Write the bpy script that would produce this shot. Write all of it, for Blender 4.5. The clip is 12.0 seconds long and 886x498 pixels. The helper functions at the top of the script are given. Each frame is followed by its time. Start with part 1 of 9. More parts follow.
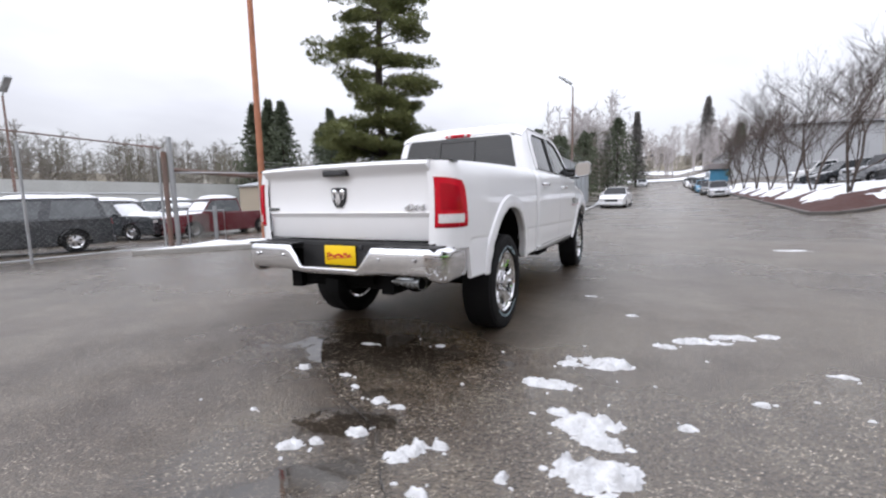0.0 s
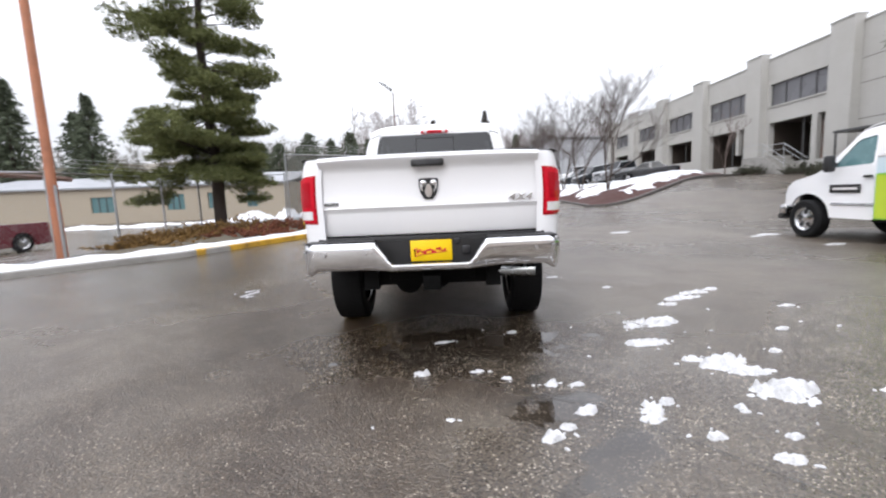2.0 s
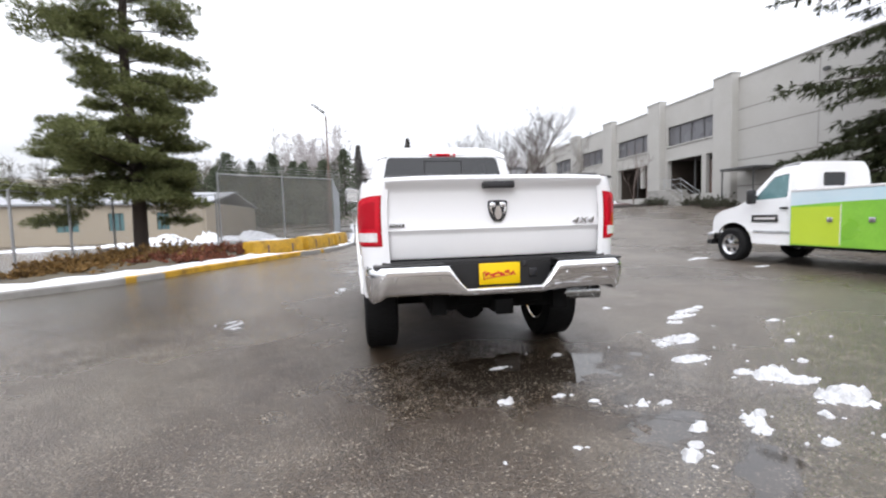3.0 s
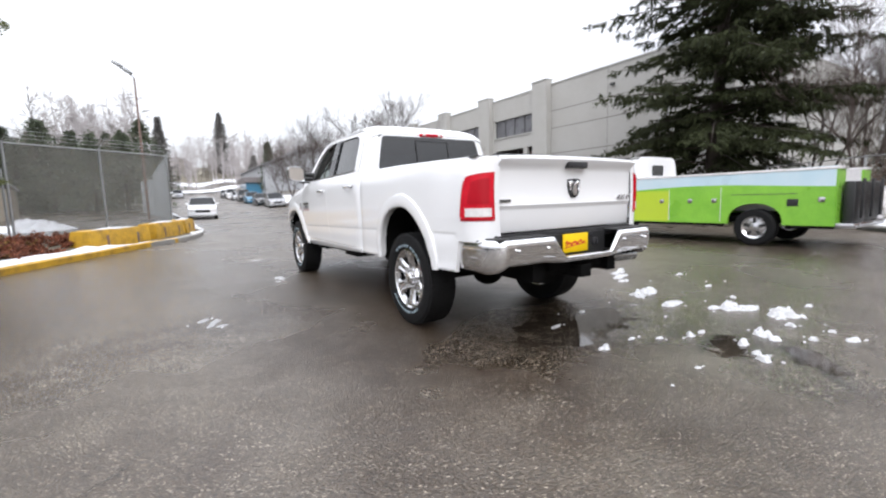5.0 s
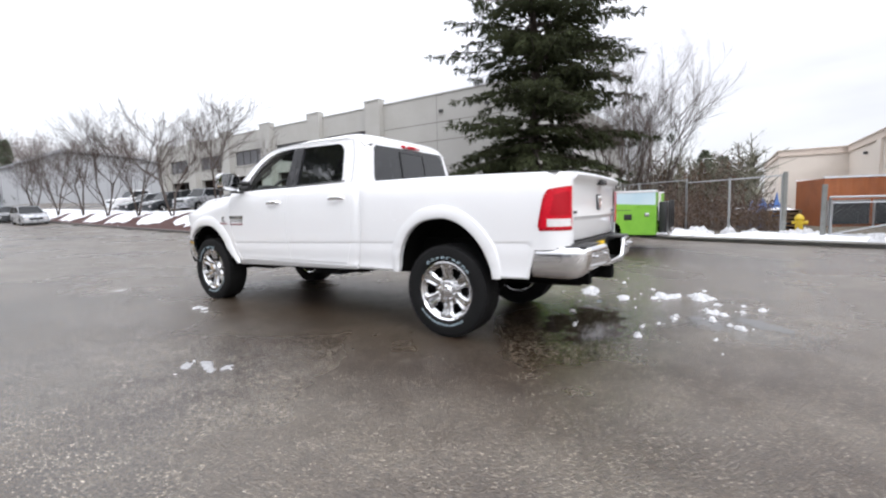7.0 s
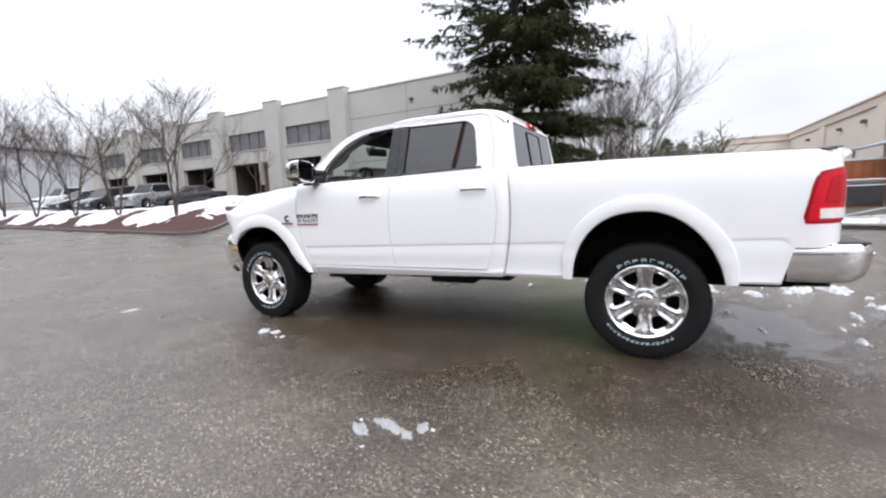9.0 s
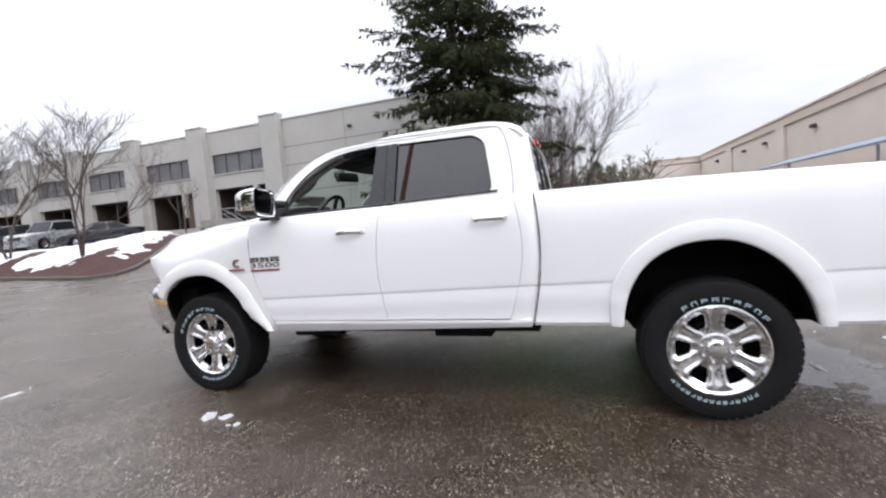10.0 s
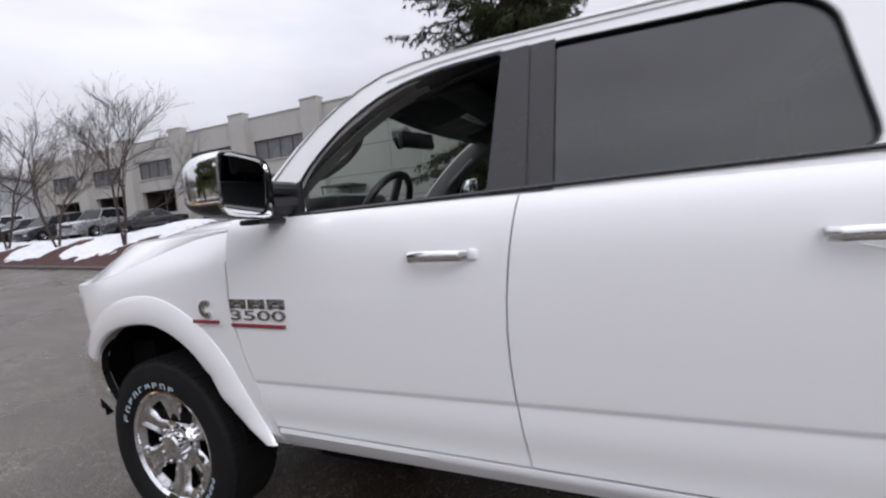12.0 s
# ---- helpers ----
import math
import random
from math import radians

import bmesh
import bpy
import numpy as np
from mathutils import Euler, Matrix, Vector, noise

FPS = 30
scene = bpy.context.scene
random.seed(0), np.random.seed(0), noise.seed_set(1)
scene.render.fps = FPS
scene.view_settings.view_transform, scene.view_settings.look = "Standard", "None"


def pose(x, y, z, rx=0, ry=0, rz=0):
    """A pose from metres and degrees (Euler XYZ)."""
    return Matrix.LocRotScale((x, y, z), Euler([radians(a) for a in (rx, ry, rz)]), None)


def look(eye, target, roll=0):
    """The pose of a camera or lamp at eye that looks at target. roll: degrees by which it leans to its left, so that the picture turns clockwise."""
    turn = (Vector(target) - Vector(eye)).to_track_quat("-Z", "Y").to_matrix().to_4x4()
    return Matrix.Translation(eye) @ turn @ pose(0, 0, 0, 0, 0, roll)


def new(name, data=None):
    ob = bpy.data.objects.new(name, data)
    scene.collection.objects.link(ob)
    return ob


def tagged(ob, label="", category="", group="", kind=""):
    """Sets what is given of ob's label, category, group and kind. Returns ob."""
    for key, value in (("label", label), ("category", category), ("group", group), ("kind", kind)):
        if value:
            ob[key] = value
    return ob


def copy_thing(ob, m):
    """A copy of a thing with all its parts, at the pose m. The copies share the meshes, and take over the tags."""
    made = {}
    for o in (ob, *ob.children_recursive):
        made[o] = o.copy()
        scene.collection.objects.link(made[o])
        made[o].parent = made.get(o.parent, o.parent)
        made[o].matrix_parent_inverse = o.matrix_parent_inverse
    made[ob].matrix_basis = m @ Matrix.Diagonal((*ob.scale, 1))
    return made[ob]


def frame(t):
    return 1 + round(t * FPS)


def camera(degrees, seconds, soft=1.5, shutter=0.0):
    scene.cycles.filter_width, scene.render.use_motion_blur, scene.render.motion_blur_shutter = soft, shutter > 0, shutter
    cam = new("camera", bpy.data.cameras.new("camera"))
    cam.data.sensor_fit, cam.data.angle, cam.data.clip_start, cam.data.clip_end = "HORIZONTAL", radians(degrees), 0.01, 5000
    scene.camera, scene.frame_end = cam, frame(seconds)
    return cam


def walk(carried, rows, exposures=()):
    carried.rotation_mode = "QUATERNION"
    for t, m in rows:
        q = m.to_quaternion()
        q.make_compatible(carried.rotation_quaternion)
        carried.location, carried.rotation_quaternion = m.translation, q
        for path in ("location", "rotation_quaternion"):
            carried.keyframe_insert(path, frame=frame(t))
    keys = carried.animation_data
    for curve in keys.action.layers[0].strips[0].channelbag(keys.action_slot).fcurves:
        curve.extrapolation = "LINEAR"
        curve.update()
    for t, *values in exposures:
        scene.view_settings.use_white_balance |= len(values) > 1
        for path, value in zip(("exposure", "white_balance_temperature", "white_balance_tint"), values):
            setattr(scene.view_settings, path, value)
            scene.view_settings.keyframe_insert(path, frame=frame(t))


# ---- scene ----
cam = camera(91.8, 12.0, soft=2.2, shutter=0.35)
PATH = [
    (0, (2.13, -3.642, 1.167), (1.237, -1.867, 0.935), -1.2),
    (0.5, (1.642, -3.848, 1.152), (0.914, -2.002, 0.904), -1.5),
    (1, (1.171, -4.053, 1.151), (0.715, -2.124, 0.89), -2.0),
    (1.5, (0.648, -4.112, 1.13), (0.313, -2.159, 0.86), -2.9),
    (2, (0.138, -4.123, 1.137), (0.101, -2.139, 0.892), -2.5),
    (2.5, (-0.378, -4.053, 1.131), (-0.235, -2.069, 0.919), -2.8),
    (3, (-0.868, -3.967, 1.149), (-0.537, -1.999, 1.008), -1.7),
    (3.5, (-1.349, -3.897, 1.146), (-0.748, -2.005, 0.906), -1.1),
    (3.7, (-1.548, -3.856, 1.117), (-0.814, -2.018, 0.826), -0.7),
    (5.3, (-2.991, -3.33, 1.141), (-1.821, -1.721, 0.928), -1.4),
    (5.5, (-3.177, -3.244, 1.131), (-1.909, -1.713, 0.903), -0.8),
    (6, (-3.522, -2.883, 1.114), (-2.12, -1.478, 0.869), -1.7),
    (6.5, (-3.868, -2.516, 1.145), (-2.322, -1.256, 0.991), -2.3),
    (7, (-4.123, -2.081, 1.15), (-2.456, -0.99, 0.971), -1.4),
    (7.5, (-4.316, -1.577, 1.181), (-2.663, -0.469, 0.978), -2.1),
    (7.7, (-4.388, -1.381, 1.168), (-2.711, -0.308, 0.981), -3.7),
    (9.3, (-4.183, 0.187, 1.237), (-2.38, 1.022, 1.009), -3.3),
    (9.5, (-4.063, 0.351, 1.248), (-2.23, 1.125, 1.051), -4.9),
    (10, (-3.75, 0.697, 1.305), (-1.857, 1.329, 1.179), -4.7),
    (10.5, (-3.343, 0.983, 1.366), (-1.438, 1.577, 1.238), -4.5),
    (11, (-2.917, 1.251, 1.384), (-1.054, 1.969, 1.268), -4.6),
    (11.5, (-2.542, 1.551, 1.398), (-0.678, 2.275, 1.343), -3.8),
    (12, (-2.165, 1.795, 1.419), (-0.342, 2.599, 1.245), -4.7),
]
walk(cam, [(t, look(eye, target, roll)) for t, eye, target, roll in PATH],
     exposures=((0.0, -0.11, 6130, 12), (2.0, 0.12, 6210, 11), (7.5, 0.12, 6210, 10), (10.0, 0.02, 6190, 12), (11.0, -0.27, 6180, 13), (12.0, -0.57, 6150, 14)))


# ---- world ----
world = bpy.data.worlds.new("overcast")
scene.world = world
world.use_nodes = True
wn = world.node_tree.nodes
wl = world.node_tree.links
wn.clear()
w_out = wn.new("ShaderNodeOutputWorld")
w_bg = wn.new("ShaderNodeBackground")
w_sky = wn.new("ShaderNodeTexSky")
w_sky.sky_type = "NISHITA"
w_sky.sun_disc = False
w_sky.sun_elevation = radians(28)
w_sky.sun_rotation = radians(211)
w_dim = wn.new("ShaderNodeMix")
w_dim.data_type = "RGBA"
w_dim.blend_type = "MULTIPLY"
w_dim.inputs[0].default_value = 1.0
w_dim.inputs[7].default_value = (0.1, 0.1, 0.1, 1)
w_tc = wn.new("ShaderNodeTexCoord")
w_map = wn.new("ShaderNodeMapping")
w_map.inputs["Scale"].default_value = (1.0, 1.0, 3.2)
w_noise = wn.new("ShaderNodeTexNoise")
w_noise.inputs["Scale"].default_value = 1.6
w_noise.inputs["Detail"].default_value = 5.0
w_ramp = wn.new("ShaderNodeValToRGB")
w_ramp.color_ramp.elements[0].position = 0.34
w_ramp.color_ramp.elements[0].color = (0.72, 0.71, 0.74, 1)
w_ramp.color_ramp.elements[1].position = 0.66
w_ramp.color_ramp.elements[1].color = (1.0, 0.995, 1.01, 1)
w_mix = wn.new("ShaderNodeMix")
w_mix.data_type = "RGBA"
w_mix.inputs[0].default_value = 0.93
wl.new(w_sky.outputs[0], w_dim.inputs[6])
wl.new(w_dim.outputs[2], w_mix.inputs[6])
wl.new(w_tc.outputs["Generated"], w_map.inputs[0])
wl.new(w_map.outputs[0], w_noise.inputs["Vector"])
wl.new(w_noise.outputs[0], w_ramp.inputs[0])
wl.new(w_ramp.outputs[0], w_mix.inputs[7])
# an overcast sky is brightest overhead
w_sep = wn.new("ShaderNodeSeparateXYZ")
wl.new(w_tc.outputs["Generated"], w_sep.inputs[0])
w_up = wn.new("ShaderNodeMapRange")
w_up.inputs[1].default_value, w_up.inputs[2].default_value = 0.0, 1.0
w_up.inputs[3].default_value, w_up.inputs[4].default_value = 0.88, 3.6
wl.new(w_sep.outputs[2], w_up.inputs[0])
w_cie = wn.new("ShaderNodeMix")
w_cie.data_type = "RGBA"
w_cie.blend_type = "MULTIPLY"
w_cie.inputs[0].default_value = 1.0
wl.new(w_up.outputs[0], w_cie.inputs[7])
wl.new(w_mix.outputs[2], w_cie.inputs[6])
wl.new(w_cie.outputs[2], w_bg.inputs[0])
w_bg.inputs[1].default_value = 0.86
wl.new(w_bg.outputs[0], w_out.inputs[0])

sun_data = bpy.data.lights.new("sun", "SUN")
sun_data.energy = 1.2
sun_data.angle = radians(30)
sun_data.color = (1.0, 0.97, 0.93)
sun = new("sun", sun_data)
sun.matrix_world = pose(0, 0, 30, 50, 0, -31)


# ---- materials ----
def nodes_of(name):
    m = bpy.data.materials.new(name)
    m.use_nodes = True
    return m, m.node_tree.nodes, m.node_tree.links, m.node_tree.nodes["Principled BSDF"]


def mat(name, color, rough=0.6, metal=0.0, vary=0.12, scale=6.0, fine=60.0, bump=0.1, rough_vary=0.1, coat=0.0,
        dirt=None, dirt_amount=0.0, dirt_scale=1.2, per_object=0.0, per_island=0.0, sheen=0.5):
    """A painted, stone or metal surface: two scales of colour variation, relief and uneven gloss."""
    m, n, l, p = nodes_of(name)
    tc = n.new("ShaderNodeTexCoord")
    big = n.new("ShaderNodeTexNoise")
    big.inputs["Scale"].default_value = scale
    big.inputs["Detail"].default_value = 4
    small = n.new("ShaderNodeTexNoise")
    small.inputs["Scale"].default_value = fine
    small.inputs["Detail"].default_value = 3
    l.new(tc.outputs["Object"], big.inputs["Vector"])
    l.new(tc.outputs["Object"], small.inputs["Vector"])
    add = n.new("ShaderNodeMath")
    add.operation = "ADD"
    l.new(big.outputs[0], add.inputs[0])
    l.new(small.outputs[0], add.inputs[1])
    mr = n.new("ShaderNodeMapRange")
    mr.inputs[1].default_value, mr.inputs[2].default_value = 0.6, 1.4
    mr.inputs[3].default_value, mr.inputs[4].default_value = 1 - vary, 1 + vary
    l.new(add.outputs[0], mr.inputs[0])
    value = mr.outputs[0]
    for amount, node, sock in ((per_object, "ShaderNodeObjectInfo", "Random"), (per_island, "ShaderNodeNewGeometry", "Random Per Island")):
        if amount:
            info = n.new(node)
            r = n.new("ShaderNodeMapRange")
            r.inputs[3].default_value, r.inputs[4].default_value = 1 - amount, 1 + amount
            l.new(info.outputs[sock], r.inputs[0])
            mul = n.new("ShaderNodeMath")
            mul.operation = "MULTIPLY"
            l.new(value, mul.inputs[0])
            l.new(r.outputs[0], mul.inputs[1])
            value = mul.outputs[0]
    col = n.new("ShaderNodeMix")
    col.data_type = "RGBA"
    col.blend_type = "MULTIPLY"
    col.inputs[0].default_value = 1
    col.inputs[6].default_value = (*color, 1)
    l.new(value, col.inputs[7])
    out = col.outputs[2]
    if dirt:
        dn = n.new("ShaderNodeTexNoise")
        dn.inputs["Scale"].default_value = dirt_scale
        dn.inputs["Detail"].default_value = 7
        dn.inputs["Roughness"].default_value = 0.65
        l.new(tc.outputs["Object"], dn.inputs["Vector"])
        dr = n.new("ShaderNodeMapRange")
        dr.inputs[1].default_value, dr.inputs[2].default_value = 0.45, 0.75
        dr.inputs[3].default_value, dr.inputs[4].default_value = 0, dirt_amount
        l.new(dn.outputs[0], dr.inputs[0])
        dm = n.new("ShaderNodeMix")
        dm.data_type = "RGBA"
        dm.inputs[7].default_value = (*dirt, 1)
        l.new(dr.outputs[0], dm.inputs[0])
        l.new(out, dm.inputs[6])
        out = dm.outputs[2]
    l.new(out, p.inputs["Base Color"])
    rr = n.new("ShaderNodeMapRange")
    rr.inputs[1].default_value, rr.inputs[2].default_value = 0.3, 0.7
    rr.inputs[3].default_value, rr.inputs[4].default_value = max(0.02, rough - rough_vary), min(1, rough + rough_vary)
    l.new(big.outputs[0], rr.inputs[0])
    l.new(rr.outputs[0], p.inputs["Roughness"])
    p.inputs["Metallic"].default_value = metal
    p.inputs["Coat Weight"].default_value = coat
    p.inputs["Coat Roughness"].default_value = 0.06
    p.inputs["Specular IOR Level"].default_value = sheen
    if bump:
        b = n.new("ShaderNodeBump")
        b.inputs["Strength"].default_value = bump
        b.inputs["Distance"].default_value = 0.01
        l.new(small.outputs[0], b.inputs["Height"])
        l.new(b.outputs[0], p.inputs["Normal"])
    return m


def glass(name, color, alpha, rough=0.02, gloss=0.05):
    """Tinted pane: gloss over a see-through tint."""
    m, n, l, p = nodes_of(name)
    n.remove(p)
    tr = n.new("ShaderNodeBsdfTransparent")
    tr.inputs[0].default_value = (*color, 1)
    gl = n.new("ShaderNodeBsdfGlossy")
    gl.inputs["Roughness"].default_value = rough
    dk = n.new("ShaderNodeBsdfDiffuse")
    dk.inputs[0].default_value = (0.012, 0.013, 0.014, 1)
    m1 = n.new("ShaderNodeMixShader")
    m1.inputs[0].default_value = alpha
    lw = n.new("ShaderNodeLayerWeight")
    lw.inputs[0].default_value = 0.5
    pw = n.new("ShaderNodeMath")
    pw.operation = "POWER"
    pw.inputs[1].default_value = 4.0
    l.new(lw.outputs["Facing"], pw.inputs[0])
    fr = n.new("ShaderNodeMapRange")
    fr.inputs[3].default_value, fr.inputs[4].default_value = gloss, 0.95
    l.new(pw.outputs[0], fr.inputs[0])
    m2 = n.new("ShaderNodeMixShader")
    l.new(tr.outputs[0], m1.inputs[1])
    l.new(dk.outputs[0], m1.inputs[2])
    l.new(fr.outputs[0], m2.inputs[0])
    l.new(m1.outputs[0], m2.inputs[1])
    l.new(gl.outputs[0], m2.inputs[2])
    l.new(m2.outputs[0], n["Material Output"].inputs[0])
    return m


def wet_asphalt():
    """Worn wet asphalt: stones, damp patches, pools of standing water with ragged edges, and shade painted under the
    truck.
    """
    m, n, l, p = nodes_of("wet_asphalt")
    tc = n.new("ShaderNodeTexCoord")

    def noise_node(scale, detail=4, rough=0.5):
        t = n.new("ShaderNodeTexNoise")
        t.inputs["Scale"].default_value = scale
        t.inputs["Detail"].default_value = detail
        t.inputs["Roughness"].default_value = rough
        l.new(tc.outputs["Object"], t.inputs["Vector"])
        return t.outputs[0]

    def ranged(src, a, b, c, d):
        r = n.new("ShaderNodeMapRange")
        r.inputs[1].default_value, r.inputs[2].default_value, r.inputs[3].default_value, r.inputs[4].default_value = a, b, c, d
        l.new(src, r.inputs[0])
        return r.outputs[0]

    def op(kind, a, b):
        o = n.new("ShaderNodeMath")
        o.operation = kind
        for i, v in enumerate((a, b)):
            if isinstance(v, (int, float)):
                o.inputs[i].default_value = v
            else:
                l.new(v, o.inputs[i])
        return o.outputs[0]

    def blend(fac, a, b, kind="MIX"):
        c = n.new("ShaderNodeMix")
        c.data_type = "RGBA"
        c.blend_type = kind
        for sock, v in ((0, fac), (6, a), (7, b)):
            if isinstance(v, tuple):
                c.inputs[sock].default_value = (*v, 1)
            elif isinstance(v, (int, float)):
                c.inputs[sock].default_value = v
            else:
                l.new(v, c.inputs[sock])
        return c.outputs[2]

    def pools(spots):
        """1 at the middle of each spot (x, y, half length, half width, turn), falling to 0 and below outside."""
        total = None
        for x, y, rx, ry, turn in spots:
            mp = n.new("ShaderNodeMapping")
            mp.vector_type = "TEXTURE"
            mp.inputs["Location"].default_value = (x, y, 0)
            mp.inputs["Rotation"].default_value = (0, 0, turn)
            mp.inputs["Scale"].default_value = (rx * 2, ry * 2, 50)
            l.new(tc.outputs["Object"], mp.inputs[0])
            ln = n.new("ShaderNodeVectorMath")
            ln.operation = "LENGTH"
            l.new(mp.outputs[0], ln.inputs[0])
            v = op("SUBTRACT", 1.0, ln.outputs["Value"])
            total = v if total is None else op("MAXIMUM", total, v)
        return total

    edge = noise_node(4.5, 6, 0.62)
    fine_edge = op("MULTIPLY", op("SUBTRACT", edge, 0.5), 1.5)
    pool = ranged(op("ADD", pools(((0.25, -1.0, 0.78, 0.30, 0.1), (0.02, -0.72, 0.42, 0.14, 0.1), (0.66, -1.98, 0.26, 0.12, 0.45), (0.82, -2.44, 0.25, 0.12, 0.8))), fine_edge), 0.50, 0.56, 0, 1)
    damp = ranged(op("ADD", pools(((0.2, -1.15, 1.15, 0.58, 0.1), (0.75, -2.25, 0.75, 0.5, 0.7))), op("MULTIPLY", op("SUBTRACT", noise_node(1.6, 6, 0.6), 0.5), 1.3)), 0.25, 0.75, 0, 1)
    hole = ranged(op("ADD", pools(((0.86, -2.30, 0.24, 0.075, 0.7), (0.56, -2.61, 0.17, 0.05, 0.7), (0.70, -1.86, 0.26, 0.06, 0.2), (0.62, -1.62, 0.12, 0.07, 0.9))), op("MULTIPLY", fine_edge, 1.1)), 0.50, 0.60, 0, 1)
    wet = ranged(noise_node(0.22, 5, 0.55), 0.36, 0.66, 0, 1)
    worn = ranged(op("ADD", pools(((-0.7, -2.7, 1.7, 1.3, 0.0), (0.1, -3.6, 1.2, 1.0, 0.0))), op("MULTIPLY", op("SUBTRACT", noise_node(1.1, 5, 0.6), 0.5), 1.1)), 0.25, 0.75, 0, 1)
    wet = op("MULTIPLY", wet, op("SUBTRACT", 1.0, op("MULTIPLY", worn, 0.8)))
    sheeted = ranged(op("ADD", pools(((-5.0, 5.5, 3.4, 5.0, 0.0), (-16.0, 22.0, 9.0, 12.0, 0.0))), op("MULTIPLY", op("SUBTRACT", noise_node(0.7, 5, 0.6), 0.5), 0.9)), 0.10, 0.70, 0, 1)
    wet = op("MAXIMUM", op("MAXIMUM", wet, damp), sheeted)
    patch_noise = noise_node(0.9, 6, 0.6)
    vor = n.new("ShaderNodeTexVoronoi")
    vor.inputs["Scale"].default_value = 85
    l.new(tc.outputs["Object"], vor.inputs["Vector"])
    grit = noise_node(210, 2)
    stone = ranged(vor.outputs["Color"], 0.0, 1.0, 0.45, 1.6)
    col = blend(ranged(patch_noise, 0.35, 0.68, 0, 1), (0.050, 0.0375, 0.027), (0.096, 0.079, 0.058))
    col = blend(1.0, col, op("MULTIPLY", stone, ranged(wet, 0, 1, 1.25, 0.80)), "MULTIPLY")
    # soaked brown ground along the truck's driver side, plus shade painted under it
    soaked_shade = ranged(op("ADD", pools(((-0.95, 0.8, 1.15, 2.8, 0.0), (0.0, -0.75, 1.2, 0.55, 0.0), (0.0, 1.6, 1.0, 2.6, 0.0))), op("MULTIPLY", op("SUBTRACT", noise_node(1.3, 6, 0.65), 0.5), 1.3)), 0.20, 0.75, 0, 1)
    col = blend(1.0, col, blend(soaked_shade, (1.0, 1.0, 1.0), (0.48, 0.40, 0.33)), "MULTIPLY")
    # bare stones: many small, a few larger, washed clean in patches
    for scale, share, size, strength, tone in ((72, 0.78, 0.40, 0.95, (0.42, 0.365, 0.29)), (42, 0.96, 0.25, 1.0, (0.56, 0.50, 0.42)), (125, 0.77, 0.48, 0.9, (0.38, 0.33, 0.265))):
        chips = n.new("ShaderNodeTexVoronoi")
        chips.inputs["Scale"].default_value = scale
        l.new(tc.outputs["Object"], chips.inputs["Vector"])
        chip = op("MULTIPLY", op("GREATER_THAN", chips.outputs["Color"], share), op("LESS_THAN", chips.outputs["Distance"], size))
        col = blend(op("MULTIPLY", chip, op("MULTIPLY", ranged(noise_node(2.3 + scale * 0.01, 4, 0.6), 0.38, 0.62, 0.15, 1.0), strength)), col, tone)
    col = blend(op("MULTIPLY", hole, 0.6), col, (0.018, 0.015, 0.012))
    col = blend(op("MULTIPLY", pool, 0.5), col, (0.022, 0.019, 0.016))
    l.new(col, p.inputs["Base Color"])
    rough = op("MULTIPLY", ranged(wet, 0, 1, 0.40, 0.17), op("SUBTRACT", 1.0, op("MULTIPLY", pool, 0.86)))
    l.new(rough, p.inputs["Roughness"])
    l.new(ranged(soaked_shade, 0, 1, 0.85, 0.45), p.inputs["Specular IOR Level"])
    bump = n.new("ShaderNodeBump")
    bump.inputs["Distance"].default_value = 0.006
    l.new(op("MULTIPLY", ranged(wet, 0, 1, 0.95, 0.42), op("SUBTRACT", 1.0, op("MULTIPLY", pool, 0.985))), bump.inputs["Strength"])
    l.new(op("ADD", op("MULTIPLY", vor.outputs["Distance"], -1.0), op("MULTIPLY", grit, 0.5)), bump.inputs["Height"])
    l.new(bump.outputs[0], p.inputs["Normal"])
    return m


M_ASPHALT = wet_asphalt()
M_OIL = mat("worn_asphalt_hole", (0.03, 0.028, 0.026), 0.25, vary=0.4, scale=8, bump=0.8)
M_SNOW = mat("snow", (0.78, 0.795, 0.83), 0.75, vary=0.08, scale=5, fine=40, bump=0.7, dirt=(0.50, 0.48, 0.46), dirt_amount=0.55, dirt_scale=3.0)
M_THIN = mat("thin_slush", (0.30, 0.30, 0.305), 0.35, vary=0.3, scale=12, fine=80, bump=0.4)
M_SLUSH = mat("grey_slush", (0.60, 0.605, 0.62), 0.5, vary=0.22, scale=14, fine=90, bump=0.9, dirt=(0.30, 0.29, 0.28), dirt_amount=0.75, dirt_scale=16)
M_CONCRETE = mat("concrete_kerb", (0.30, 0.29, 0.27), 0.6, vary=0.2, scale=2, bump=0.4, dirt=(0.12, 0.11, 0.1), dirt_amount=0.6)
M_YELLOW = mat("worn_yellow_paint", (0.56, 0.32, 0.02), 0.55, vary=0.2, scale=3, bump=0.4, dirt=(0.09, 0.055, 0.02), dirt_amount=0.9, dirt_scale=3.2)
M_MULCH = mat("red_bark_mulch", (0.052, 0.016, 0.012), 0.85, vary=0.45, scale=5, fine=30, bump=1.0)
M_SOIL = mat("winter_soil", (0.10, 0.085, 0.06), 0.9, vary=0.4, scale=2, fine=25, bump=0.8)
M_RIBBON = mat("ribbon_window_glass", (0.135, 0.135, 0.145), 0.25, vary=0.2, scale=0.6, bump=0.0)
M_WALL = mat("tilt_up_concrete", (0.44, 0.43, 0.405), 0.75, vary=0.06, scale=0.35, fine=14, bump=0.15, dirt=(0.34, 0.32, 0.285), dirt_amount=0.35, dirt_scale=0.4)
M_WALL_D = mat("concrete_reveal", (0.2, 0.19, 0.175), 0.8, vary=0.1, bump=0.2)
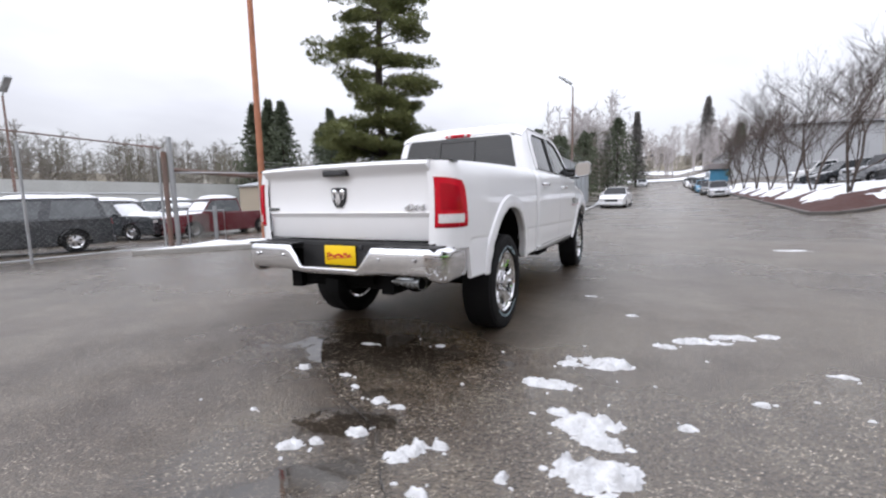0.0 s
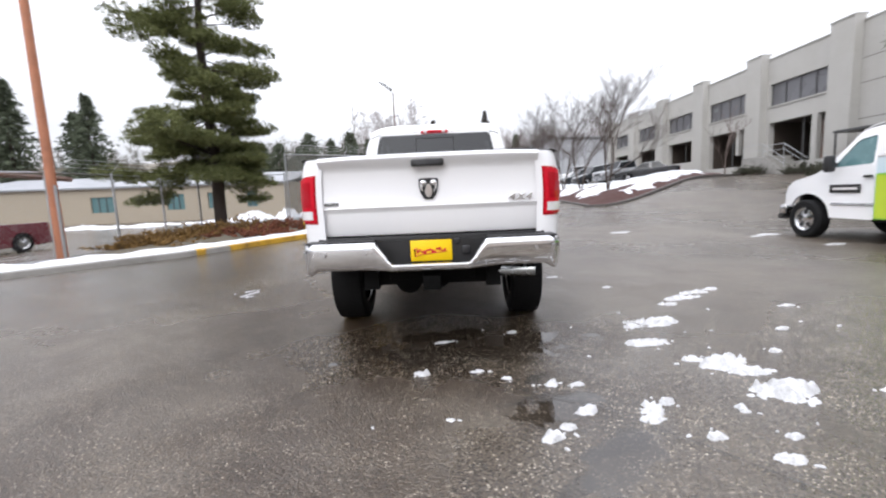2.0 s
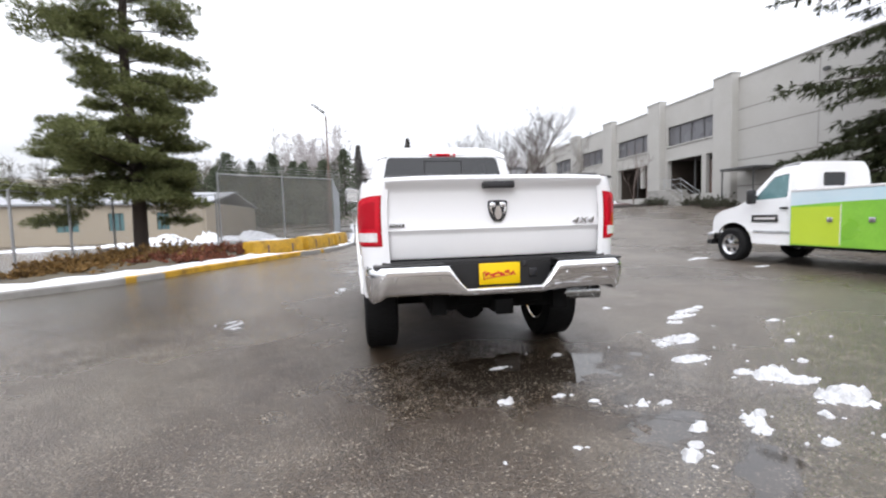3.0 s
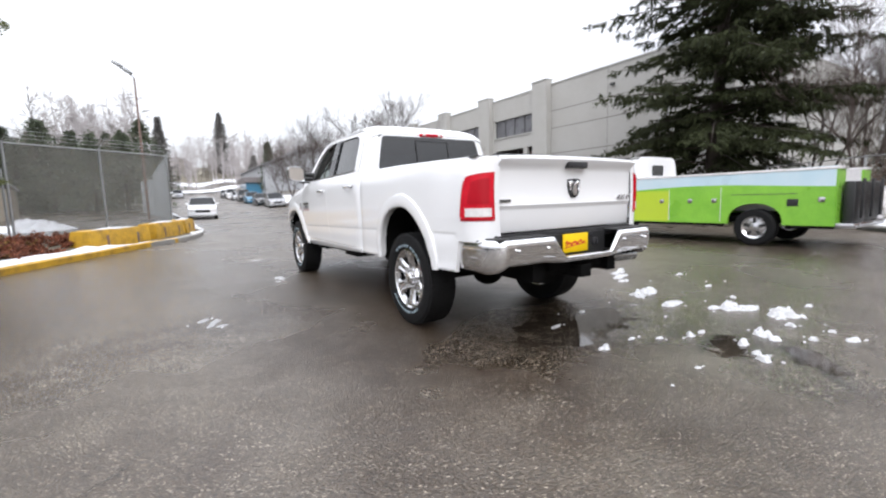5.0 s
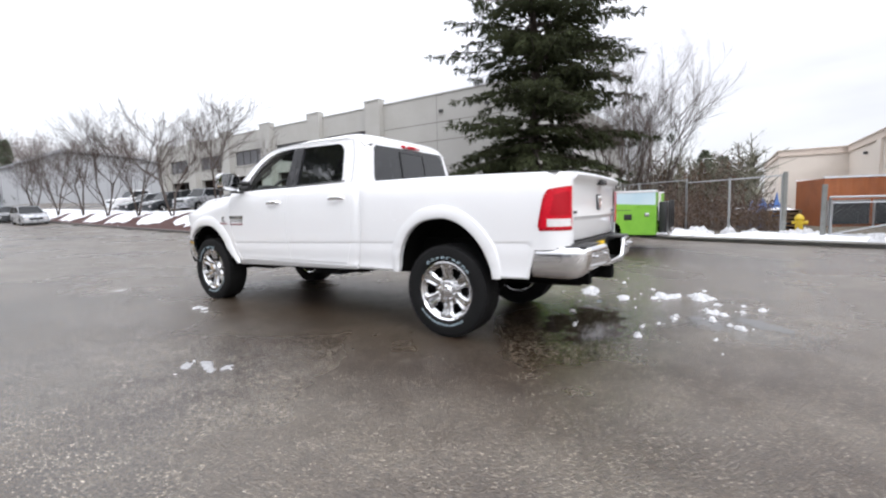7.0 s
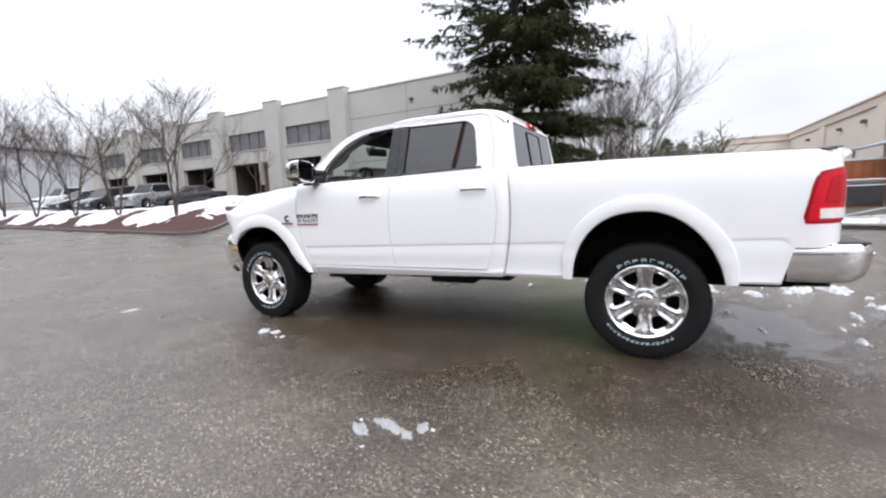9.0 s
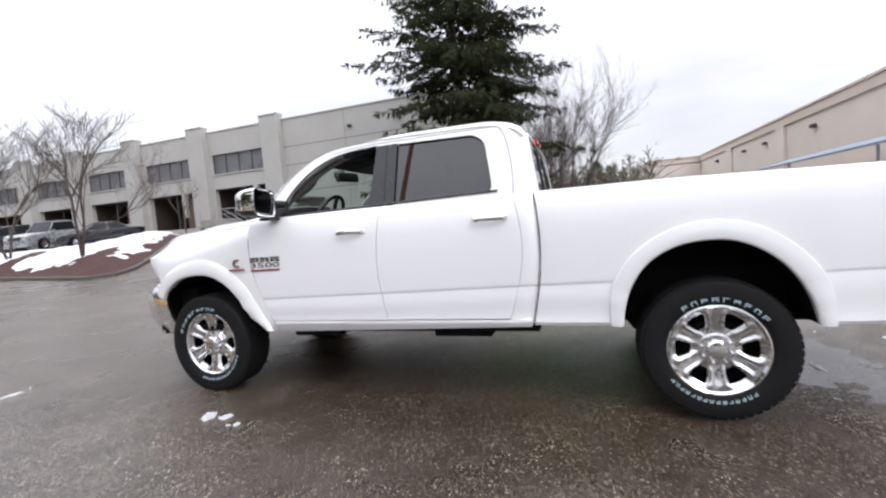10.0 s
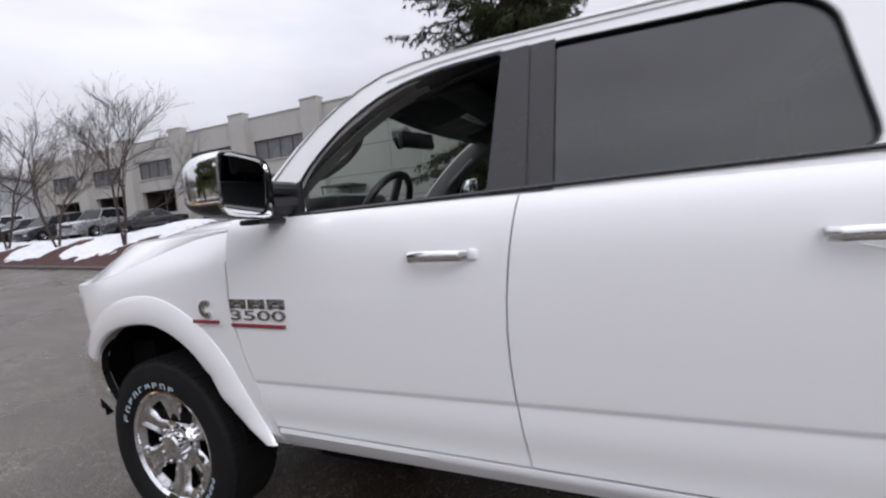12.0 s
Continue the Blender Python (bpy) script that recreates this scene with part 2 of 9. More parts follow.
M_BEIGE = mat("beige_stucco", (0.72, 0.65, 0.58), 0.8, vary=0.05, scale=0.5, fine=20, bump=0.15, dirt=(0.52, 0.45, 0.39), dirt_amount=0.3, dirt_scale=0.3)
M_BEIGE_D = mat("taupe_stucco_band", (0.64, 0.55, 0.48), 0.8, vary=0.08, scale=1, bump=0.15)
M_DARKGLASS = mat("dark_window_glass", (0.035, 0.04, 0.045), 0.08, vary=0.15, scale=0.5, bump=0.0, rough_vary=0.04, sheen=0.8)
# paler than bare glass: bright snow seen through the panes is painted in
M_PALEPANE = mat("pale_car_window", (0.13, 0.14, 0.145), 0.25, vary=0.3, scale=3, bump=0.1)
# the gloom inside the loading bays is put into the colour
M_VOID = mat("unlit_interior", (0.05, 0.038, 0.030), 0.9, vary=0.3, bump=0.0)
M_MULLION = mat("dark_mullion", (0.07, 0.07, 0.07), 0.4, vary=0.1, bump=0.0)
M_GALV = mat("galvanised_steel", (0.42, 0.43, 0.44), 0.42, metal=0.7, vary=0.15, scale=4, bump=0.15)
M_POST = mat("weathered_steel_post", (0.24, 0.245, 0.235), 0.6, metal=0.3, vary=0.2, scale=5, bump=0.25, dirt=(0.13, 0.12, 0.10), dirt_amount=0.6, dirt_scale=4)
M_RUST = mat("rusty_steel_pole", (0.42, 0.17, 0.09), 0.6, vary=0.2, scale=2.5, fine=20, bump=0.3, dirt=(0.20, 0.07, 0.035), dirt_amount=0.7)
M_RUSTD = mat("rust_stained_post", (0.17, 0.12, 0.10), 0.65, vary=0.3, scale=5, bump=0.3, dirt=(0.24, 0.10, 0.06), dirt_amount=0.8)
M_BARK = mat("bark", (0.048, 0.036, 0.029), 0.85, vary=0.3, scale=4, fine=30, bump=0.8)
M_TWIG = mat("bare_twig", (0.125, 0.095, 0.082), 0.8, vary=0.25, scale=3, fine=30, bump=0.2)
M_TWIG_DARK = mat("dark_bare_wood", (0.068, 0.052, 0.044), 0.85, vary=0.25, scale=3, fine=30, bump=0.3)
# distance haze is put into this wood's pale colour
M_TWIG_FAR = mat("haze_paled_bare_wood", (0.42, 0.39, 0.385), 0.9, vary=0.2, scale=0.3, bump=0.0)
M_PINE = mat("pine_needles", (0.155, 0.170, 0.070), 0.7, vary=0.35, scale=1.2, fine=10, bump=0.0, per_island=0.45, sheen=0.15)
M_SPRUCE = mat("spruce_needles", (0.036, 0.042, 0.019), 0.75, vary=0.3, scale=0.8, fine=8, bump=0.0, per_island=0.5, sheen=0.12)
# firs lightened in colour to paint in haze, the farthest ones most
M_FAR_FIR = mat("lightly_hazed_fir_needles", (0.105, 0.122, 0.082), 0.8, vary=0.3, scale=0.5, bump=0.0, per_island=0.3, sheen=0.1)
M_HAZE_FIR = mat("haze_paled_fir_needles", (0.21, 0.20, 0.19), 0.9, vary=0.2, scale=0.5, bump=0.0, per_island=0.2, sheen=0.1)
M_FAR_WOOD = mat("far_bare_wood_mass", (0.165, 0.145, 0.122), 0.9, vary=0.35, scale=0.08, fine=0.6, bump=0.0, per_island=0.25, dirt=(0.15, 0.155, 0.105), dirt_amount=0.9, dirt_scale=0.06)
M_HEDGE = mat("winter_shrub_leaf", (0.095, 0.056, 0.030), 0.8, vary=0.3, scale=2, bump=0.0, per_island=0.6)
M_HEDGE_RED = mat("red_winter_twigs", (0.172, 0.057, 0.029), 0.8, vary=0.3, scale=2, bump=0.0, per_island=0.5)
M_HEDGE_GOLD = mat("tawny_winter_leaf", (0.196, 0.113, 0.032), 0.8, vary=0.3, scale=2, bump=0.0, per_island=0.5)
M_SHRUB = mat("evergreen_shrub_leaf", (0.05, 0.052, 0.03), 0.7, vary=0.3, scale=2, bump=0.0, per_island=0.5)
# vehicles
M_WHITE = mat("white_car_paint", (0.86, 0.862, 0.875), 0.3, vary=0.006, scale=0.8, fine=40, bump=0.0, rough_vary=0.0, coat=1.0)
M_CHROME = mat("chrome", (0.80, 0.80, 0.81), 0.07, metal=1.0, vary=0.04, scale=4, bump=0.0, rough_vary=0.03)
M_BADGE = mat("bright_badge", (0.33, 0.34, 0.34), 0.22, metal=1.0, vary=0.2, scale=30, bump=0.0)
M_BRIGHT = mat("satin_chrome", (0.62, 0.62, 0.63), 0.2, metal=1.0, vary=0.06, scale=5, bump=0.0)
M_RUBBER = mat("tyre_rubber", (0.009, 0.009, 0.0095), 0.75, vary=0.2, scale=7, fine=90, bump=0.25, sheen=0.2)
M_RIM = mat("chrome_clad_rim", (0.70, 0.70, 0.71), 0.11, metal=1.0, vary=0.05, scale=9, bump=0.0, rough_vary=0.04)
M_CARGLASS = mat("parked_car_glass", (0.012, 0.014, 0.016), 0.12, vary=0.15, scale=0.5, bump=0.0, rough_vary=0.04, sheen=0.3)
M_KERBSTONE = mat("wet_dark_kerb", (0.085, 0.078, 0.072), 0.6, vary=0.3, scale=3, fine=40, bump=0.5)
M_LETTER = mat("white_tyre_print", (0.36, 0.45, 0.50), 0.5, vary=0.15, scale=20, bump=0.0)
M_BLACKPL = mat("black_plastic", (0.018, 0.018, 0.019), 0.45, vary=0.15, scale=8, fine=120, bump=0.15)
M_GLOSSBLK = mat("gloss_black_trim", (0.028, 0.028, 0.031), 0.22, vary=0.1, bump=0.0)
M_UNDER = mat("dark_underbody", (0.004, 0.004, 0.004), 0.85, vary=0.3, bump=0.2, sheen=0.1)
M_RED = mat("red_lamp_lens", (0.56, 0.006, 0.02), 0.16, vary=0.2, scale=14, fine=60, bump=0.05, sheen=0.35)
M_REDDK = mat("dark_red_lens_bar", (0.40, 0.004, 0.014), 0.15, vary=0.1, bump=0.0, sheen=0.35)
M_CLEAR = mat("clear_lamp_lens", (0.72, 0.70, 0.70), 0.12, vary=0.15, scale=20, bump=0.1, coat=0.5)
M_PLATE = mat("yellow_dealer_plate", (0.90, 0.60, 0.0), 0.4, vary=0.03, bump=0.0)
M_SCRIPT = mat("red_script", (0.55, 0.02, 0.02), 0.5, vary=0.05, bump=0.0)
M_REDBAR = mat("red_badge_bar", (0.22, 0.03, 0.035), 0.35, vary=0.1, bump=0.0)
M_MIRROR = mat("mirror_glass", (0.85, 0.86, 0.87), 0.02, metal=1.0, vary=0.01, bump=0.0, rough_vary=0.0)
M_LEATHER = mat("dark_seat_leather", (0.022, 0.021, 0.022), 0.5, vary=0.15, bump=0.2)
M_HEADLINER = mat("dark_headliner", (0.02, 0.02, 0.021), 0.9, vary=0.1, bump=0.1)
M_SEAM = mat("grey_rubber_seam", (0.30, 0.30, 0.30), 0.7, vary=0.06, bump=0.1)
M_PILLAR_TRIM = mat("grey_pillar_trim", (0.16, 0.16, 0.155), 0.7, vary=0.06, bump=0.1)
G_CLEAR = glass("lightly_tinted_glass", (0.74, 0.80, 0.77), 0.04)
G_SCREEN = glass("green_tinted_windscreen", (0.80, 0.90, 0.84), 0.04)
G_PRIVACY = glass("privacy_glass", (0.062, 0.066, 0.078), 0.45, 0.02, 0.095)
M_GREEN = mat("lime_green_wrap", (0.24, 0.53, 0.05), 0.35, vary=0.10, scale=2.2, fine=25, bump=0.0, coat=0.3, dirt=(0.13, 0.36, 0.03), dirt_amount=0.65, dirt_scale=1.6)
M_PALEBLUE = mat("pale_blue_wrap", (0.52, 0.68, 0.76), 0.35, vary=0.06, scale=1.5, bump=0.0, coat=0.4, dirt=(0.75, 0.78, 0.8), dirt_amount=0.7, dirt_scale=0.7)
M_YGREEN = mat("yellow_green_wrap", (0.48, 0.62, 0.04), 0.35, vary=0.08, scale=1.2, bump=0.0, coat=0.4)
M_BLACKCAR = mat("black_car_paint", (0.012, 0.013, 0.016), 0.2, vary=0.1, bump=0.0, coat=0.8)
M_DKGREY = mat("dark_grey_car_paint", (0.032, 0.036, 0.04), 0.25, vary=0.1, bump=0.0, coat=0.8)
M_SILVER = mat("silver_car_paint", (0.42, 0.43, 0.45), 0.28, metal=0.4, vary=0.06, bump=0.0, coat=0.8)
M_MAROON = mat("maroon_car_paint", (0.13, 0.014, 0.022), 0.25, vary=0.1, bump=0.0, coat=0.8)
M_BLUECAR = mat("blue_car_paint", (0.06, 0.22, 0.36), 0.3, vary=0.1, bump=0.0, coat=0.8)
M_GREYROOF = mat("grey_metal_roof", (0.33, 0.34, 0.36), 0.5, vary=0.08, scale=0.6, bump=0.1)
M_GREYWALL = mat("grey_metal_wall", (0.40, 0.41, 0.43), 0.6, vary=0.06, scale=0.6, bump=0.1)
M_ORANGE = mat("rust_orange_container", (0.38, 0.13, 0.05), 0.55, vary=0.15, scale=1.5, bump=0.2, dirt=(0.2, 0.06, 0.03), dirt_amount=0.6)
M_BLUEROOF = mat("blue_grey_sheet_roof", (0.27, 0.33, 0.42), 0.5, vary=0.1, scale=0.8, bump=0.1)
M_BLUETARP = mat("blue_tarpaulin", (0.03, 0.10, 0.30), 0.5, vary=0.3, scale=4, bump=0.4)
M_HYDRANT = mat("yellow_hydrant_paint", (0.55, 0.39, 0.02), 0.4, vary=0.1, scale=5, bump=0.1)


def netting(name, color, open_part):
    """Woven privacy net: threads with see-through holes."""
    m = mat(name, color, 0.85, vary=0.22, scale=1.2, fine=60, bump=0.2, dirt=tuple(v * 0.62 for v in color), dirt_amount=0.8, dirt_scale=0.9)
    n, l = m.node_tree.nodes, m.node_tree.links
    tr = n.new("ShaderNodeBsdfTransparent")
    mx = n.new("ShaderNodeMixShader")
    mx.inputs[0].default_value = open_part
    l.new(n["Principled BSDF"].outputs[0], mx.inputs[1])
    l.new(tr.outputs[0], mx.inputs[2])
    l.new(mx.outputs[0], n["Material Output"].inputs[0])
    return m


M_SCREEN2 = netting("pale_fence_screen", (0.46, 0.49, 0.51), 0.15)
M_SCREEN = netting("grey_green_fence_screen", (0.26, 0.255, 0.235), 0.66)
M_TANWALL = mat("tan_block_wall", (0.36, 0.31, 0.24), 0.8, vary=0.08, scale=0.5, bump=0.2)
M_PALEWALL = mat("pale_block_wall", (0.56, 0.57, 0.55), 0.8, vary=0.08, scale=0.3, fine=6, bump=0.2, dirt=(0.38, 0.38, 0.35), dirt_amount=0.5, dirt_scale=0.25)
M_TEAL = mat("teal_window_film", (0.10, 0.19, 0.20), 0.2, vary=0.2, bump=0.0)
M_HILL = mat("far_hill_scrub", (0.20, 0.175, 0.13), 0.95, vary=0.3, scale=0.05, fine=0.6, bump=0.0, dirt=(0.5, 0.5, 0.5), dirt_amount=0.35, dirt_scale=0.02)
M_HOUSE = mat("far_house_siding", (0.33, 0.30, 0.275), 0.8, vary=0.1, bump=0.0, per_object=0.25)
M_ROOF = mat("far_house_roof", (0.22, 0.2, 0.2), 0.8, vary=0.1, bump=0.0)


# ---- building tools ----
def link_mesh(name, bm, material, smooth=True):
    me = bpy.data.meshes.new(name)
    bm.normal_update()
    bm.to_mesh(me)
    bm.free()
    for mm in (material if isinstance(material, (list, tuple)) else (material,)):
        me.materials.append(mm)
    if smooth:
        me.shade_smooth()
        me.set_sharp_from_angle(angle=radians(32))
    return new(name, me)


def part(name, bm, material, parent, label="", smooth=True):
    ob = link_mesh(name, bm, material, smooth)
    ob.parent = parent
    if label:
        ob["label"] = label
    return ob


def thing(name, label, category, group="", kind="", at=None):
    e = new(name)
    e.empty_display_size = 0.2
    if at is not None:
        e.matrix_world = at
    return tagged(e, label, category, group, kind)


def soup(name, verts, faces, material, parent=None, smooth=False):
    me = bpy.data.meshes.new(name)
    me.from_pydata(verts, [], faces)
    me.materials.append(material)
    if smooth:
        me.shade_smooth()
    ob = new(name, me)
    if parent:
        ob.parent = parent
    return ob


def box(bm, x0, x1, y0, y1, z0, z1, bevel=0.0, m=None):
    g = bmesh.ops.create_cube(bm, size=1.0)
    vs = g["verts"]
    bmesh.ops.scale(bm, verts=vs, vec=(x1 - x0, y1 - y0, z1 - z0))
    bmesh.ops.translate(bm, verts=vs, vec=((x0 + x1) / 2, (y0 + y1) / 2, (z0 + z1) / 2))
    if bevel:
        es = list({e for v in vs for e in v.link_edges})
        r = bmesh.ops.bevel(bm, geom=es, offset=bevel, segments=2, affect="EDGES", profile=0.5)
        vs = list({v for f in r["faces"] for v in f.verts} | {v for v in vs if v.is_valid})
    if m is not None:
        bmesh.ops.transform(bm, matrix=m, verts=[v for v in vs if v.is_valid])
    return vs


def boxes(*rows, bevel=0.0):
    bm = bmesh.new()
    for r in rows:
        box(bm, *r, bevel=bevel)
    return bm


def tube(bm, points, radius, sides=8, cap=True):
    """A round bar along points; radius is one number or one for each point."""
    pts = [Vector(p) for p in points]
    rads = radius if isinstance(radius, (list, tuple)) else [radius] * len(pts)
    rings = []
    for i, p in enumerate(pts):
        d = (pts[min(i + 1, len(pts) - 1)] - pts[max(i - 1, 0)]).normalized()
        a = d.cross(Vector((0, 0, 1)))
        if a.length < 0.05:
            a = d.cross(Vector((1, 0, 0)))
        a.normalize()
        b = d.cross(a)
        rings.append([bm.verts.new(p + rads[i] * (math.cos(k * math.tau / sides) * a + math.sin(k * math.tau / sides) * b)) for k in range(sides)])
    for r0, r1 in zip(rings, rings[1:]):
        for k in range(sides):
            bm.faces.new((r0[k], r0[(k + 1) % sides], r1[(k + 1) % sides], r1[k]))
    if cap:
        bm.faces.new(rings[0][::-1])
        bm.faces.new(rings[-1])
    return rings


def grid(bm, rows, close=False):
    """Faces over rows of points."""
    vs = [[bm.verts.new(p) for p in r] for r in rows]
    for a, b in zip(vs, vs[1:]):
        n = len(a)
        for i in range(n if close else n - 1):
            bm.faces.new((a[i], a[(i + 1) % n], b[(i + 1) % n], b[i]))
    return vs


def thicken(bm, depth):
    """Gives an open sheet a back, depth metres behind its faces, and closes its rim."""
    bmesh.ops.recalc_face_normals(bm, faces=bm.faces[:])
    bmesh.ops.solidify(bm, geom=bm.faces[:], thickness=depth)
    return bm


def outline_fill(loops, place, depth=0.0, towards=(1, 0, 0), facing=None):
    """A sheet with the first loop as its rim and the others as holes; place(u, v) gives the point. depth: its thickness along towards."""
    bm = bmesh.new()
    edges = []
    for lp in loops:
        vs = [bm.verts.new(place(u, v)) for u, v in lp]
        for a, b in zip(vs, vs[1:] + vs[:1]):
            edges.append(bm.edges.new((a, b)))
    bmesh.ops.triangle_fill(bm, use_beauty=True, use_dissolve=False, edges=edges)
    if facing is not None:
        bm.normal_update()
        for f in bm.faces:
            if f.normal.dot(Vector(facing)) < 0:
                f.normal_flip()
    if depth:
        r = bmesh.ops.extrude_face_region(bm, geom=bm.faces[:])
        vs = [v for v in r["geom"] if isinstance(v, bmesh.types.BMVert)]
        bmesh.ops.translate(bm, verts=vs, vec=Vector(towards) * depth)
        bmesh.ops.recalc_face_normals(bm, faces=bm.faces[:])
    return bm


def rounded(points, radius, steps=4):
    """A closed outline with its corners rounded."""
    out = []
    n = len(points)
    for i in range(n):
        p, a, b = Vector(points[i]), Vector(points[i - 1]), Vector(points[(i + 1) % n])
        r = radius[i] if isinstance(radius, (list, tuple)) else radius
        u, v = (a - p), (b - p)
        k = min(r, u.length * 0.45, v.length * 0.45)
        s, e = p + u.normalized() * k, p + v.normalized() * k
        for j in range(steps + 1):
            t = j / steps
            out.append(tuple(s * (1 - t) ** 2 + p * 2 * t * (1 - t) + e * t * t))
    return out


def smooth_path(points, step=0.5):
    """A Catmull-Rom line through points."""
    pts = [Vector(p) for p in points]
    pts = [pts[0] * 2 - pts[1]] + pts + [pts[-1] * 2 - pts[-2]]
    out = []
    for a, b, c, d in zip(pts, pts[1:], pts[2:], pts[3:]):
        n = max(1, int((c - b).length / step))
        for i in range(n):
            t = i / n
            out.append(0.5 * (2 * b + (c - a) * t + (2 * a - 5 * b + 4 * c - d) * t * t + (3 * b - a - 3 * c + d) * t ** 3))
    out.append(pts[-2])
    return out


def clamp(v, a, b):
    return max(a, min(b, v))


def smoothstep(v):
    v = clamp(v, 0, 1)
    return v * v * (3 - 2 * v)


def terrain(x, y):
    """Height of the ground: level round the truck, rising gently up the road and to the raised car park, falling a little to the storage yard."""
    yy = clamp(y, 0, 60)
    z = 3.5e-4 * yy * yy + 0.045 * clamp(y - 60, 0, 90)
    z += 1.42 * smoothstep((x - 6.5) / 10) * smoothstep((y - 8) / 18)
    z -= 0.028 * clamp(-x - 3.5, 0, 14)
    z += 17 * smoothstep((y - 140) / 170) + 9 * smoothstep((-x - 60) / 90) * smoothstep((y + 60) / 60)
    return z

# ---- ground ----
def spaced(a, b, near, far, grow):
    """Steps from a to b that are fine near zero and coarse far off."""
    out, v = [0.0], 0.0
    while v < b:
        v += near + (far - near) * min(1, (v / grow) ** 1.5)
        out.append(v)
    neg, v = [], 0.0
    while v > a:
        v -= near + (far - near) * min(1, (-v / grow) ** 1.5)
        neg.append(v)
    return neg[::-1] + out


bm = bmesh.new()
gx = spaced(-900, 900, 0.7, 60, 160)
gy = spaced(-600, 1200, 0.7, 60, 160)
grid(bm, [[(x, y, terrain(x, y) + 0.008 * noise.noise((x * 0.35, y * 0.35, 0))) for x in gx] for y in gy])
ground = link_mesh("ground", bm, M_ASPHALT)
tagged(ground, "wet grey asphalt street and yard with melting snow", "ground", kind="structure")

# ---- the pickup truck ----
# It stands along y, its rear axle over y = 0.
WHEELBASE = 3.795
AXLE_Z = 0.423


def side_x(z):
    """Half width of the body at height z."""
    knots = ((0.50, 0.880), (0.545, 0.915), (0.60, 0.947), (0.63, 0.944), (0.67, 0.9455), (0.72, 0.9535), (0.76, 0.9550), (0.812, 0.9525), (0.818, 0.9535), (0.825, 0.9575), (0.834, 0.9585), (1.00, 0.967), (1.15, 0.970),
             (1.28, 0.966), (1.36, 0.955), (1.41, 0.940), (1.445, 0.918), (1.46, 0.900))
    if z <= knots[0][0]:
        return knots[0][1]
    for (a, u), (b, v) in zip(knots, knots[1:]):
        if z <= b:
            t = (z - a) / (b - a)
            return u + (v - u) * t
    return knots[-1][1] - (z - 1.46) * 0.30


def house_x(z):
    """Half width of the cab's window band at height z."""
    return 0.905 - (z - 1.45) * 0.30


def draw_in(y):
    """The flank draws in towards the tail."""
    return 0.027 * smoothstep((-0.50 - y) / 0.40)


def crease_lift(y, z):
    """The crease along the flank climbs a little towards the tail."""
    return z + 0.0195 * (2.35 - y) * clamp(1.6 - abs(z - 0.82) / 0.13, 0, 1) * (0.55 < z < 1.1)


def aft(axle, a):
    """Half length of a wheel opening behind the axle: the front opening slants down to the rocker."""
    return 0.500 if axle < 1 else 0.475


def arch(y, axle, a, b, zb=0.50, n=2.4):
    """Lower edge of a side panel over a wheel."""
    if y < axle:
        a, n = aft(axle, a), 1.9
    d = abs(y - axle) / a
    return zb + b * (1 - d ** n) ** (1 / n) if d < 1 else 0.0


REAR_ARCH = (0.0, 0.515, 0.588)
FRONT_ARCH = (3.80, 0.545, 0.530)


def column_panel(ys, zlo, zhi, place, nz=14, depth=0.022):
    """A panel made of upright columns between two edges."""
    bm = bmesh.new()
    rows = []
    for y in ys:
        a, b = zlo(y), zhi(y)
        rows.append([place(y, a + (b - a) * k / nz) for k in range(nz + 1)])
    grid(bm, rows)
    bmesh.ops.remove_doubles(bm, verts=bm.verts[:], dist=1e-5)
    return thicken(bm, depth)


def backed(bm, step):
    """Gives a sheet a back, moved by step, and closes its rim."""
    r = bmesh.ops.extrude_face_region(bm, geom=bm.faces[:])
    bmesh.ops.translate(bm, verts=[v for v in r["geom"] if isinstance(v, bmesh.types.BMVert)], vec=step)
    bmesh.ops.recalc_face_normals(bm, faces=bm.faces[:])
    return bm


def arch_ys(y0, y1, spec, step=0.06):
    axle, a, _ = spec
    ys = set()
    n = max(2, int((y1 - y0) / step))
    ys |= {y0 + (y1 - y0) * i / n for i in range(n + 1)}
    ys |= {axle - (aft(axle, a) if i < 20 else a) * math.cos(math.pi * i / 40) for i in range(41)}
    ys |= {axle - aft(axle, a) * 1.0005, axle + a * 1.0005}
    return sorted(y for y in ys if y0 <= y <= y1)


truck = thing("pickup_truck", "white crew cab pickup truck with chrome bumpers on wet asphalt", "pickup truck")

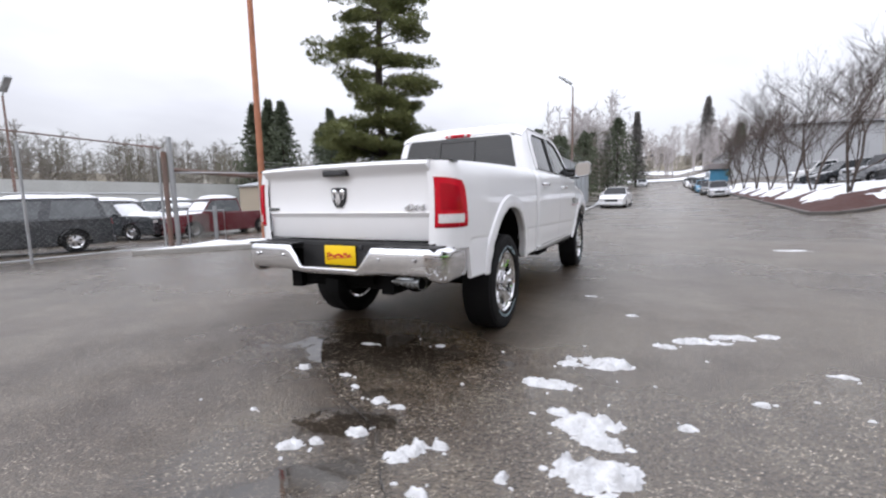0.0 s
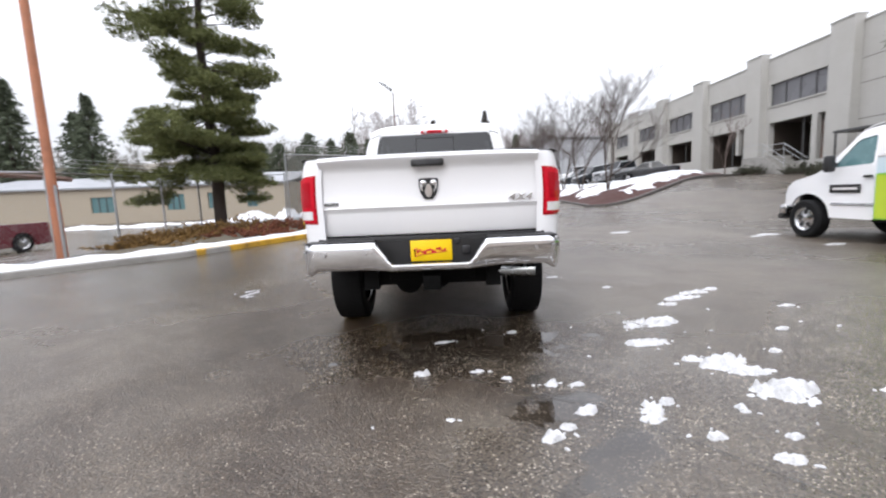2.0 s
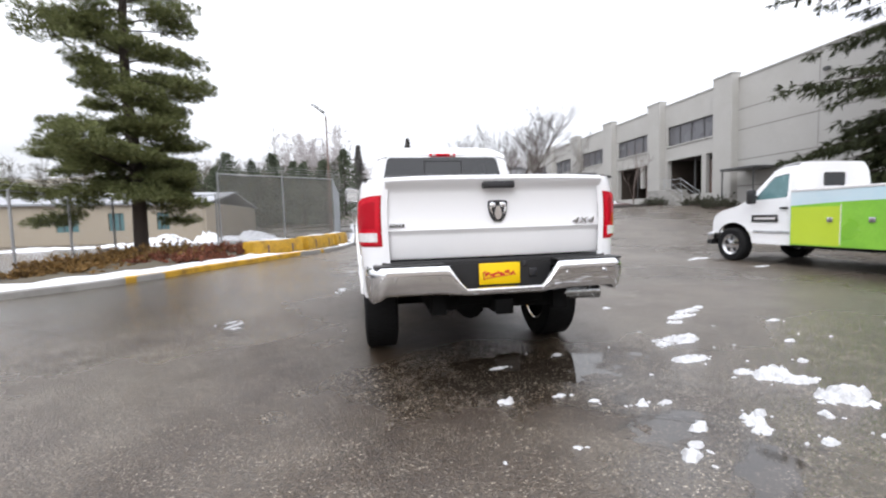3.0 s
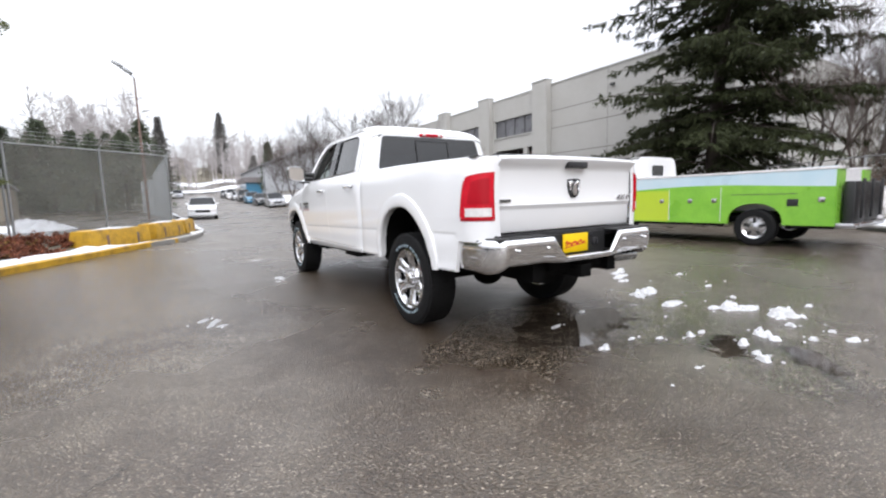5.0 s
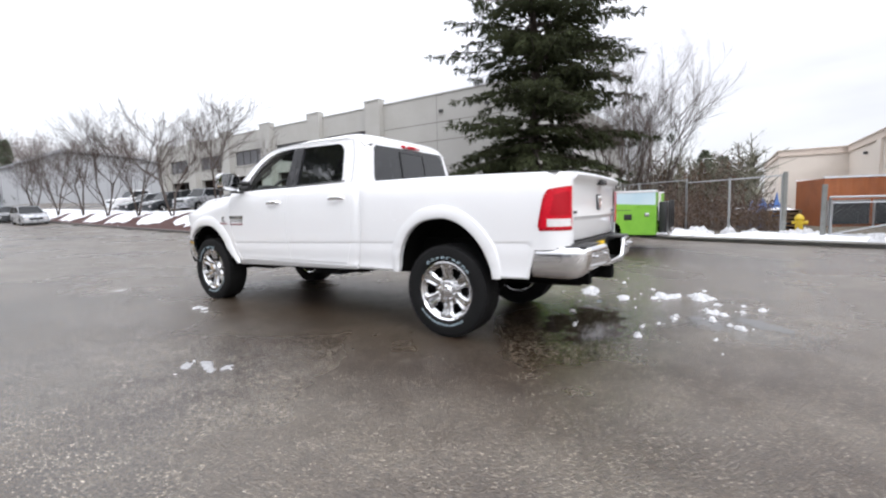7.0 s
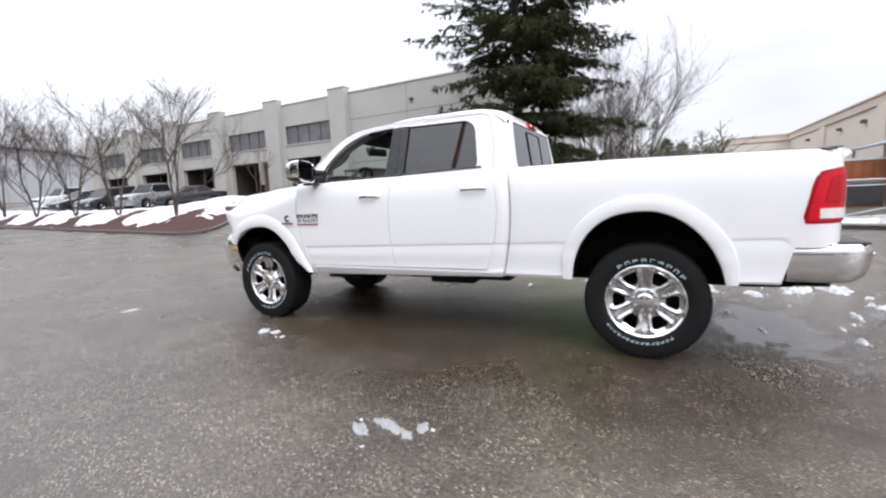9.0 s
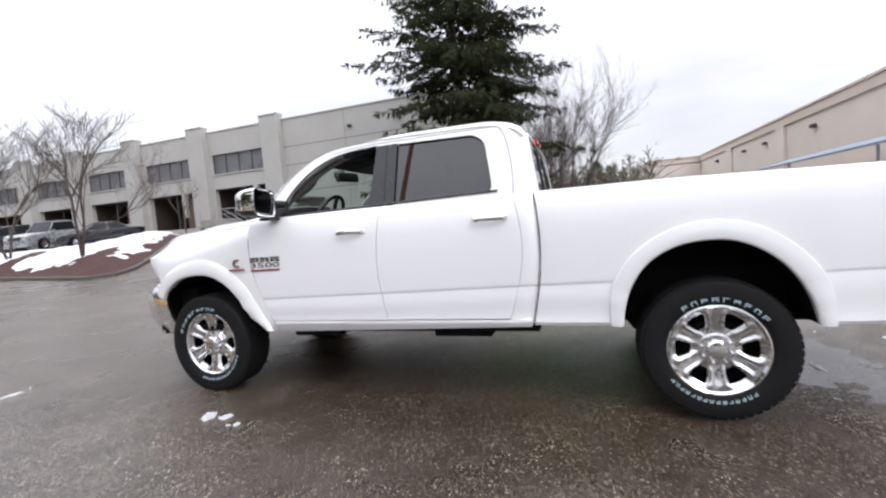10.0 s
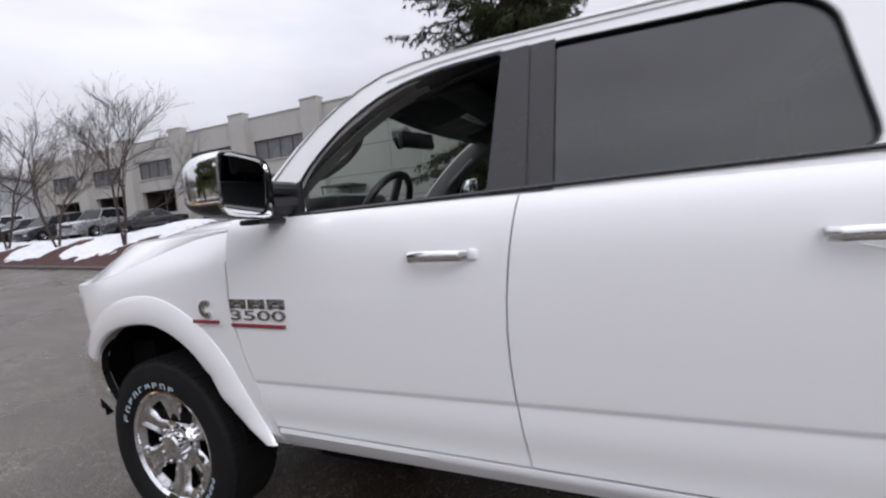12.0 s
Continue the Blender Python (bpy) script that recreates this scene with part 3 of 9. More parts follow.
DOOR_Z = (0.625, 0.64, 0.66, 0.69, 0.72, 0.76, 0.79, 0.806, 0.812, 0.818, 0.825, 0.834, 0.86, 0.95, 1.05, 1.15, 1.25, 1.30, 1.34, 1.37, 1.395, 1.415, 1.43, 1.443, 1.452)
for s in (-1, 1):
    flank = lambda y, z, s=s: (s * side_x(z), y, z)
    # doors
    def door(y0, y1, lean0, lean1, nz=len(DOOR_Z) - 1):
        """Lower door skin; lean0 and lean1 shift the front and rear seams with height."""
        bm = bmesh.new()
        rows = []
        for i in range(19):
            t = i / 18
            col = []
            for k in range(nz + 1):
                z = DOOR_Z[k]
                a, b = y0 + lean0(z), y1 + lean1(z)
                col.append((s * side_x(z), a + (b - a) * t, crease_lift(a + (b - a) * t, z)))
            rows.append(col)
        grid(bm, rows)
        return thicken(bm, 0.02)
    mid_seam = lambda z: 0.06 * math.sin(clamp((z - 0.53) / 0.98, 0, 1) * math.pi)
    fore_seam = lambda z: -0.16 * clamp((1.15 - z) / 0.55, 0, 1) ** 1.6
    aft_seam = lambda z: 1.086 + 0.45 * (z - 1.12) ** 2
    gap_y = lambda z: 0.974 + 0.26 * (z - 1.12) ** 2
    front_door = part("front_door", door(2.0815, 3.263, mid_seam, fore_seam), M_WHITE, truck)
    rear_door = part("rear_door", door(0.0025, 2.0765, aft_seam, mid_seam), M_WHITE, truck)
    # rocker under the doors
    bm = column_panel([1.062 + 2.04 * i / 20 for i in range(21)], lambda y: 0.523 + 0.022 * (3.09 - y), lambda y: 0.618, flank, 5)
    part("rocker_panel", bm, M_WHITE, truck)
    # cab corner behind the rear door, rounded into the back wall
    bm = bmesh.new()
    rows = []
    for i in range(9):
        a = math.radians(90 * i / 8)
        rows.append([(s * (side_x(z) - 0.034 * (1 - math.cos(a)) ** 1.3), aft_seam(z) + (gap_y(z) + 0.004 - aft_seam(z)) * (i / 8) ** 0.8, crease_lift(1.03, z)) for z in (0.572, 0.60) + DOOR_Z])
    grid(bm, rows)
    part("cab_corner", thicken(bm, 0.015), M_WHITE, truck)
    # door handles
    for hy, dr, hk, hz in ((2.352, front_door, 0.88, 1.285), (1.297, rear_door, 1.0, 1.302)):
        bm = bmesh.new()
        path = [(s * (side_x(hz) + o), hy + d * hk, hz + dz) for d, o, dz in
                ((-0.125, 0.006, 0.0), (-0.105, 0.030, 0.0), (-0.05, 0.038, 0.002), (0.05, 0.038, 0.002), (0.09, 0.030, 0.0), (0.108, 0.006, 0.0))]
        rows = []
        for p in path:
            rows.append([(p[0] + s * 0.010 * math.cos(a), p[1], p[2] + 0.017 * math.sin(a)) for a in [math.tau * k / 10 for k in range(10)]])
        grid(bm, rows, close=True)
        h = part("door_handle", bm, M_CHROME, dr, "chrome pull handle")
        bm = bmesh.new()
        rows = []
        for i in range(7):
            r = i / 6
            rows.append([(s * (side_x(hz + 0.036 * r * math.sin(a)) + 0.0005 - 0.018 * (1 - r * r)), hy - 0.01 + 0.07 * r * math.cos(a), hz + 0.036 * r * math.sin(a)) for a in [math.tau * k / 20 for k in range(20)]])
        grid(bm, rows, close=True)
        part("handle_cup", bm, M_WHITE, dr)
        if dr is front_door:
            bm = boxes((s * side_x(1.285) - 0.012, s * side_x(1.285) + 0.040, hy - 0.138, hy - 0.104, 1.268, 1.302), bevel=0.008)
            part("lock_cap", bm, M_WHITE, dr)

    # front fender with the wheel opening
    def fender_top(y):
        return 1.405 - 0.215 * smoothstep((y - 3.27) / 1.18)
    def bonnet_edge(y):
        return 1.428 - 0.062 * clamp((y - 3.27) / 1.3, 0, 1) - 0.137 * clamp((y - 4.0) / 0.63, 0, 1) ** 5
    def plan_in(y):
        """How far the nose draws in ahead of the front wheel."""
        return 0.30 * clamp((y - 4.05) / 0.75, 0, 1) ** 2.8
    def fender_place(y, z):
        x = side_x(min(z, 1.33)) - plan_in(y)
        top = fender_top(y)
        x -= (0.06 - 0.035 * clamp((y - 3.6) / 0.6, 0, 1)) * clamp((z - top + 0.16) / 0.16, 0, 1) ** 2
        return (s * x, y - 0.13 * clamp((y - 4.28) / 0.17, 0, 1) * clamp((1.19 - z) / 0.24, 0, 1.1), z)
    ys = arch_ys(3.112, 4.46, FRONT_ARCH)
    def fender_low(y):
        z = arch(y, *FRONT_ARCH)
        line = 0.56 + 0.62 * (y - 3.2)
        if y < 3.5:
            return max(z, line if y > 3.2 else 0.52)
        return z or 0.86
    bm = bmesh.new()
    rows = []
    for y in ys:
        a, b = fender_low(y), fender_top(y)
        col = []
        for k in range(15):
            z = a + (b - a) * k / 14
            yy = y
            if y < 3.30:
                edge = 3.268 + fore_seam(z) + 0.006
                yy = edge + (y - 3.112) / (3.30 - 3.112) * (3.30 - edge)
            col.append(fender_place(yy, z))
        rows.append(col)
    grid(bm, rows)
    bmesh.ops.remove_doubles(bm, verts=bm.verts[:], dist=1e-5)
    part("front_fender", backed(bm, (-s * 0.02, 0, 0)), M_WHITE, truck)
    # fender crown between its side and the bonnet
    bm = bmesh.new()
    rows = []
    for i in range(25):
        y = 3.275 + (4.60 - 3.275) * i / 24
        top = fender_top(y - 0.14 * clamp((y - 4.0) / 0.6, 0, 1))
        x0 = fender_place(min(y, 4.46), top)[0] * s
        x1 = 0.70 - 0.10 * clamp((y - 3.9) / 0.75, 0, 1) ** 1.5
        flat = clamp((y - 3.5) / 0.5, 0, 1) * 0.8
        rows.append([(s * (x0 + (x1 - x0) * k / 8), y - 0.14 * (1 - k / 8) * clamp((y - 4.0) / 0.6, 0, 1), top + (bonnet_edge(y) - top) * (flat * k / 8 + (1 - flat) * math.sin(k / 8 * math.pi / 2))) for k in range(9)])
    grid(bm, rows)
    part("fender_crown", thicken(bm, 0.02), M_WHITE, truck)

    # cargo bed side, rounded at the rear corner
    def bed_top(y):
        return 1.452 - 0.030 * clamp((0.2 - y) / 1.3, 0, 1)
    bm = bmesh.new()
    rows = []
    for y in arch_ys(-0.905, 0.955, REAR_ARCH)[::-1]:
        a = arch(y, *REAR_ARCH) or (0.578 if y > 0 else 0.585 + 0.24 * clamp((-0.80 - y) / 0.02, 0, 1))
        zs = [min(max(a, z), bed_top(y)) for z in (0.575, 0.60) + DOOR_Z]
        rows.append([(s * (side_x(z) - draw_in(y) - 0.012 * clamp((y - 0.90) / 0.055, 0, 1) ** 2), y + (gap_y(z) - 0.959) * clamp((y - 0.65) / 0.305, 0, 1), crease_lift(y, z) if z > a else z) for z in zs])
    for i in range(1, 11):
        q = math.radians(90 * i / 10)
        y = -0.905 - 0.195 * math.sin(q)
        zs = [min(max(0.826, z), bed_top(y)) for z in (0.575, 0.60) + DOOR_Z]
        rows.append([(s * (side_x(z) - draw_in(y) - 0.165 * (1 - math.cos(q))), y + 0.03 * (z - 0.83) * 0.2, z) for z in zs])
    grid(bm, rows)
    bmesh.ops.remove_doubles(bm, verts=bm.verts[:], dist=1e-5)
    bed_side = part("bed_side", backed(bm, (-s * 0.025, 0, 0)), M_WHITE, truck)
    # added dark strip on the bed's front edge, painting the shade in the gap
    bm = bmesh.new()
    grid(bm, [[(s * (side_x(z) - d), gap_y(z) - 0.0030, crease_lift(0.96, z)) for d in (0.013, 0.045)] for z in (0.585, 0.60) + DOOR_Z[:-1]])
    part("bed_gap_shade", thicken(bm, 0.003), M_BLACKPL, bed_side)
    # inner wall and rail cap of the bed
    bm = boxes((min(s * 0.80, s * 0.83), max(s * 0.80, s * 0.83), -1.06, 0.94, 1.13, 1.425))
    part("bed_inner_wall", bm, M_BLACKPL, truck)
    bm = bmesh.new()
    rows = []
    for i in range(21):
        y = -1.03 + 1.975 * i / 20
        z = bed_top(y)
        rows.append([(s * x, y, z + dz) for x, dz in ((0.790, -0.03), (0.790, 0.002), (0.80, 0.007), (0.875, 0.007), (0.898, 0.003), (0.903, -0.01))])
    grid(bm, rows)
    part("rail_cap", bm, M_BLACKPL, truck, "black plastic rail cap")
    if s < 0:
        # fuel flap: a shallow round seam
        bm = bmesh.new()
        rows = []
        for r0, off in ((0.098, -0.0006), (0.0965, 0.0006), (0.094, 0.0007), (0.0925, -0.0008)):
            rows.append([(s * (side_x(1.143 + r0 * math.sin(a)) + off), 0.500 + r0 * math.cos(a) * 0.72, 1.140 + r0 * 0.82 * math.sin(a)) for a in [math.tau * k / 32 for k in range(32)]])
        grid(bm, rows, close=True)
        part("fuel_flap", bm, M_WHITE, bed_side)

    # flares
    for (axle, a, b), reach in ((REAR_ARCH, 0.105), (FRONT_ARCH, 0.122)):
        bm = bmesh.new()
        rows = []
        n, zb = 2.4, 0.50
        for i in range(57):
            t = 2 + ((144 if axle > 1 else 176)) * i / 56
            c, d = math.cos(math.radians(t)), math.sin(math.radians(t))
            def at(grow):
                aa, bb = (a if c < 0 else aft(axle, a)) + grow, b + grow
                n = 2.4 - (0.35 if axle > 1 else 0.25) * clamp(grow / reach, 0, 1)
                if c > 0:
                    n = 1.9
                if d < 0:
                    return axle - aa * (1 if c > 0 else -1), zb + d * 0.06
                return axle - aa * math.copysign(abs(c) ** (2 / n), c), zb + bb * abs(d) ** (2 / n)
            ring = []
            for grow, out in ((-0.004, -0.05), (-0.010, 0.006), (-0.002, 0.017), (0.02, 0.022), (0.06, 0.020), (0.10, 0.014), (reach, 0.004), (reach + 0.004, -0.012)):
                y, z = at(grow)
                if grow > 0:
                    low = clamp((0.82 - z) / 0.3, 0, 1)
                    y, z = at(grow * (1 + 0.35 * low * low) if axle > 1 and c > 0 else grow * (1 - 0.5 * low))
                z = max(z, 0.54 if axle > 1 else 0.575)
                if axle > 1 and c > 0:
                    y -= 0.15 * clamp((0.74 - z) / 0.2, 0, 1) ** 1.5 * (1 - 0.8 * clamp(grow / reach, 0, 1))
                low = clamp((0.62 - z) / 0.12, 0, 1)
                out *= 1 - 0.8 * low
                inn = plan_in(y) if axle > 1 else 0
                ring.append((s * (side_x(max(z, 0.60)) + out - inn), y, z))
            rows.append(ring)
        grid(bm, rows)
        part("wheel_flare", bm, M_WHITE, truck)
        # dark liner of the wheel well
        bm = bmesh.new()
        rows = []
        for i in range(25):
            t = 180 * i / 24
            c, d = math.cos(math.radians(t)), math.sin(math.radians(t))
            m = 1.9 if c > 0 else n
            y, z = axle - ((a if c < 0 else aft(axle, a)) + 0.015) * math.copysign(abs(c) ** (2 / m), c), 0.47 + (b + 0.045) * abs(d) ** (2 / m)
            z = max(z, 0.58 if axle < 1 else 0.50)
            rows.append([(s * 0.93 - s * 0.4 * k / 3 - (s * plan_in(y) if axle > 1 else 0), y, z) for k in range(4)])
        grid(bm, rows)
        vs = [bm.verts.new(r[-1]) for r in rows]
        bm.faces.new(vs)
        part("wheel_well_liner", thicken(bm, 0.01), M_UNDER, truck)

# window band of the cab: sides with openings, pillars and glass
FRONT_WIN = [(2.185, 1.460), (2.99, 1.449), (2.92, 1.612), (2.755, 1.768), (2.59, 1.860), (2.40, 1.904), (2.142, 1.916)]
REAR_WIN = [(1.268, 1.483), (2.006, 1.470), (1.994, 1.905), (1.400, 1.893), (1.322, 1.835)]
ROOF_LINE = [(1.115, 1.452), (3.19, 1.448), (3.11, 1.570), (2.97, 1.710), (2.80, 1.840), (2.60, 1.925), (2.40, 1.952), (2.2, 1.964), (1.9, 1.966), (1.5, 1.957), (1.24, 1.940), (1.17, 1.905), (1.135, 1.80)]
for s in (-1, 1):
    lean = lambda u, v, s=s: (s * house_x(v), u, v)
    front_hole = rounded(FRONT_WIN, [0.02, 0.02, 0.1, 0.1, 0.1, 0.1, 0.02], 3)
    rear_hole = rounded(REAR_WIN, [0.06, 0.02, 0.02, 0.09, 0.06], 4)
    bm = outline_fill([ROOF_LINE, front_hole, rear_hole], lean, 0.035, (-s, 0, 0))
    part("window_frame", bm, M_WHITE, truck)
    bm = outline_fill([[(y, z) for y, z in ROOF_LINE], front_hole, rear_hole], lambda u, v, s=s: (s * (house_x(v) - 0.036), u, v), 0.006, (-s, 0, 0))
    part("inner_trim", bm, M_HEADLINER, truck)
    for name, hole, g in (("front_side_window", front_hole, G_CLEAR), ("rear_side_window", rear_hole, G_PRIVACY)):
        cy = sum(p[0] for p in hole) / len(hole)
        cz = sum(p[1] for p in hole) / len(hole)
        bm = outline_fill([hole], lambda u, v, s=s: (s * (house_x(v) - 0.013), u, v), facing=(s, 0, 0))
        if s < 0 and g is G_CLEAR:
            # the driver's pane is wound down: only its top edge shows
            bm.free()
            bm = boxes((-0.893, -0.889, 2.25, 2.93, 1.440, 1.4545))
        w = part(name, bm, g, truck)
        w.visible_shadow = False
        ring = [(cy + (y - cy) * 0.978, cz + (z - cz) * 0.955) for y, z in hole] if g is G_CLEAR else [(cy + (y - cy) * 0.990, cz + (z - cz) * 0.984) for y, z in hole]
        bm = outline_fill([[(cy + (y - cy) * 1.004, cz + (z - cz) * 1.006) for y, z in hole], ring], lambda u, v, s=s: (s * (house_x(v) + 0.003), u, v), 0.014, (-s, 0, 0))
        part("window_seal", bm, M_BLACKPL, w)
    # black cover of the middle pillar, in two halves
    for y0, y1, y2, y3 in ((2.072, 2.192, 2.148, 2.060), (1.994, 2.066, 2.054, 1.982)):
        bm = outline_fill([[(y0, 1.456), (y1, 1.456), (y2, 1.910), (y3, 1.912)]], lambda u, v, s=s: (s * (house_x(v) + 0.006), u, v), 0.012, (-s, 0, 0))
        part("pillar_cover", bm, M_GLOSSBLK, truck)
    bm = outline_fill([[(2.00, 1.457), (2.17, 1.457), (2.13, 1.909), (1.99, 1.910)]], lambda u, v, s=s: (s * (house_x(v) + 0.003), u, v), 0.004, (-s, 0, 0))
    part("pillar_backing", bm, M_BLACKPL, truck)
    bm = bmesh.new()
    rows = []
    for i in range(13):
        y = 1.235 + 1.73 * i / 12
        z = 1.509 - 0.0199 * y
        rows.append([(s * (house_x(z) + o), y, z + dz) for o, dz in ((-0.01, -0.007), (0.011, -0.007), (0.013, 0.0), (0.008, 0.006), (-0.01, 0.006))])
    vs = grid(bm, rows)
    bm.faces.new(vs[0])
    bm.faces.new(vs[-1][::-1])
    part("belt_moulding", bm, M_GLOSSBLK, truck)
    seam = smooth_path([Vector((s * (house_x(z) + 0.003), y, z)) for y, z in ((3.10, 1.545), (2.955, 1.705), (2.785, 1.838), (2.59, 1.926), (2.35, 1.953), (2.06, 1.957), (1.5, 1.951), (1.30, 1.945))], 0.1)
    bm = bmesh.new()
    tube(bm, [p for p in seam], 0.0026, 6)
    part("door_frame_seam", bm, M_SEAM, truck)
    post_seam = smooth_path([Vector((s * (x + 0.002), y, z)) for x, y, z in ((house_x(1.945), 1.30, 1.945), (house_x(1.926), 1.225, 1.926), (house_x(1.85), 1.180, 1.85), (house_x(1.68), 1.142, 1.68), (house_x(1.50), 1.128, 1.50), (house_x(1.452) + 0.004, 1.132, 1.455))], 0.04)
    bm = bmesh.new()
    tube(bm, post_seam, 0.0024, 6)
    part("post_seam", bm, M_SEAM, truck)
    # sail panel under the mirror
    bm = outline_fill([[(2.90, 1.452), (3.08, 1.448), (3.01, 1.545), (2.93, 1.575)]], lambda u, v, s=s: (s * (house_x(v) + 0.012), u, v), 0.02, (-s, 0, 0))
    part("sail_panel", bm, M_BLACKPL, truck)
    # rear corner post: rounds from the side into the back wall
    bm = bmesh.new()
    rows = []
    for k in range(11):
        z = 1.452 + (1.915 - 1.452) * k / 10
        yb = 0.975 + 0.075 * ((z - 1.452) / 0.49) + 0.035 * clamp((z - 1.80) / 0.105, 0, 1) ** 2
        yf = 1.135 + 0.02 * ((z - 1.452) / 0.49) + 0.05 * clamp((z - 1.82) / 0.12, 0, 1)
        row = []
        for i in range(9):
            q = math.radians(90 * i / 8)
            row.append((s * (house_x(z) - 0.001 - 0.122 * (1 - math.cos(q))), yf + (yb - yf) * math.sin(q), z - 0.068 * (k / 10) ** 4 * (i / 8) ** 2))
        rows.append(row)
    grid(bm, rows)
    part("corner_post", thicken(bm, 0.015), M_WHITE, truck)
    # windscreen pillar
    bm = bmesh.new()
    rows = []
    for t in [i / 12 for i in range(13)]:
        y = 3.30 - 0.76 * t - 0.0 * t
        z = 1.405 + 0.530 * (1 - (1 - t) ** 1.5)
        x = house_x(z) - 0.015
        rows.append([(s * (x + 0.005), y - 0.085, z - 0.055), (s * (x + 0.004), y - 0.01, z - 0.008), (s * (x - 0.03), y + 0.012, z + 0.008), (s * (x - 0.095), y + 0.03, z + 0.006), (s * (x - 0.10), y - 0.03, z - 0.05)])
    grid(bm, rows)
    part("windscreen_pillar", bm, M_WHITE, truck)

# roof
def roof_z(y):
    return 2.028 - 0.034 * clamp((1.55 - y) / 0.5, 0, 1.2) ** 2 - 0.105 * clamp((y - 1.95) / 0.625, 0, 1.2) ** 2.0
bm = bmesh.new()
rows = []
for i in range(31):
    y = 1.055 + (2.575 - 1.055) * (i / 30) ** 1.25
    brow = 1.966 - 0.012 * clamp((y - 2.2) / 0.2, 0, 1) - 0.030 * clamp((y - 2.4) / 0.2, 0, 1)
    most = min(0.112, max(0.012, roof_z(y) - brow + 0.03))
    edge = min(0.775 - 0.02 * clamp((1.28 - y) / 0.245, 0, 1) ** 2, house_x(roof_z(y) - most) + 0.006)
    back = 0.062 * clamp((1.36 - y) / 0.325, 0, 1) ** 2.0 + 0.038 * clamp((1.15 - y) / 0.095, 0, 1) ** 2
    row = []
    for k in range(-12, 13):
        u = k / 12
        drop = most * (0.10 * u * u + 0.90 * abs(u) ** 9)
        row.append((edge * u, y, roof_z(y) - drop - back))
    rows.append(row)
grid(bm, rows)
part("roof", thicken(bm, 0.02), M_WHITE, truck)
for s in (-1, 1):
    bm = bmesh.new()
    tube(bm, [(s * 0.70, 1.36 + 1.16 * i / 12, roof_z(1.36 + 1.16 * i / 12) - 0.046) for i in range(13)], 0.004, 6)
    part("roof_seam", bm, M_WHITE, truck)
bm = bmesh.new()
tube(bm, [(0.02, 2.42, 1.93), (0.02, 2.41, 1.965), (0.02, 2.37, 1.975)], [0.03, 0.022, 0.008], 8)
part("roof_aerial", bm, M_BLACKPL, truck)
bm = boxes((-0.62, 0.62, 2.30, 2.45, 1.86, 1.885), bevel=0.008)
part("headliner_edge", bm, M_HEADLINER, truck)
bm = bmesh.new()
grid(bm, [[(0.70 * k / 6, y, roof_z(y) - 0.055 - 0.05 * abs(k / 6) ** 4) for k in range(-6, 7)] for y in [1.10 + 1.4 * i / 10 for i in range(11)]])
part("headliner", thicken(bm, 0.01), M_HEADLINER, truck)

# back wall of the cab with its window
def back_place(u, v):
    return (u, 0.975 + 0.075 * (v - 1.452) / 0.49, v)
back_hole = rounded([(-0.725, 1.475), (0.725, 1.475), (0.642, 1.862), (-0.642, 1.862)], 0.05)
bm = outline_fill([[(-0.785, 1.38), (0.785, 1.38), (0.785, 1.452), (0.68, 1.84), (0.61, 1.884), (-0.61, 1.884), (-0.68, 1.84), (-0.785, 1.452)], back_hole], back_place, 0.03, (0, 1, 0))
part("cab_back", bm, M_WHITE, truck)
back_glass = part("rear_window", outline_fill([back_hole], lambda u, v: (u, back_place(u, v)[1] + 0.006, v), facing=(0, -1, 0)), G_PRIVACY, truck)
for x0, x1, z0, z1 in ((-0.225, 0.225, 1.815, 1.822), (-0.225, -0.213, 1.49, 1.815), (0.213, 0.225, 1.49, 1.815)):
    bm = bmesh.new()
    box(bm, x0, x1, -0.004, 0.004, z0, z1)
    for v in bm.verts:
        v.co.y += back_place(0, v.co.z)[1]
    part("slider_frame", bm, M_BLACKPL, back_glass)
bm = outline_fill([[(-0.21, 1.5), (0.21, 1.5), (0.21, 1.812), (-0.21, 1.812)]], lambda u, v: (u, back_place(u, v)[1] + 0.003, v), facing=(0, -1, 0))
part("sliding_pane", bm, G_PRIVACY, back_glass)
bm = boxes((-0.158, 0.158, 1.022, 1.085, 1.868, 1.910), bevel=0.015)
brake = part("high_brake_lamp", bm, M_RED, truck)
bm = boxes((-0.05, 0.05, 1.017, 1.037, 1.878, 1.900), bevel=0.006)
part("lens_segment", bm, M_REDDK, brake)
for x in (-0.105, 0.105):
    part("cargo_lens", boxes((x - 0.022, x + 0.022, 1.018, 1.037, 1.877, 1.901), bevel=0.006), M_CLEAR, brake)

part("gap_filler", boxes((-0.875, 0.875, 0.915, 0.992, 0.58, 1.40)), M_WHITE, truck)

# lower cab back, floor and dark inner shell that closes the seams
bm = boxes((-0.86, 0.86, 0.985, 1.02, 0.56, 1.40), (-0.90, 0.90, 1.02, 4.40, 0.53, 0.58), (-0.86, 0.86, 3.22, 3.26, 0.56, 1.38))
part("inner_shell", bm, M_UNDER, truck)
for s in (-1, 1):
    part("door_sill", boxes((min(s * 0.865, s * 0.885), max(s * 0.865, s * 0.885), 1.02, 3.11, 0.585, 1.43)), M_WHITE, truck)

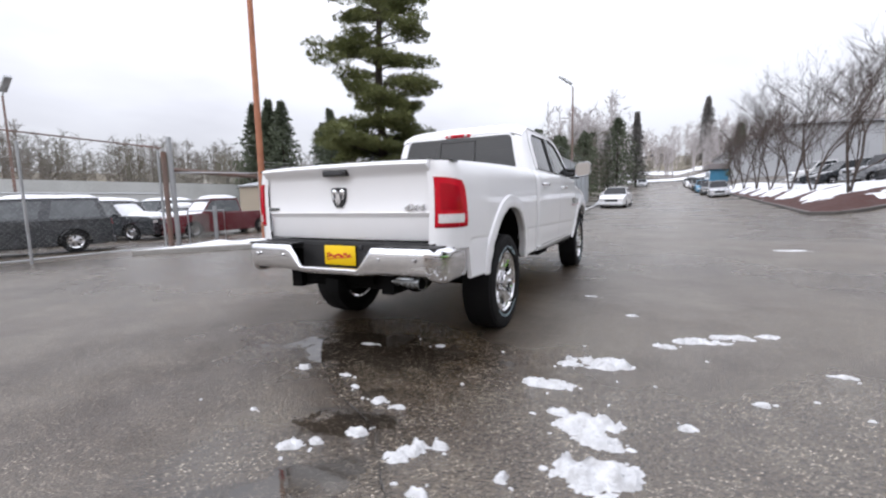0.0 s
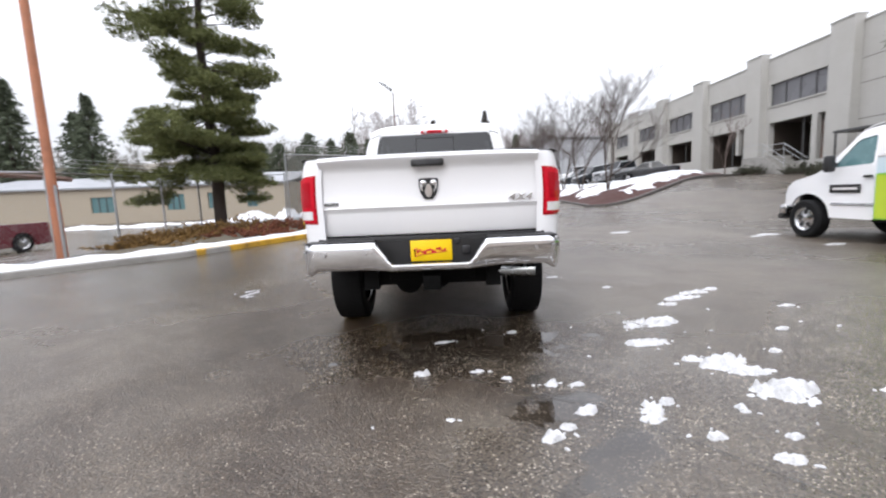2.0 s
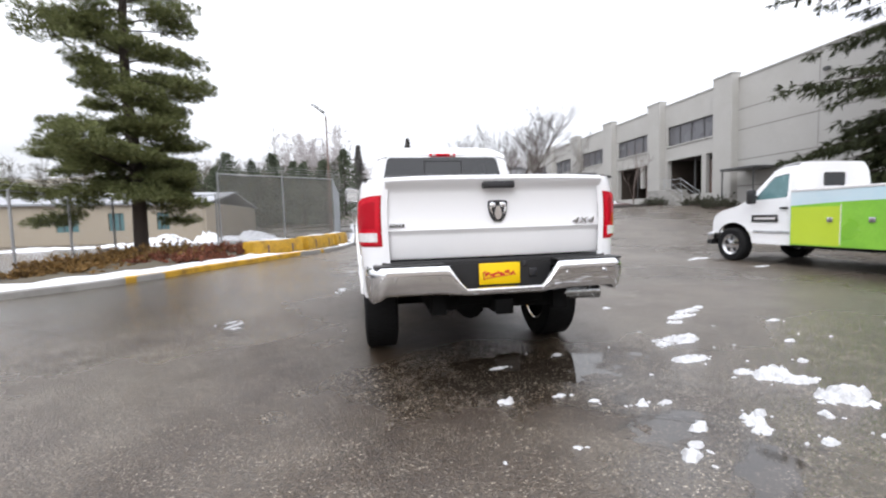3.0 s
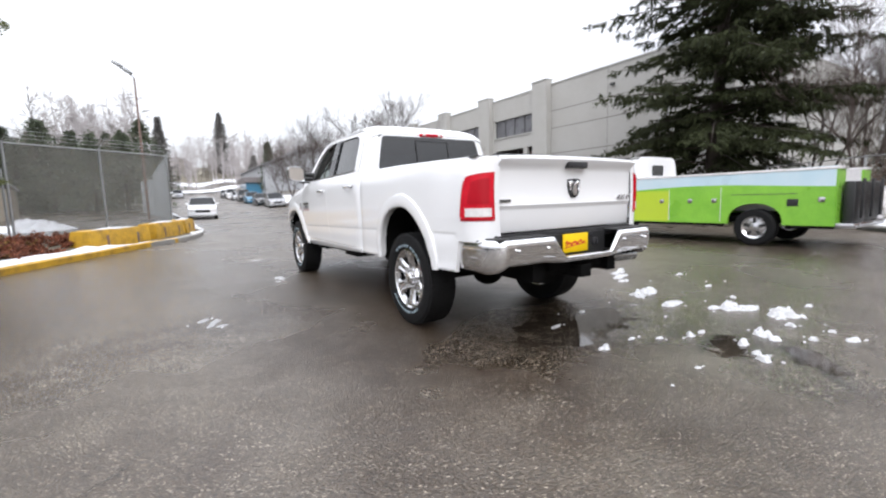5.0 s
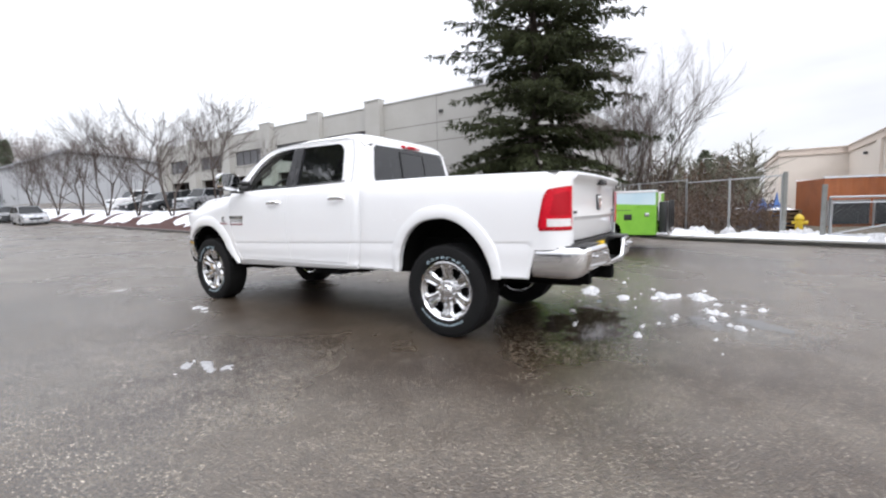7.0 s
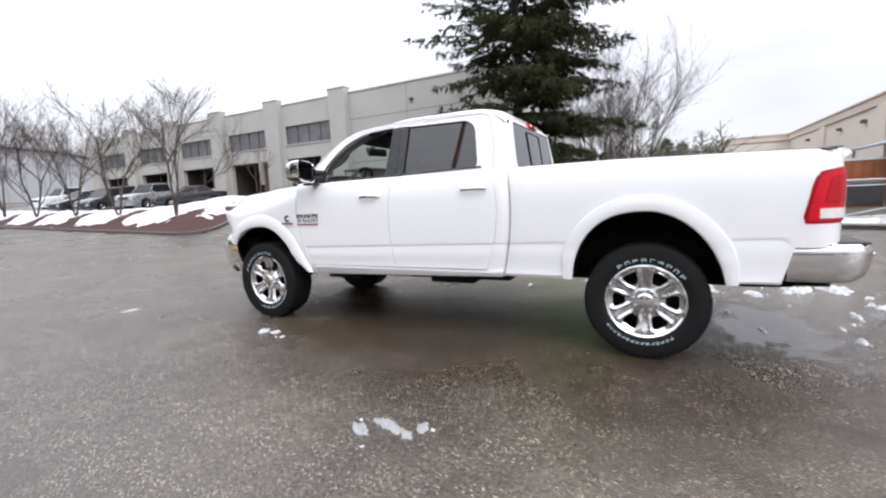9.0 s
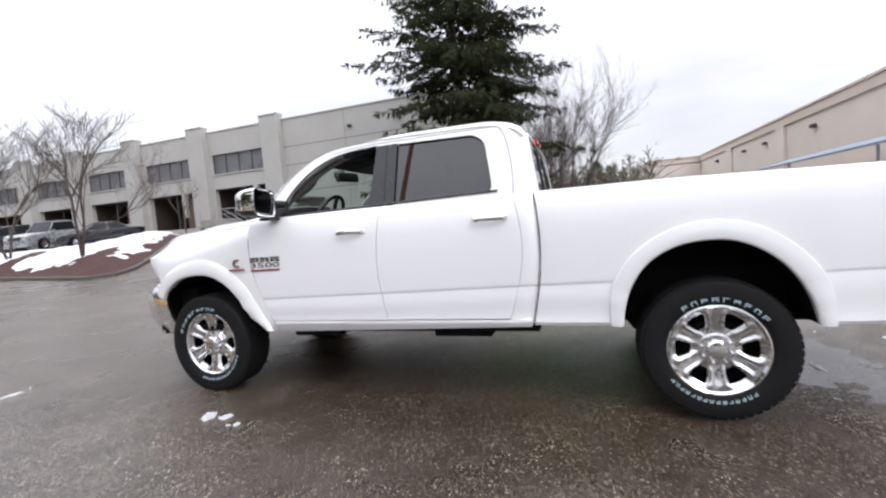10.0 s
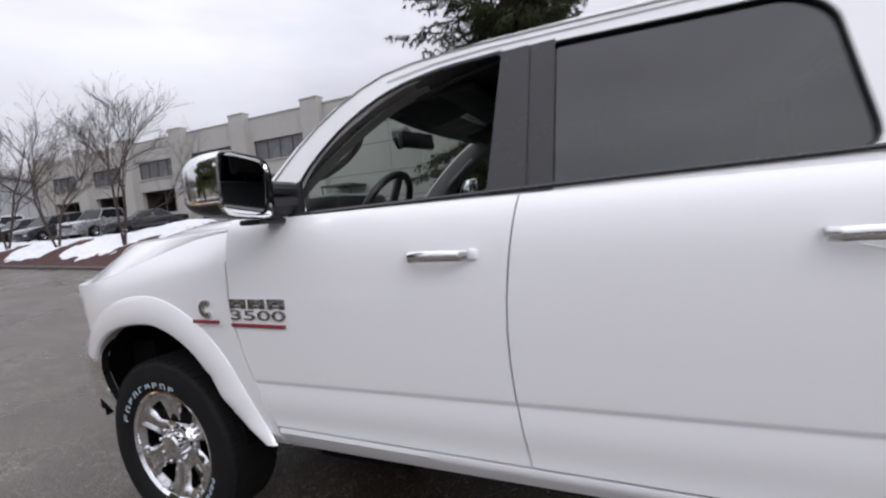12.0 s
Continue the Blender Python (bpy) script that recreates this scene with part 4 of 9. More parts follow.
# bonnet
bm = bmesh.new()
rows = []
for i in range(25):
    y = 3.285 + (4.63 - 3.285) * i / 24
    half = 0.70 - 0.10 * clamp((y - 3.9) / 0.75, 0, 1) ** 1.5
    base = bonnet_edge(y) + 0.010
    row = []
    for k in range(-12, 13):
        u = k / 12
        lift = 0.060 * (1 - clamp((abs(u) - 0.42) / 0.40, 0, 1) ** 1.3) + 0.012 * (1 - u * u)
        row.append((half * u, y, base + lift * (1 - 0.4 * clamp((y - 4.2) / 0.43, 0, 1))))
    rows.append(row)
grid(bm, rows)
part("bonnet", thicken(bm, 0.02), M_WHITE, truck)
# cowl and wipers
bm = boxes((-0.80, 0.80, 3.20, 3.36, 1.385, 1.42), bevel=0.01)
part("cowl", bm, M_BLACKPL, truck)
for x in (-0.35, 0.25):
    bm = bmesh.new()
    tube(bm, [(x, 3.30, 1.43), (x + 0.2, 3.25, 1.475), (x + 0.48, 3.235, 1.487)], 0.008, 6)
    part("wiper", bm, M_BLACKPL, truck)
# windscreen
bm = bmesh.new()
rows = []
for t in [i / 8 for i in range(9)]:
    z = 1.40 + 0.525 * (1 - (1 - t) ** 1.5)
    y = 3.31 - 0.76 * t
    half = house_x(z) - 0.075
    rows.append([(half * u, y + 0.07 * (1 - u * u), z) for u in [k / 8 for k in range(-8, 9)]])
grid(bm, rows)
bm.normal_update()
for f in bm.faces:
    if f.normal.y < 0:
        f.normal_flip()
ws = part("windscreen", bm, G_SCREEN, truck)
ws.visible_shadow = False

# front end: grille, lamps, bumper
bm = boxes((-0.52, 0.52, 4.56, 4.66, 0.90, 1.245), bevel=0.03)
grille = part("grille", bm, M_CHROME, truck)
for x0, x1, z0, z1 in ((-0.45, -0.04, 1.09, 1.21), (0.04, 0.45, 1.09, 1.21), (-0.45, -0.04, 0.94, 1.05), (0.04, 0.45, 0.94, 1.05)):
    part("grille_mesh", boxes((x0, x1, 4.652, 4.668, z0, z1), bevel=0.005), M_BLACKPL, grille)
for s in (-1, 1):
    bm = bmesh.new()
    rows = []
    for i in range(9):
        t = i / 8
        y = 4.33 + 0.30 * math.sin(t * math.pi / 2)
        x = 0.872 - 0.332 * t ** 1.4
        rows.append([(s * x, y + 0.08 * (1 - t) * k / 5 - 0.02 * t * k / 5, 0.945 + (0.235 + 0.04 * t) * k / 5) for k in range(6)])
    grid(bm, rows)
    part("headlamp", thicken(bm, 0.03), M_CLEAR, truck)
bm = bmesh.new()
rows = []
for i in range(33):
    u = -1 + i / 16
    x = 0.945 * math.copysign(1 - (1 - abs(u)) ** 1.7, u) if abs(u) > 0 else 0
    y = 4.22 + 0.595 * (1 - abs(u) ** 3.0)
    rows.append([(x * (0.985 + 0.022 * math.sin(min(1, c / 0.35) * math.pi / 2) - 0.075 * max(0, c - 0.35) ** 1.5), y + 0.035 * math.sin(c * math.pi) - 0.05 * (1 - min(1, c / 0.15)) - 0.10 * c * c * abs(u), 0.925 - 0.43 * c) for c in [k / 12 for k in range(13)]])
grid(bm, rows)
front_bumper = part("front_bumper", thicken(bm, 0.03), M_CHROME, truck)
for s in (-1, 1):
    part("bumper_cap", boxes((min(s * 0.76, s * 0.895), max(s * 0.76, s * 0.895), 4.22, 4.36, 0.885, 0.932), bevel=0.02), M_BLACKPL, front_bumper)
part("air_dam", boxes((-0.62, 0.62, 4.46, 4.58, 0.42, 0.56), bevel=0.02), M_BLACKPL, front_bumper)
for s in (-1, 1):
    bm = boxes((min(s * 0.55, s * 0.80), max(s * 0.55, s * 0.80), 4.05, 4.24, 0.56, 0.88))
    part("bumper_mount", bm, M_UNDER, front_bumper)

# tailgate
bm = bmesh.new()
profile = ((-1.030, 1.432), (-1.085, 1.440), (-1.130, 1.436), (-1.155, 1.424), (-1.162, 1.410), (-1.157, 1.399), (-1.132, 1.368), (-1.112, 1.340), (-1.106, 1.318), (-1.104, 1.200), (-1.106, 1.090), (-1.111, 1.076),
           (-1.106, 1.066), (-1.094, 1.050), (-1.090, 1.034), (-1.092, 0.900), (-1.080, 0.880), (-1.050, 0.876))
rows = []
for i in range(25):
    u = -1 + i / 12
    rows.append([(0.760 * u, y + 0.025 * u * u * (1 if z > 0.9 else 1), z - 0.008 * u ** 4 * (1 if z > 1.38 else 0)) for y, z in profile])
grid(bm, rows)
tailgate = part("tailgate", thicken(bm, 0.03), M_WHITE, truck)
part("gate_inner_panel", boxes((-0.745, 0.745, -1.05, -1.03, 0.90, 1.42)), M_BLACKPL, tailgate)
part("gate_cap", boxes((-0.75, 0.75, -1.10, -1.03, 1.432, 1.443), bevel=0.004), M_BLACKPL, tailgate)
part("gate_handle", boxes((-0.112, 0.112, -1.160, -1.10, 1.345, 1.395), bevel=0.012), M_BLACKPL, tailgate, "black plastic tailgate handle")
part("handle_grip", boxes((-0.075, 0.075, -1.166, -1.15, 1.352, 1.368), bevel=0.004), M_GLOSSBLK, tailgate)
# emblem: a dark shield with two bright domes over a tapered bright muzzle
shield = rounded([(-0.030, 1.120), (0.030, 1.120), (0.056, 1.160), (0.068, 1.215), (0.068, 1.262), (0.0, 1.266), (-0.068, 1.262), (-0.068, 1.215), (-0.056, 1.160)], 0.012, 3)
emblem = part("emblem", outline_fill([shield], lambda u, v: (u, -1.104, v), 0.012, (0, -1, 0)), M_GLOSSBLK, tailgate, "dark shield emblem with chrome relief")
for s in (-1, 1):
    bm = bmesh.new()
    bmesh.ops.create_uvsphere(bm, u_segments=16, v_segments=10, radius=1.0, matrix=Matrix.Translation((s * 0.036, -1.118, 1.232)) @ Matrix.Diagonal((0.025, 0.012, 0.022, 1)))
    part("emblem_dome", bm, M_CHROME, emblem)
    bm = bmesh.new()
    tube(bm, [(s * 0.052, -1.120, 1.222), (s * 0.050, -1.122, 1.190), (s * 0.036, -1.122, 1.172)], [0.010, 0.008, 0.004], 8)
    part("emblem_curl", bm, M_CHROME, emblem)
muzzle = rounded([(-0.012, 1.134), (0.012, 1.134), (0.026, 1.165), (0.020, 1.200), (0.010, 1.225), (-0.010, 1.225), (-0.020, 1.200), (-0.026, 1.165)], 0.008, 3)
part("emblem_muzzle", outline_fill([muzzle], lambda u, v: (u, -1.116, v), 0.010, (0, -1, 0)), M_CHROME, emblem)


def lettering(name, body, size, m, material, parent, extrude=0.003, shear=0.0, width=1.0):
    cu = bpy.data.curves.new(name, "FONT")
    cu.body, cu.size, cu.extrude, cu.align_x, cu.align_y, cu.shear = body, size, extrude, "CENTER", "CENTER", shear
    tmp = bpy.data.objects.new(name, cu)
    scene.collection.objects.link(tmp)
    me = bpy.data.meshes.new_from_object(tmp.evaluated_get(bpy.context.evaluated_depsgraph_get()))
    bpy.data.objects.remove(tmp)
    me.transform(m @ Matrix.Diagonal((width, 1, 1, 1)))
    me.materials.clear()
    me.materials.append(material)
    ob = new(name, me)
    ob.parent = parent
    return ob


lettering("drive_badge", "4X4", 0.062, pose(0.632, -1.100, 1.110, 90, 0, 0), M_BRIGHT, tailgate, 0.006, 0.25, 1.55)
bm = bmesh.new()
for k in range(5):
    box(bm, -0.742 + k * 0.021, -0.726 + k * 0.021, -1.098, -1.086, 1.100, 1.122, bevel=0.002)
part("trim_badge", bm, M_BADGE, tailgate)

# tail lamps wrap round the rear corners
for s in (-1, 1):
    def corner(q, z, off, s=s):
        a = math.radians(max(0, q))
        x = side_x(z) - 0.027 - 0.165 * (1 - math.cos(a)) + off * math.cos(a)
        y = -0.905 - 0.195 * math.sin(a) - off * math.sin(a) + 0.006 * (z - 0.83) - 0.0034 * min(0, q)
        return (s * x, y, z)
    def lens(q0, q1, z0, z1, off, slant=True, sag=0.012):
        bm = bmesh.new()
        rows = []
        for k in range(9):
            z = z0 + (z1 - z0) * k / 8
            lift = (z - 0.98) / 0.325
            start = q0 + (18 * lift + 6 * max(0, lift - 0.86) / 0.14 + 5 * max(0, 0.10 - lift) / 0.10 if slant else 0)
            dip = sag * (k / 8) ** 2
            rows.append([corner(start + (q1 - start) * i / 12, z - dip * (i / 12 - 1) ** 2 * 2, off) for i in range(13)])
        grid(bm, rows)
        return thicken(bm, 0.014)
    lamp = part("tail_lamp", lens(-10, 84, 0.974, 1.314, 0.002), M_REDDK, truck, "red tail lamp with a clear reversing lens")
    part("red_lens", lens(-5, 80, 0.990, 1.304, 0.010), M_RED, lamp)
    part("inner_red_lens", lens(14, 70, 1.095, 1.272, 0.0135), M_REDDK, lamp)
    part("reversing_lens", lens(14, 74, 1.006, 1.066, 0.014, False, 0.0), M_CLEAR, lamp)


# rear bumper
def bumper_plan(t, s):
    """From the wheel side (t=0) round the corner to the middle (t=1)."""
    if t < 0.3:
        q = t / 0.3
        return s * (0.906 + 0.002 * q), -0.815 - 0.235 * q
    if t < 0.55:
        q = math.radians(90 * (t - 0.3) / 0.25)
        return s * (0.908 - 0.131 * (1 - math.cos(q))), -1.05 - 0.20 * math.sin(q)
    q = (t - 0.55) / 0.45
    return s * 0.777 * (1 - q), -1.25 - 0.03 * math.sin(q * math.pi / 2)
bm = bmesh.new()
rows = []
line = [(bumper_plan(t, -1)) for t in [i / 60 for i in range(61)]] + [(bumper_plan(t, 1)) for t in [i / 60 for i in range(59, -1, -1)]]
for i, (x, y) in enumerate(line):
    ax = abs(x)
    lo = 0.600 + 0.055 * clamp((0.903 - ax) / 0.12, 0, 1) if ax > 0.78 else 0.655 - 0.018 * clamp((0.45 - ax) / 0.2, 0, 1)
    hi = 0.842 if ax > 0.375 else (0.842 - (0.375 - ax) / 0.11 * 0.150 if ax > 0.265 else 0.692)
    (xa, ya), (xb, yb) = line[max(i - 1, 0)], line[min(i + 1, len(line) - 1)]
    run = math.hypot(xb - xa, yb - ya)
    nx, ny = (yb - ya) / run, -(xb - xa) / run
    col = []
    for c in (0.0, 0.05, 0.12, 0.25, 0.4, 0.55, 0.7, 0.8, 0.88, 0.94, 1.0):
        bulge = 0.024 * math.sin(min(1, c / 0.70) * math.pi / 2) - 0.018 - 0.024 * (max(0, c - 0.80) / 0.20) ** 2 - 0.016 * (max(0, 0.12 - c) / 0.12) ** 2
        col.append((x + nx * bulge, y + ny * bulge, lo + (hi - lo) * c))
    rows.append(col)
grid(bm, rows)
rear_bumper = part("rear_bumper", thicken(bm, 0.02), M_CHROME, truck, "chrome rear bumper")
# black step on its top edge, and the recess for the plate
for s in (-1, 1):
    part("step_pad", boxes((min(s * 0.39, s * 0.86), max(s * 0.39, s * 0.86), -1.225, -1.065, 0.838, 0.853), bevel=0.006), M_BLACKPL, rear_bumper)
part("step_pad", boxes((-0.80, 0.80, -1.10, -1.04, 0.80, 0.868), bevel=0.006), M_BLACKPL, rear_bumper)
part("plate_recess", boxes((-0.375, 0.375, -1.12, -1.09, 0.655, 0.838), (-0.375, 0.375, -1.24, -1.09, 0.645, 0.665)), M_BLACKPL, rear_bumper)
plate = part("dealer_plate", boxes((-0.146, 0.146, -1.136, -1.130, 0.688, 0.836), bevel=0.004), M_PLATE, rear_bumper, "yellow dealer plate with red script")
bm = bmesh.new()
for i in range(12):
    x = -0.105 + i * 0.0175
    z = 0.752 + 0.010 * math.sin(i * 1.7) + i * 0.0012
    box(bm, x, x + 0.0165, -1.1385, -1.1355, z - 0.006, z + 0.010 + 0.008 * ((i * 7) % 3 == 0), bevel=0.002)
tube(bm, [(-0.115, -1.1375, 0.728), (-0.02, -1.1375, 0.742), (0.115, -1.1375, 0.754)], 0.003, 5)
tube(bm, [(-0.112, -1.1375, 0.722), (-0.118, -1.1375, 0.772), (-0.098, -1.1375, 0.78)], 0.005, 5)
part("plate_script", bm, M_SCRIPT, plate)
bm = boxes((0.215, 0.275, -1.135, -1.11, 0.725, 0.790), bevel=0.012)
part("trailer_socket", bm, M_GLOSSBLK, rear_bumper)
bm = boxes((0.165, 0.205, -1.13, -1.11, 0.80, 0.845), bevel=0.01)
part("trailer_socket", bm, M_GLOSSBLK, rear_bumper)
for x in (-0.72, -0.44, 0.44, 0.72):
    bm = bmesh.new()
    tube(bm, [(x, -1.262, 0.765), (x, -1.287, 0.765)], 0.013, 12)
    part("parking_sensor", bm, M_BRIGHT, rear_bumper)

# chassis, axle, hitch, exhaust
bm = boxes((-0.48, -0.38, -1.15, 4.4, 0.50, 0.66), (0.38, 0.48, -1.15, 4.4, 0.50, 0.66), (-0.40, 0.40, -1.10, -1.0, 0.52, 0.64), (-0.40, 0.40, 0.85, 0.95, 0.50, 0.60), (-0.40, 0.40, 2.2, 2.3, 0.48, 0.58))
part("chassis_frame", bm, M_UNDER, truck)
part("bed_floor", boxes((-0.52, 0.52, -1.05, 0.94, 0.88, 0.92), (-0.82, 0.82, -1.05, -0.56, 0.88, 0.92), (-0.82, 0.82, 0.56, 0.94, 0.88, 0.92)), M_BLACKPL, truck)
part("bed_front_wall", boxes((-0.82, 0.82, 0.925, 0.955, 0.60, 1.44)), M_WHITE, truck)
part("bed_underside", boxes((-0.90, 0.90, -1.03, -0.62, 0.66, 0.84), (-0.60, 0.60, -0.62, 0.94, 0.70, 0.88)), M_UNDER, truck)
bm = bmesh.new()
tube(bm, [(-0.72, 0, AXLE_Z), (0.72, 0, AXLE_Z)], 0.055, 12)
bmesh.ops.create_uvsphere(bm, u_segments=16, v_segments=10, radius=0.17, matrix=pose(0, 0, AXLE_Z))
part("rear_axle", bm, M_UNDER, truck)
bm = bmesh.new()
tube(bm, [(-0.72, WHEELBASE, AXLE_Z), (0.72, WHEELBASE, AXLE_Z)], 0.05, 12)
part("front_axle", bm, M_UNDER, truck)
bm = boxes((-0.06, 0.06, -1.24, -1.0, 0.50, 0.60), (-0.30, 0.30, -1.14, -1.06, 0.56, 0.64), bevel=0.006)
part("tow_hitch", bm, M_UNDER, truck)
bm = bmesh.new()
tube(bm, [(-0.14, -0.35, 0.52), (-0.18, -0.75, 0.52), (-0.18, -1.0, 0.53)], 0.10, 12)
part("spare_wheel_hanger", bm, M_UNDER, truck)
bm = bmesh.new()
tube(bm, [(0.30, 0.6, 0.56), (0.32, -0.7, 0.57), (0.36, -0.98, 0.59), (0.48, -1.11, 0.60), (0.72, -1.16, 0.602)], [0.04, 0.04, 0.042, 0.044, 0.046], 14)
tail_pipe = part("tail_pipe", bm, M_BADGE, truck, "bright tail pipe")
# dark disc over the capped end paints the shaded hollow of the pipe
bm = bmesh.new()
tube(bm, [(0.715, -1.159, 0.602), (0.7225, -1.1605, 0.602)], 0.039, 14)
part("pipe_mouth_shade", bm, M_UNDER, tail_pipe)
for s in (-1, 1):
    for y in (1.35, 2.55):
        part("step_bracket", boxes((min(s * 0.55, s * 0.88), max(s * 0.55, s * 0.88), y, y + 0.42, 0.485, 0.53), bevel=0.01), M_UNDER, truck)


# wheels
def lathe(bm, prof, steps=48, axis_x=1.0):
    """Turns a profile of (x, radius) about the x axis."""
    rows = []
    for i in range(steps):
        a = math.tau * i / steps
        rows.append([(x, r * math.cos(a), r * math.sin(a)) for x, r in prof])
    rows.append(rows[0])
    vs = [[bm.verts.new(p) for p in r] for r in rows[:-1]]
    for i in range(steps):
        a, b = vs[i], vs[(i + 1) % steps]
        for k in range(len(prof) - 1):
            bm.faces.new((a[k], a[k + 1], b[k + 1], b[k]))


wheel = thing("wheel", "", "")
wheel.parent = truck
for k in ("label", "category"):
    if k in wheel:
        del wheel[k]
R = AXLE_Z
bm = bmesh.new()
lathe(bm, ((-0.115, 0.268), (-0.135, 0.290), (-0.142, 0.345), (-0.132, 0.395), (-0.112, 0.414), (-0.06, R - 0.002), (0.06, R - 0.002), (0.112, 0.414), (0.132, 0.396), (0.142, 0.350), (0.139, 0.318), (0.134, 0.292), (0.118, 0.270), (0.10, 0.262)), 64)
tyre = part("tyre", bm, M_RUBBER, wheel, "black all-terrain tyre with white print")
bm = bmesh.new()
for i in range(54):
    a = math.tau * i / 54
    for x0, x1, sh in ((-0.119, -0.055, 0.0), (-0.04, 0.005, 0.5), (0.012, 0.05, 0.1), (0.06, 0.119, 0.6)):
        m = Matrix.Rotation(a + sh * math.tau / 54, 4, "X")
        edge = 0.008 if abs(x0 + x1) > 0.1 else 0.0
        box(bm, x0, x1, -0.0195, 0.0195, R - 0.012 - edge, R - edge * 0.35, m=m)
tagged(part("tread", bm, M_RUBBER, tyre), kind="stuff")
bm = bmesh.new()
for a0, count in ((-42, 9), (136, 15)):
    for i in range(count):
        a = math.radians(a0 + (84 if count == 9 else 88) * i / (count - 1))
        m = Matrix.Rotation(a, 4, "X")
        w = 0.0165 if count == 9 else 0.0105
        h = 0.013 if count == 9 else 0.010
        if i in ((3, 6) if count == 9 else (4, 10)):
            h *= 0.8
        box(bm, 0.128, 0.1398, -w, -w + 0.007, 0.306 - h, 0.306 + h, m=m)
        box(bm, 0.128, 0.1398, -w, w, 0.306 + h - 0.006, 0.306 + h, m=m)
        if i % 3 != 1:
            box(bm, 0.128, 0.1398, -w, w, 0.3035, 0.309, m=m)
        if i % 2:
            box(bm, 0.128, 0.1398, w - 0.006, w, 0.306 - h, 0.306 + h, m=m)
tagged(part("sidewall_print", bm, M_LETTER, tyre, "white raised sidewall print"), kind="stuff")
bm = bmesh.new()
lathe(bm, ((0.112, 0.274), (0.122, 0.272), (0.124, 0.264), (0.112, 0.252), (0.04, 0.246), (-0.11, 0.250), (-0.115, 0.27)), 64)
rim = part("rim", bm, M_CHROME, wheel, "chrome six-spoke rim")
# face of the rim: six broad forked spokes with six openings between them
def spoke_x(r, v):
    """Depth of the face; v runs from the middle of a spoke (0) to its edge (1) and on to the next opening's middle (2)."""
    mid = clamp((r - 0.095) / 0.05, 0, 1) * clamp((0.246 - r) / 0.02, 0, 1)
    ridge = 0.012 * math.exp(-((abs(v) - 0.62) / 0.24) ** 2) + 0.004 * (abs(v) < 0.3) - 0.012 * clamp((abs(v) - 0.85) / 0.2, 0, 1)
    return 0.084 + 0.026 * clamp((r - 0.10) / 0.15, 0, 1) - 0.010 * math.sin(clamp((r - 0.06) / 0.19, 0, 1) * math.pi) + ridge * mid


bm = bmesh.new()
radii = (0.050, 0.070, 0.090, 0.106, 0.122, 0.134, 0.148, 0.165, 0.182, 0.198, 0.212, 0.222, 0.232, 0.240, 0.251)
vs_cols = [-2, -1.5, -1.15, -1.0, -0.92, -0.75, -0.62, -0.45, -0.3, 0.0, 0.3, 0.45, 0.62, 0.75, 0.92, 1.0, 1.15, 1.5]
def gap_half(r):
    """Half the angle of an opening at radius r."""
    t = clamp((r - 0.134) / 0.088, 0, 1)
    return 0.160 + 0.090 * t ** 0.8 - 0.05 * clamp((t - 0.86) / 0.14, 0, 1) - 0.03 * clamp((0.16 - t) / 0.16, 0, 1)
ringed = []
for r in radii:
    row = []
    for k in range(6):
        g = gap_half(r)
        for v in vs_cols:
            q = abs(v) * (math.pi / 6 - g) if abs(v) <= 1 else (math.pi / 6 - g) + (abs(v) - 1) * g
            t = math.tau * k / 6 + math.copysign(q, v)
            row.append(bm.verts.new((spoke_x(r, v), r * math.cos(t), r * math.sin(t))))
    ringed.append(row)
n_col = len(vs_cols)
for i in range(len(radii) - 1):
    for j in range(6 * n_col):
        v0, v1 = vs_cols[j % n_col], vs_cols[(j + 1) % n_col]
        if 0.133 < radii[i] < 0.221 and (abs(v0) > 0.99 and (abs(v1) > 0.99)) and v0 != v1:
            continue
        jn = (j + 1) % (6 * n_col)
        bm.faces.new((ringed[i][j], ringed[i][jn], ringed[i + 1][jn], ringed[i + 1][j]))
r = bmesh.ops.extrude_face_region(bm, geom=bm.faces[:])
bmesh.ops.translate(bm, verts=[v for v in r["geom"] if isinstance(v, bmesh.types.BMVert)], vec=(-0.045, 0, 0))
bmesh.ops.recalc_face_normals(bm, faces=bm.faces[:])
part("spoke_face", bm, M_RIM, rim)
bm = bmesh.new()
lathe(bm, ((0.060, 0.098), (0.088, 0.094), (0.092, 0.084), (0.092, 0.050)), 32)
lathe(bm, ((0.085, 0.060), (0.116, 0.058), (0.124, 0.050), (0.129, 0.024), (0.129, 0.0005)), 28)
part("hub_cap", bm, M_CHROME, rim)
for i in range(8):
    bm = bmesh.new()
    a = math.tau * i / 8
    tube(bm, [(0.088, 0.081 * math.cos(a), 0.081 * math.sin(a)), (0.114, 0.081 * math.cos(a), 0.081 * math.sin(a)), (0.120, 0.081 * math.cos(a), 0.081 * math.sin(a))], [0.0125, 0.0115, 0.006], 6)
    part("wheel_nut", bm, M_BRIGHT, rim)
bm = bmesh.new()
lathe(bm, ((0.02, 0.17), (0.025, 0.165), (0.025, 0.01), (0.0, 0.01)), 32)
part("brake_disc", bm, M_UNDER, rim)
bm = bmesh.new()
lathe(bm, ((-0.02, 0.248), (-0.02, 0.005)), 32)
part("inner_dish", bm, M_UNDER, rim)
TRACK = 0.800
wheel.matrix_basis = pose(TRACK, 0, AXLE_Z)
copy_thing(wheel, pose(TRACK + 0.015, WHEELBASE + 0.02, AXLE_Z, 40, 0, 0))
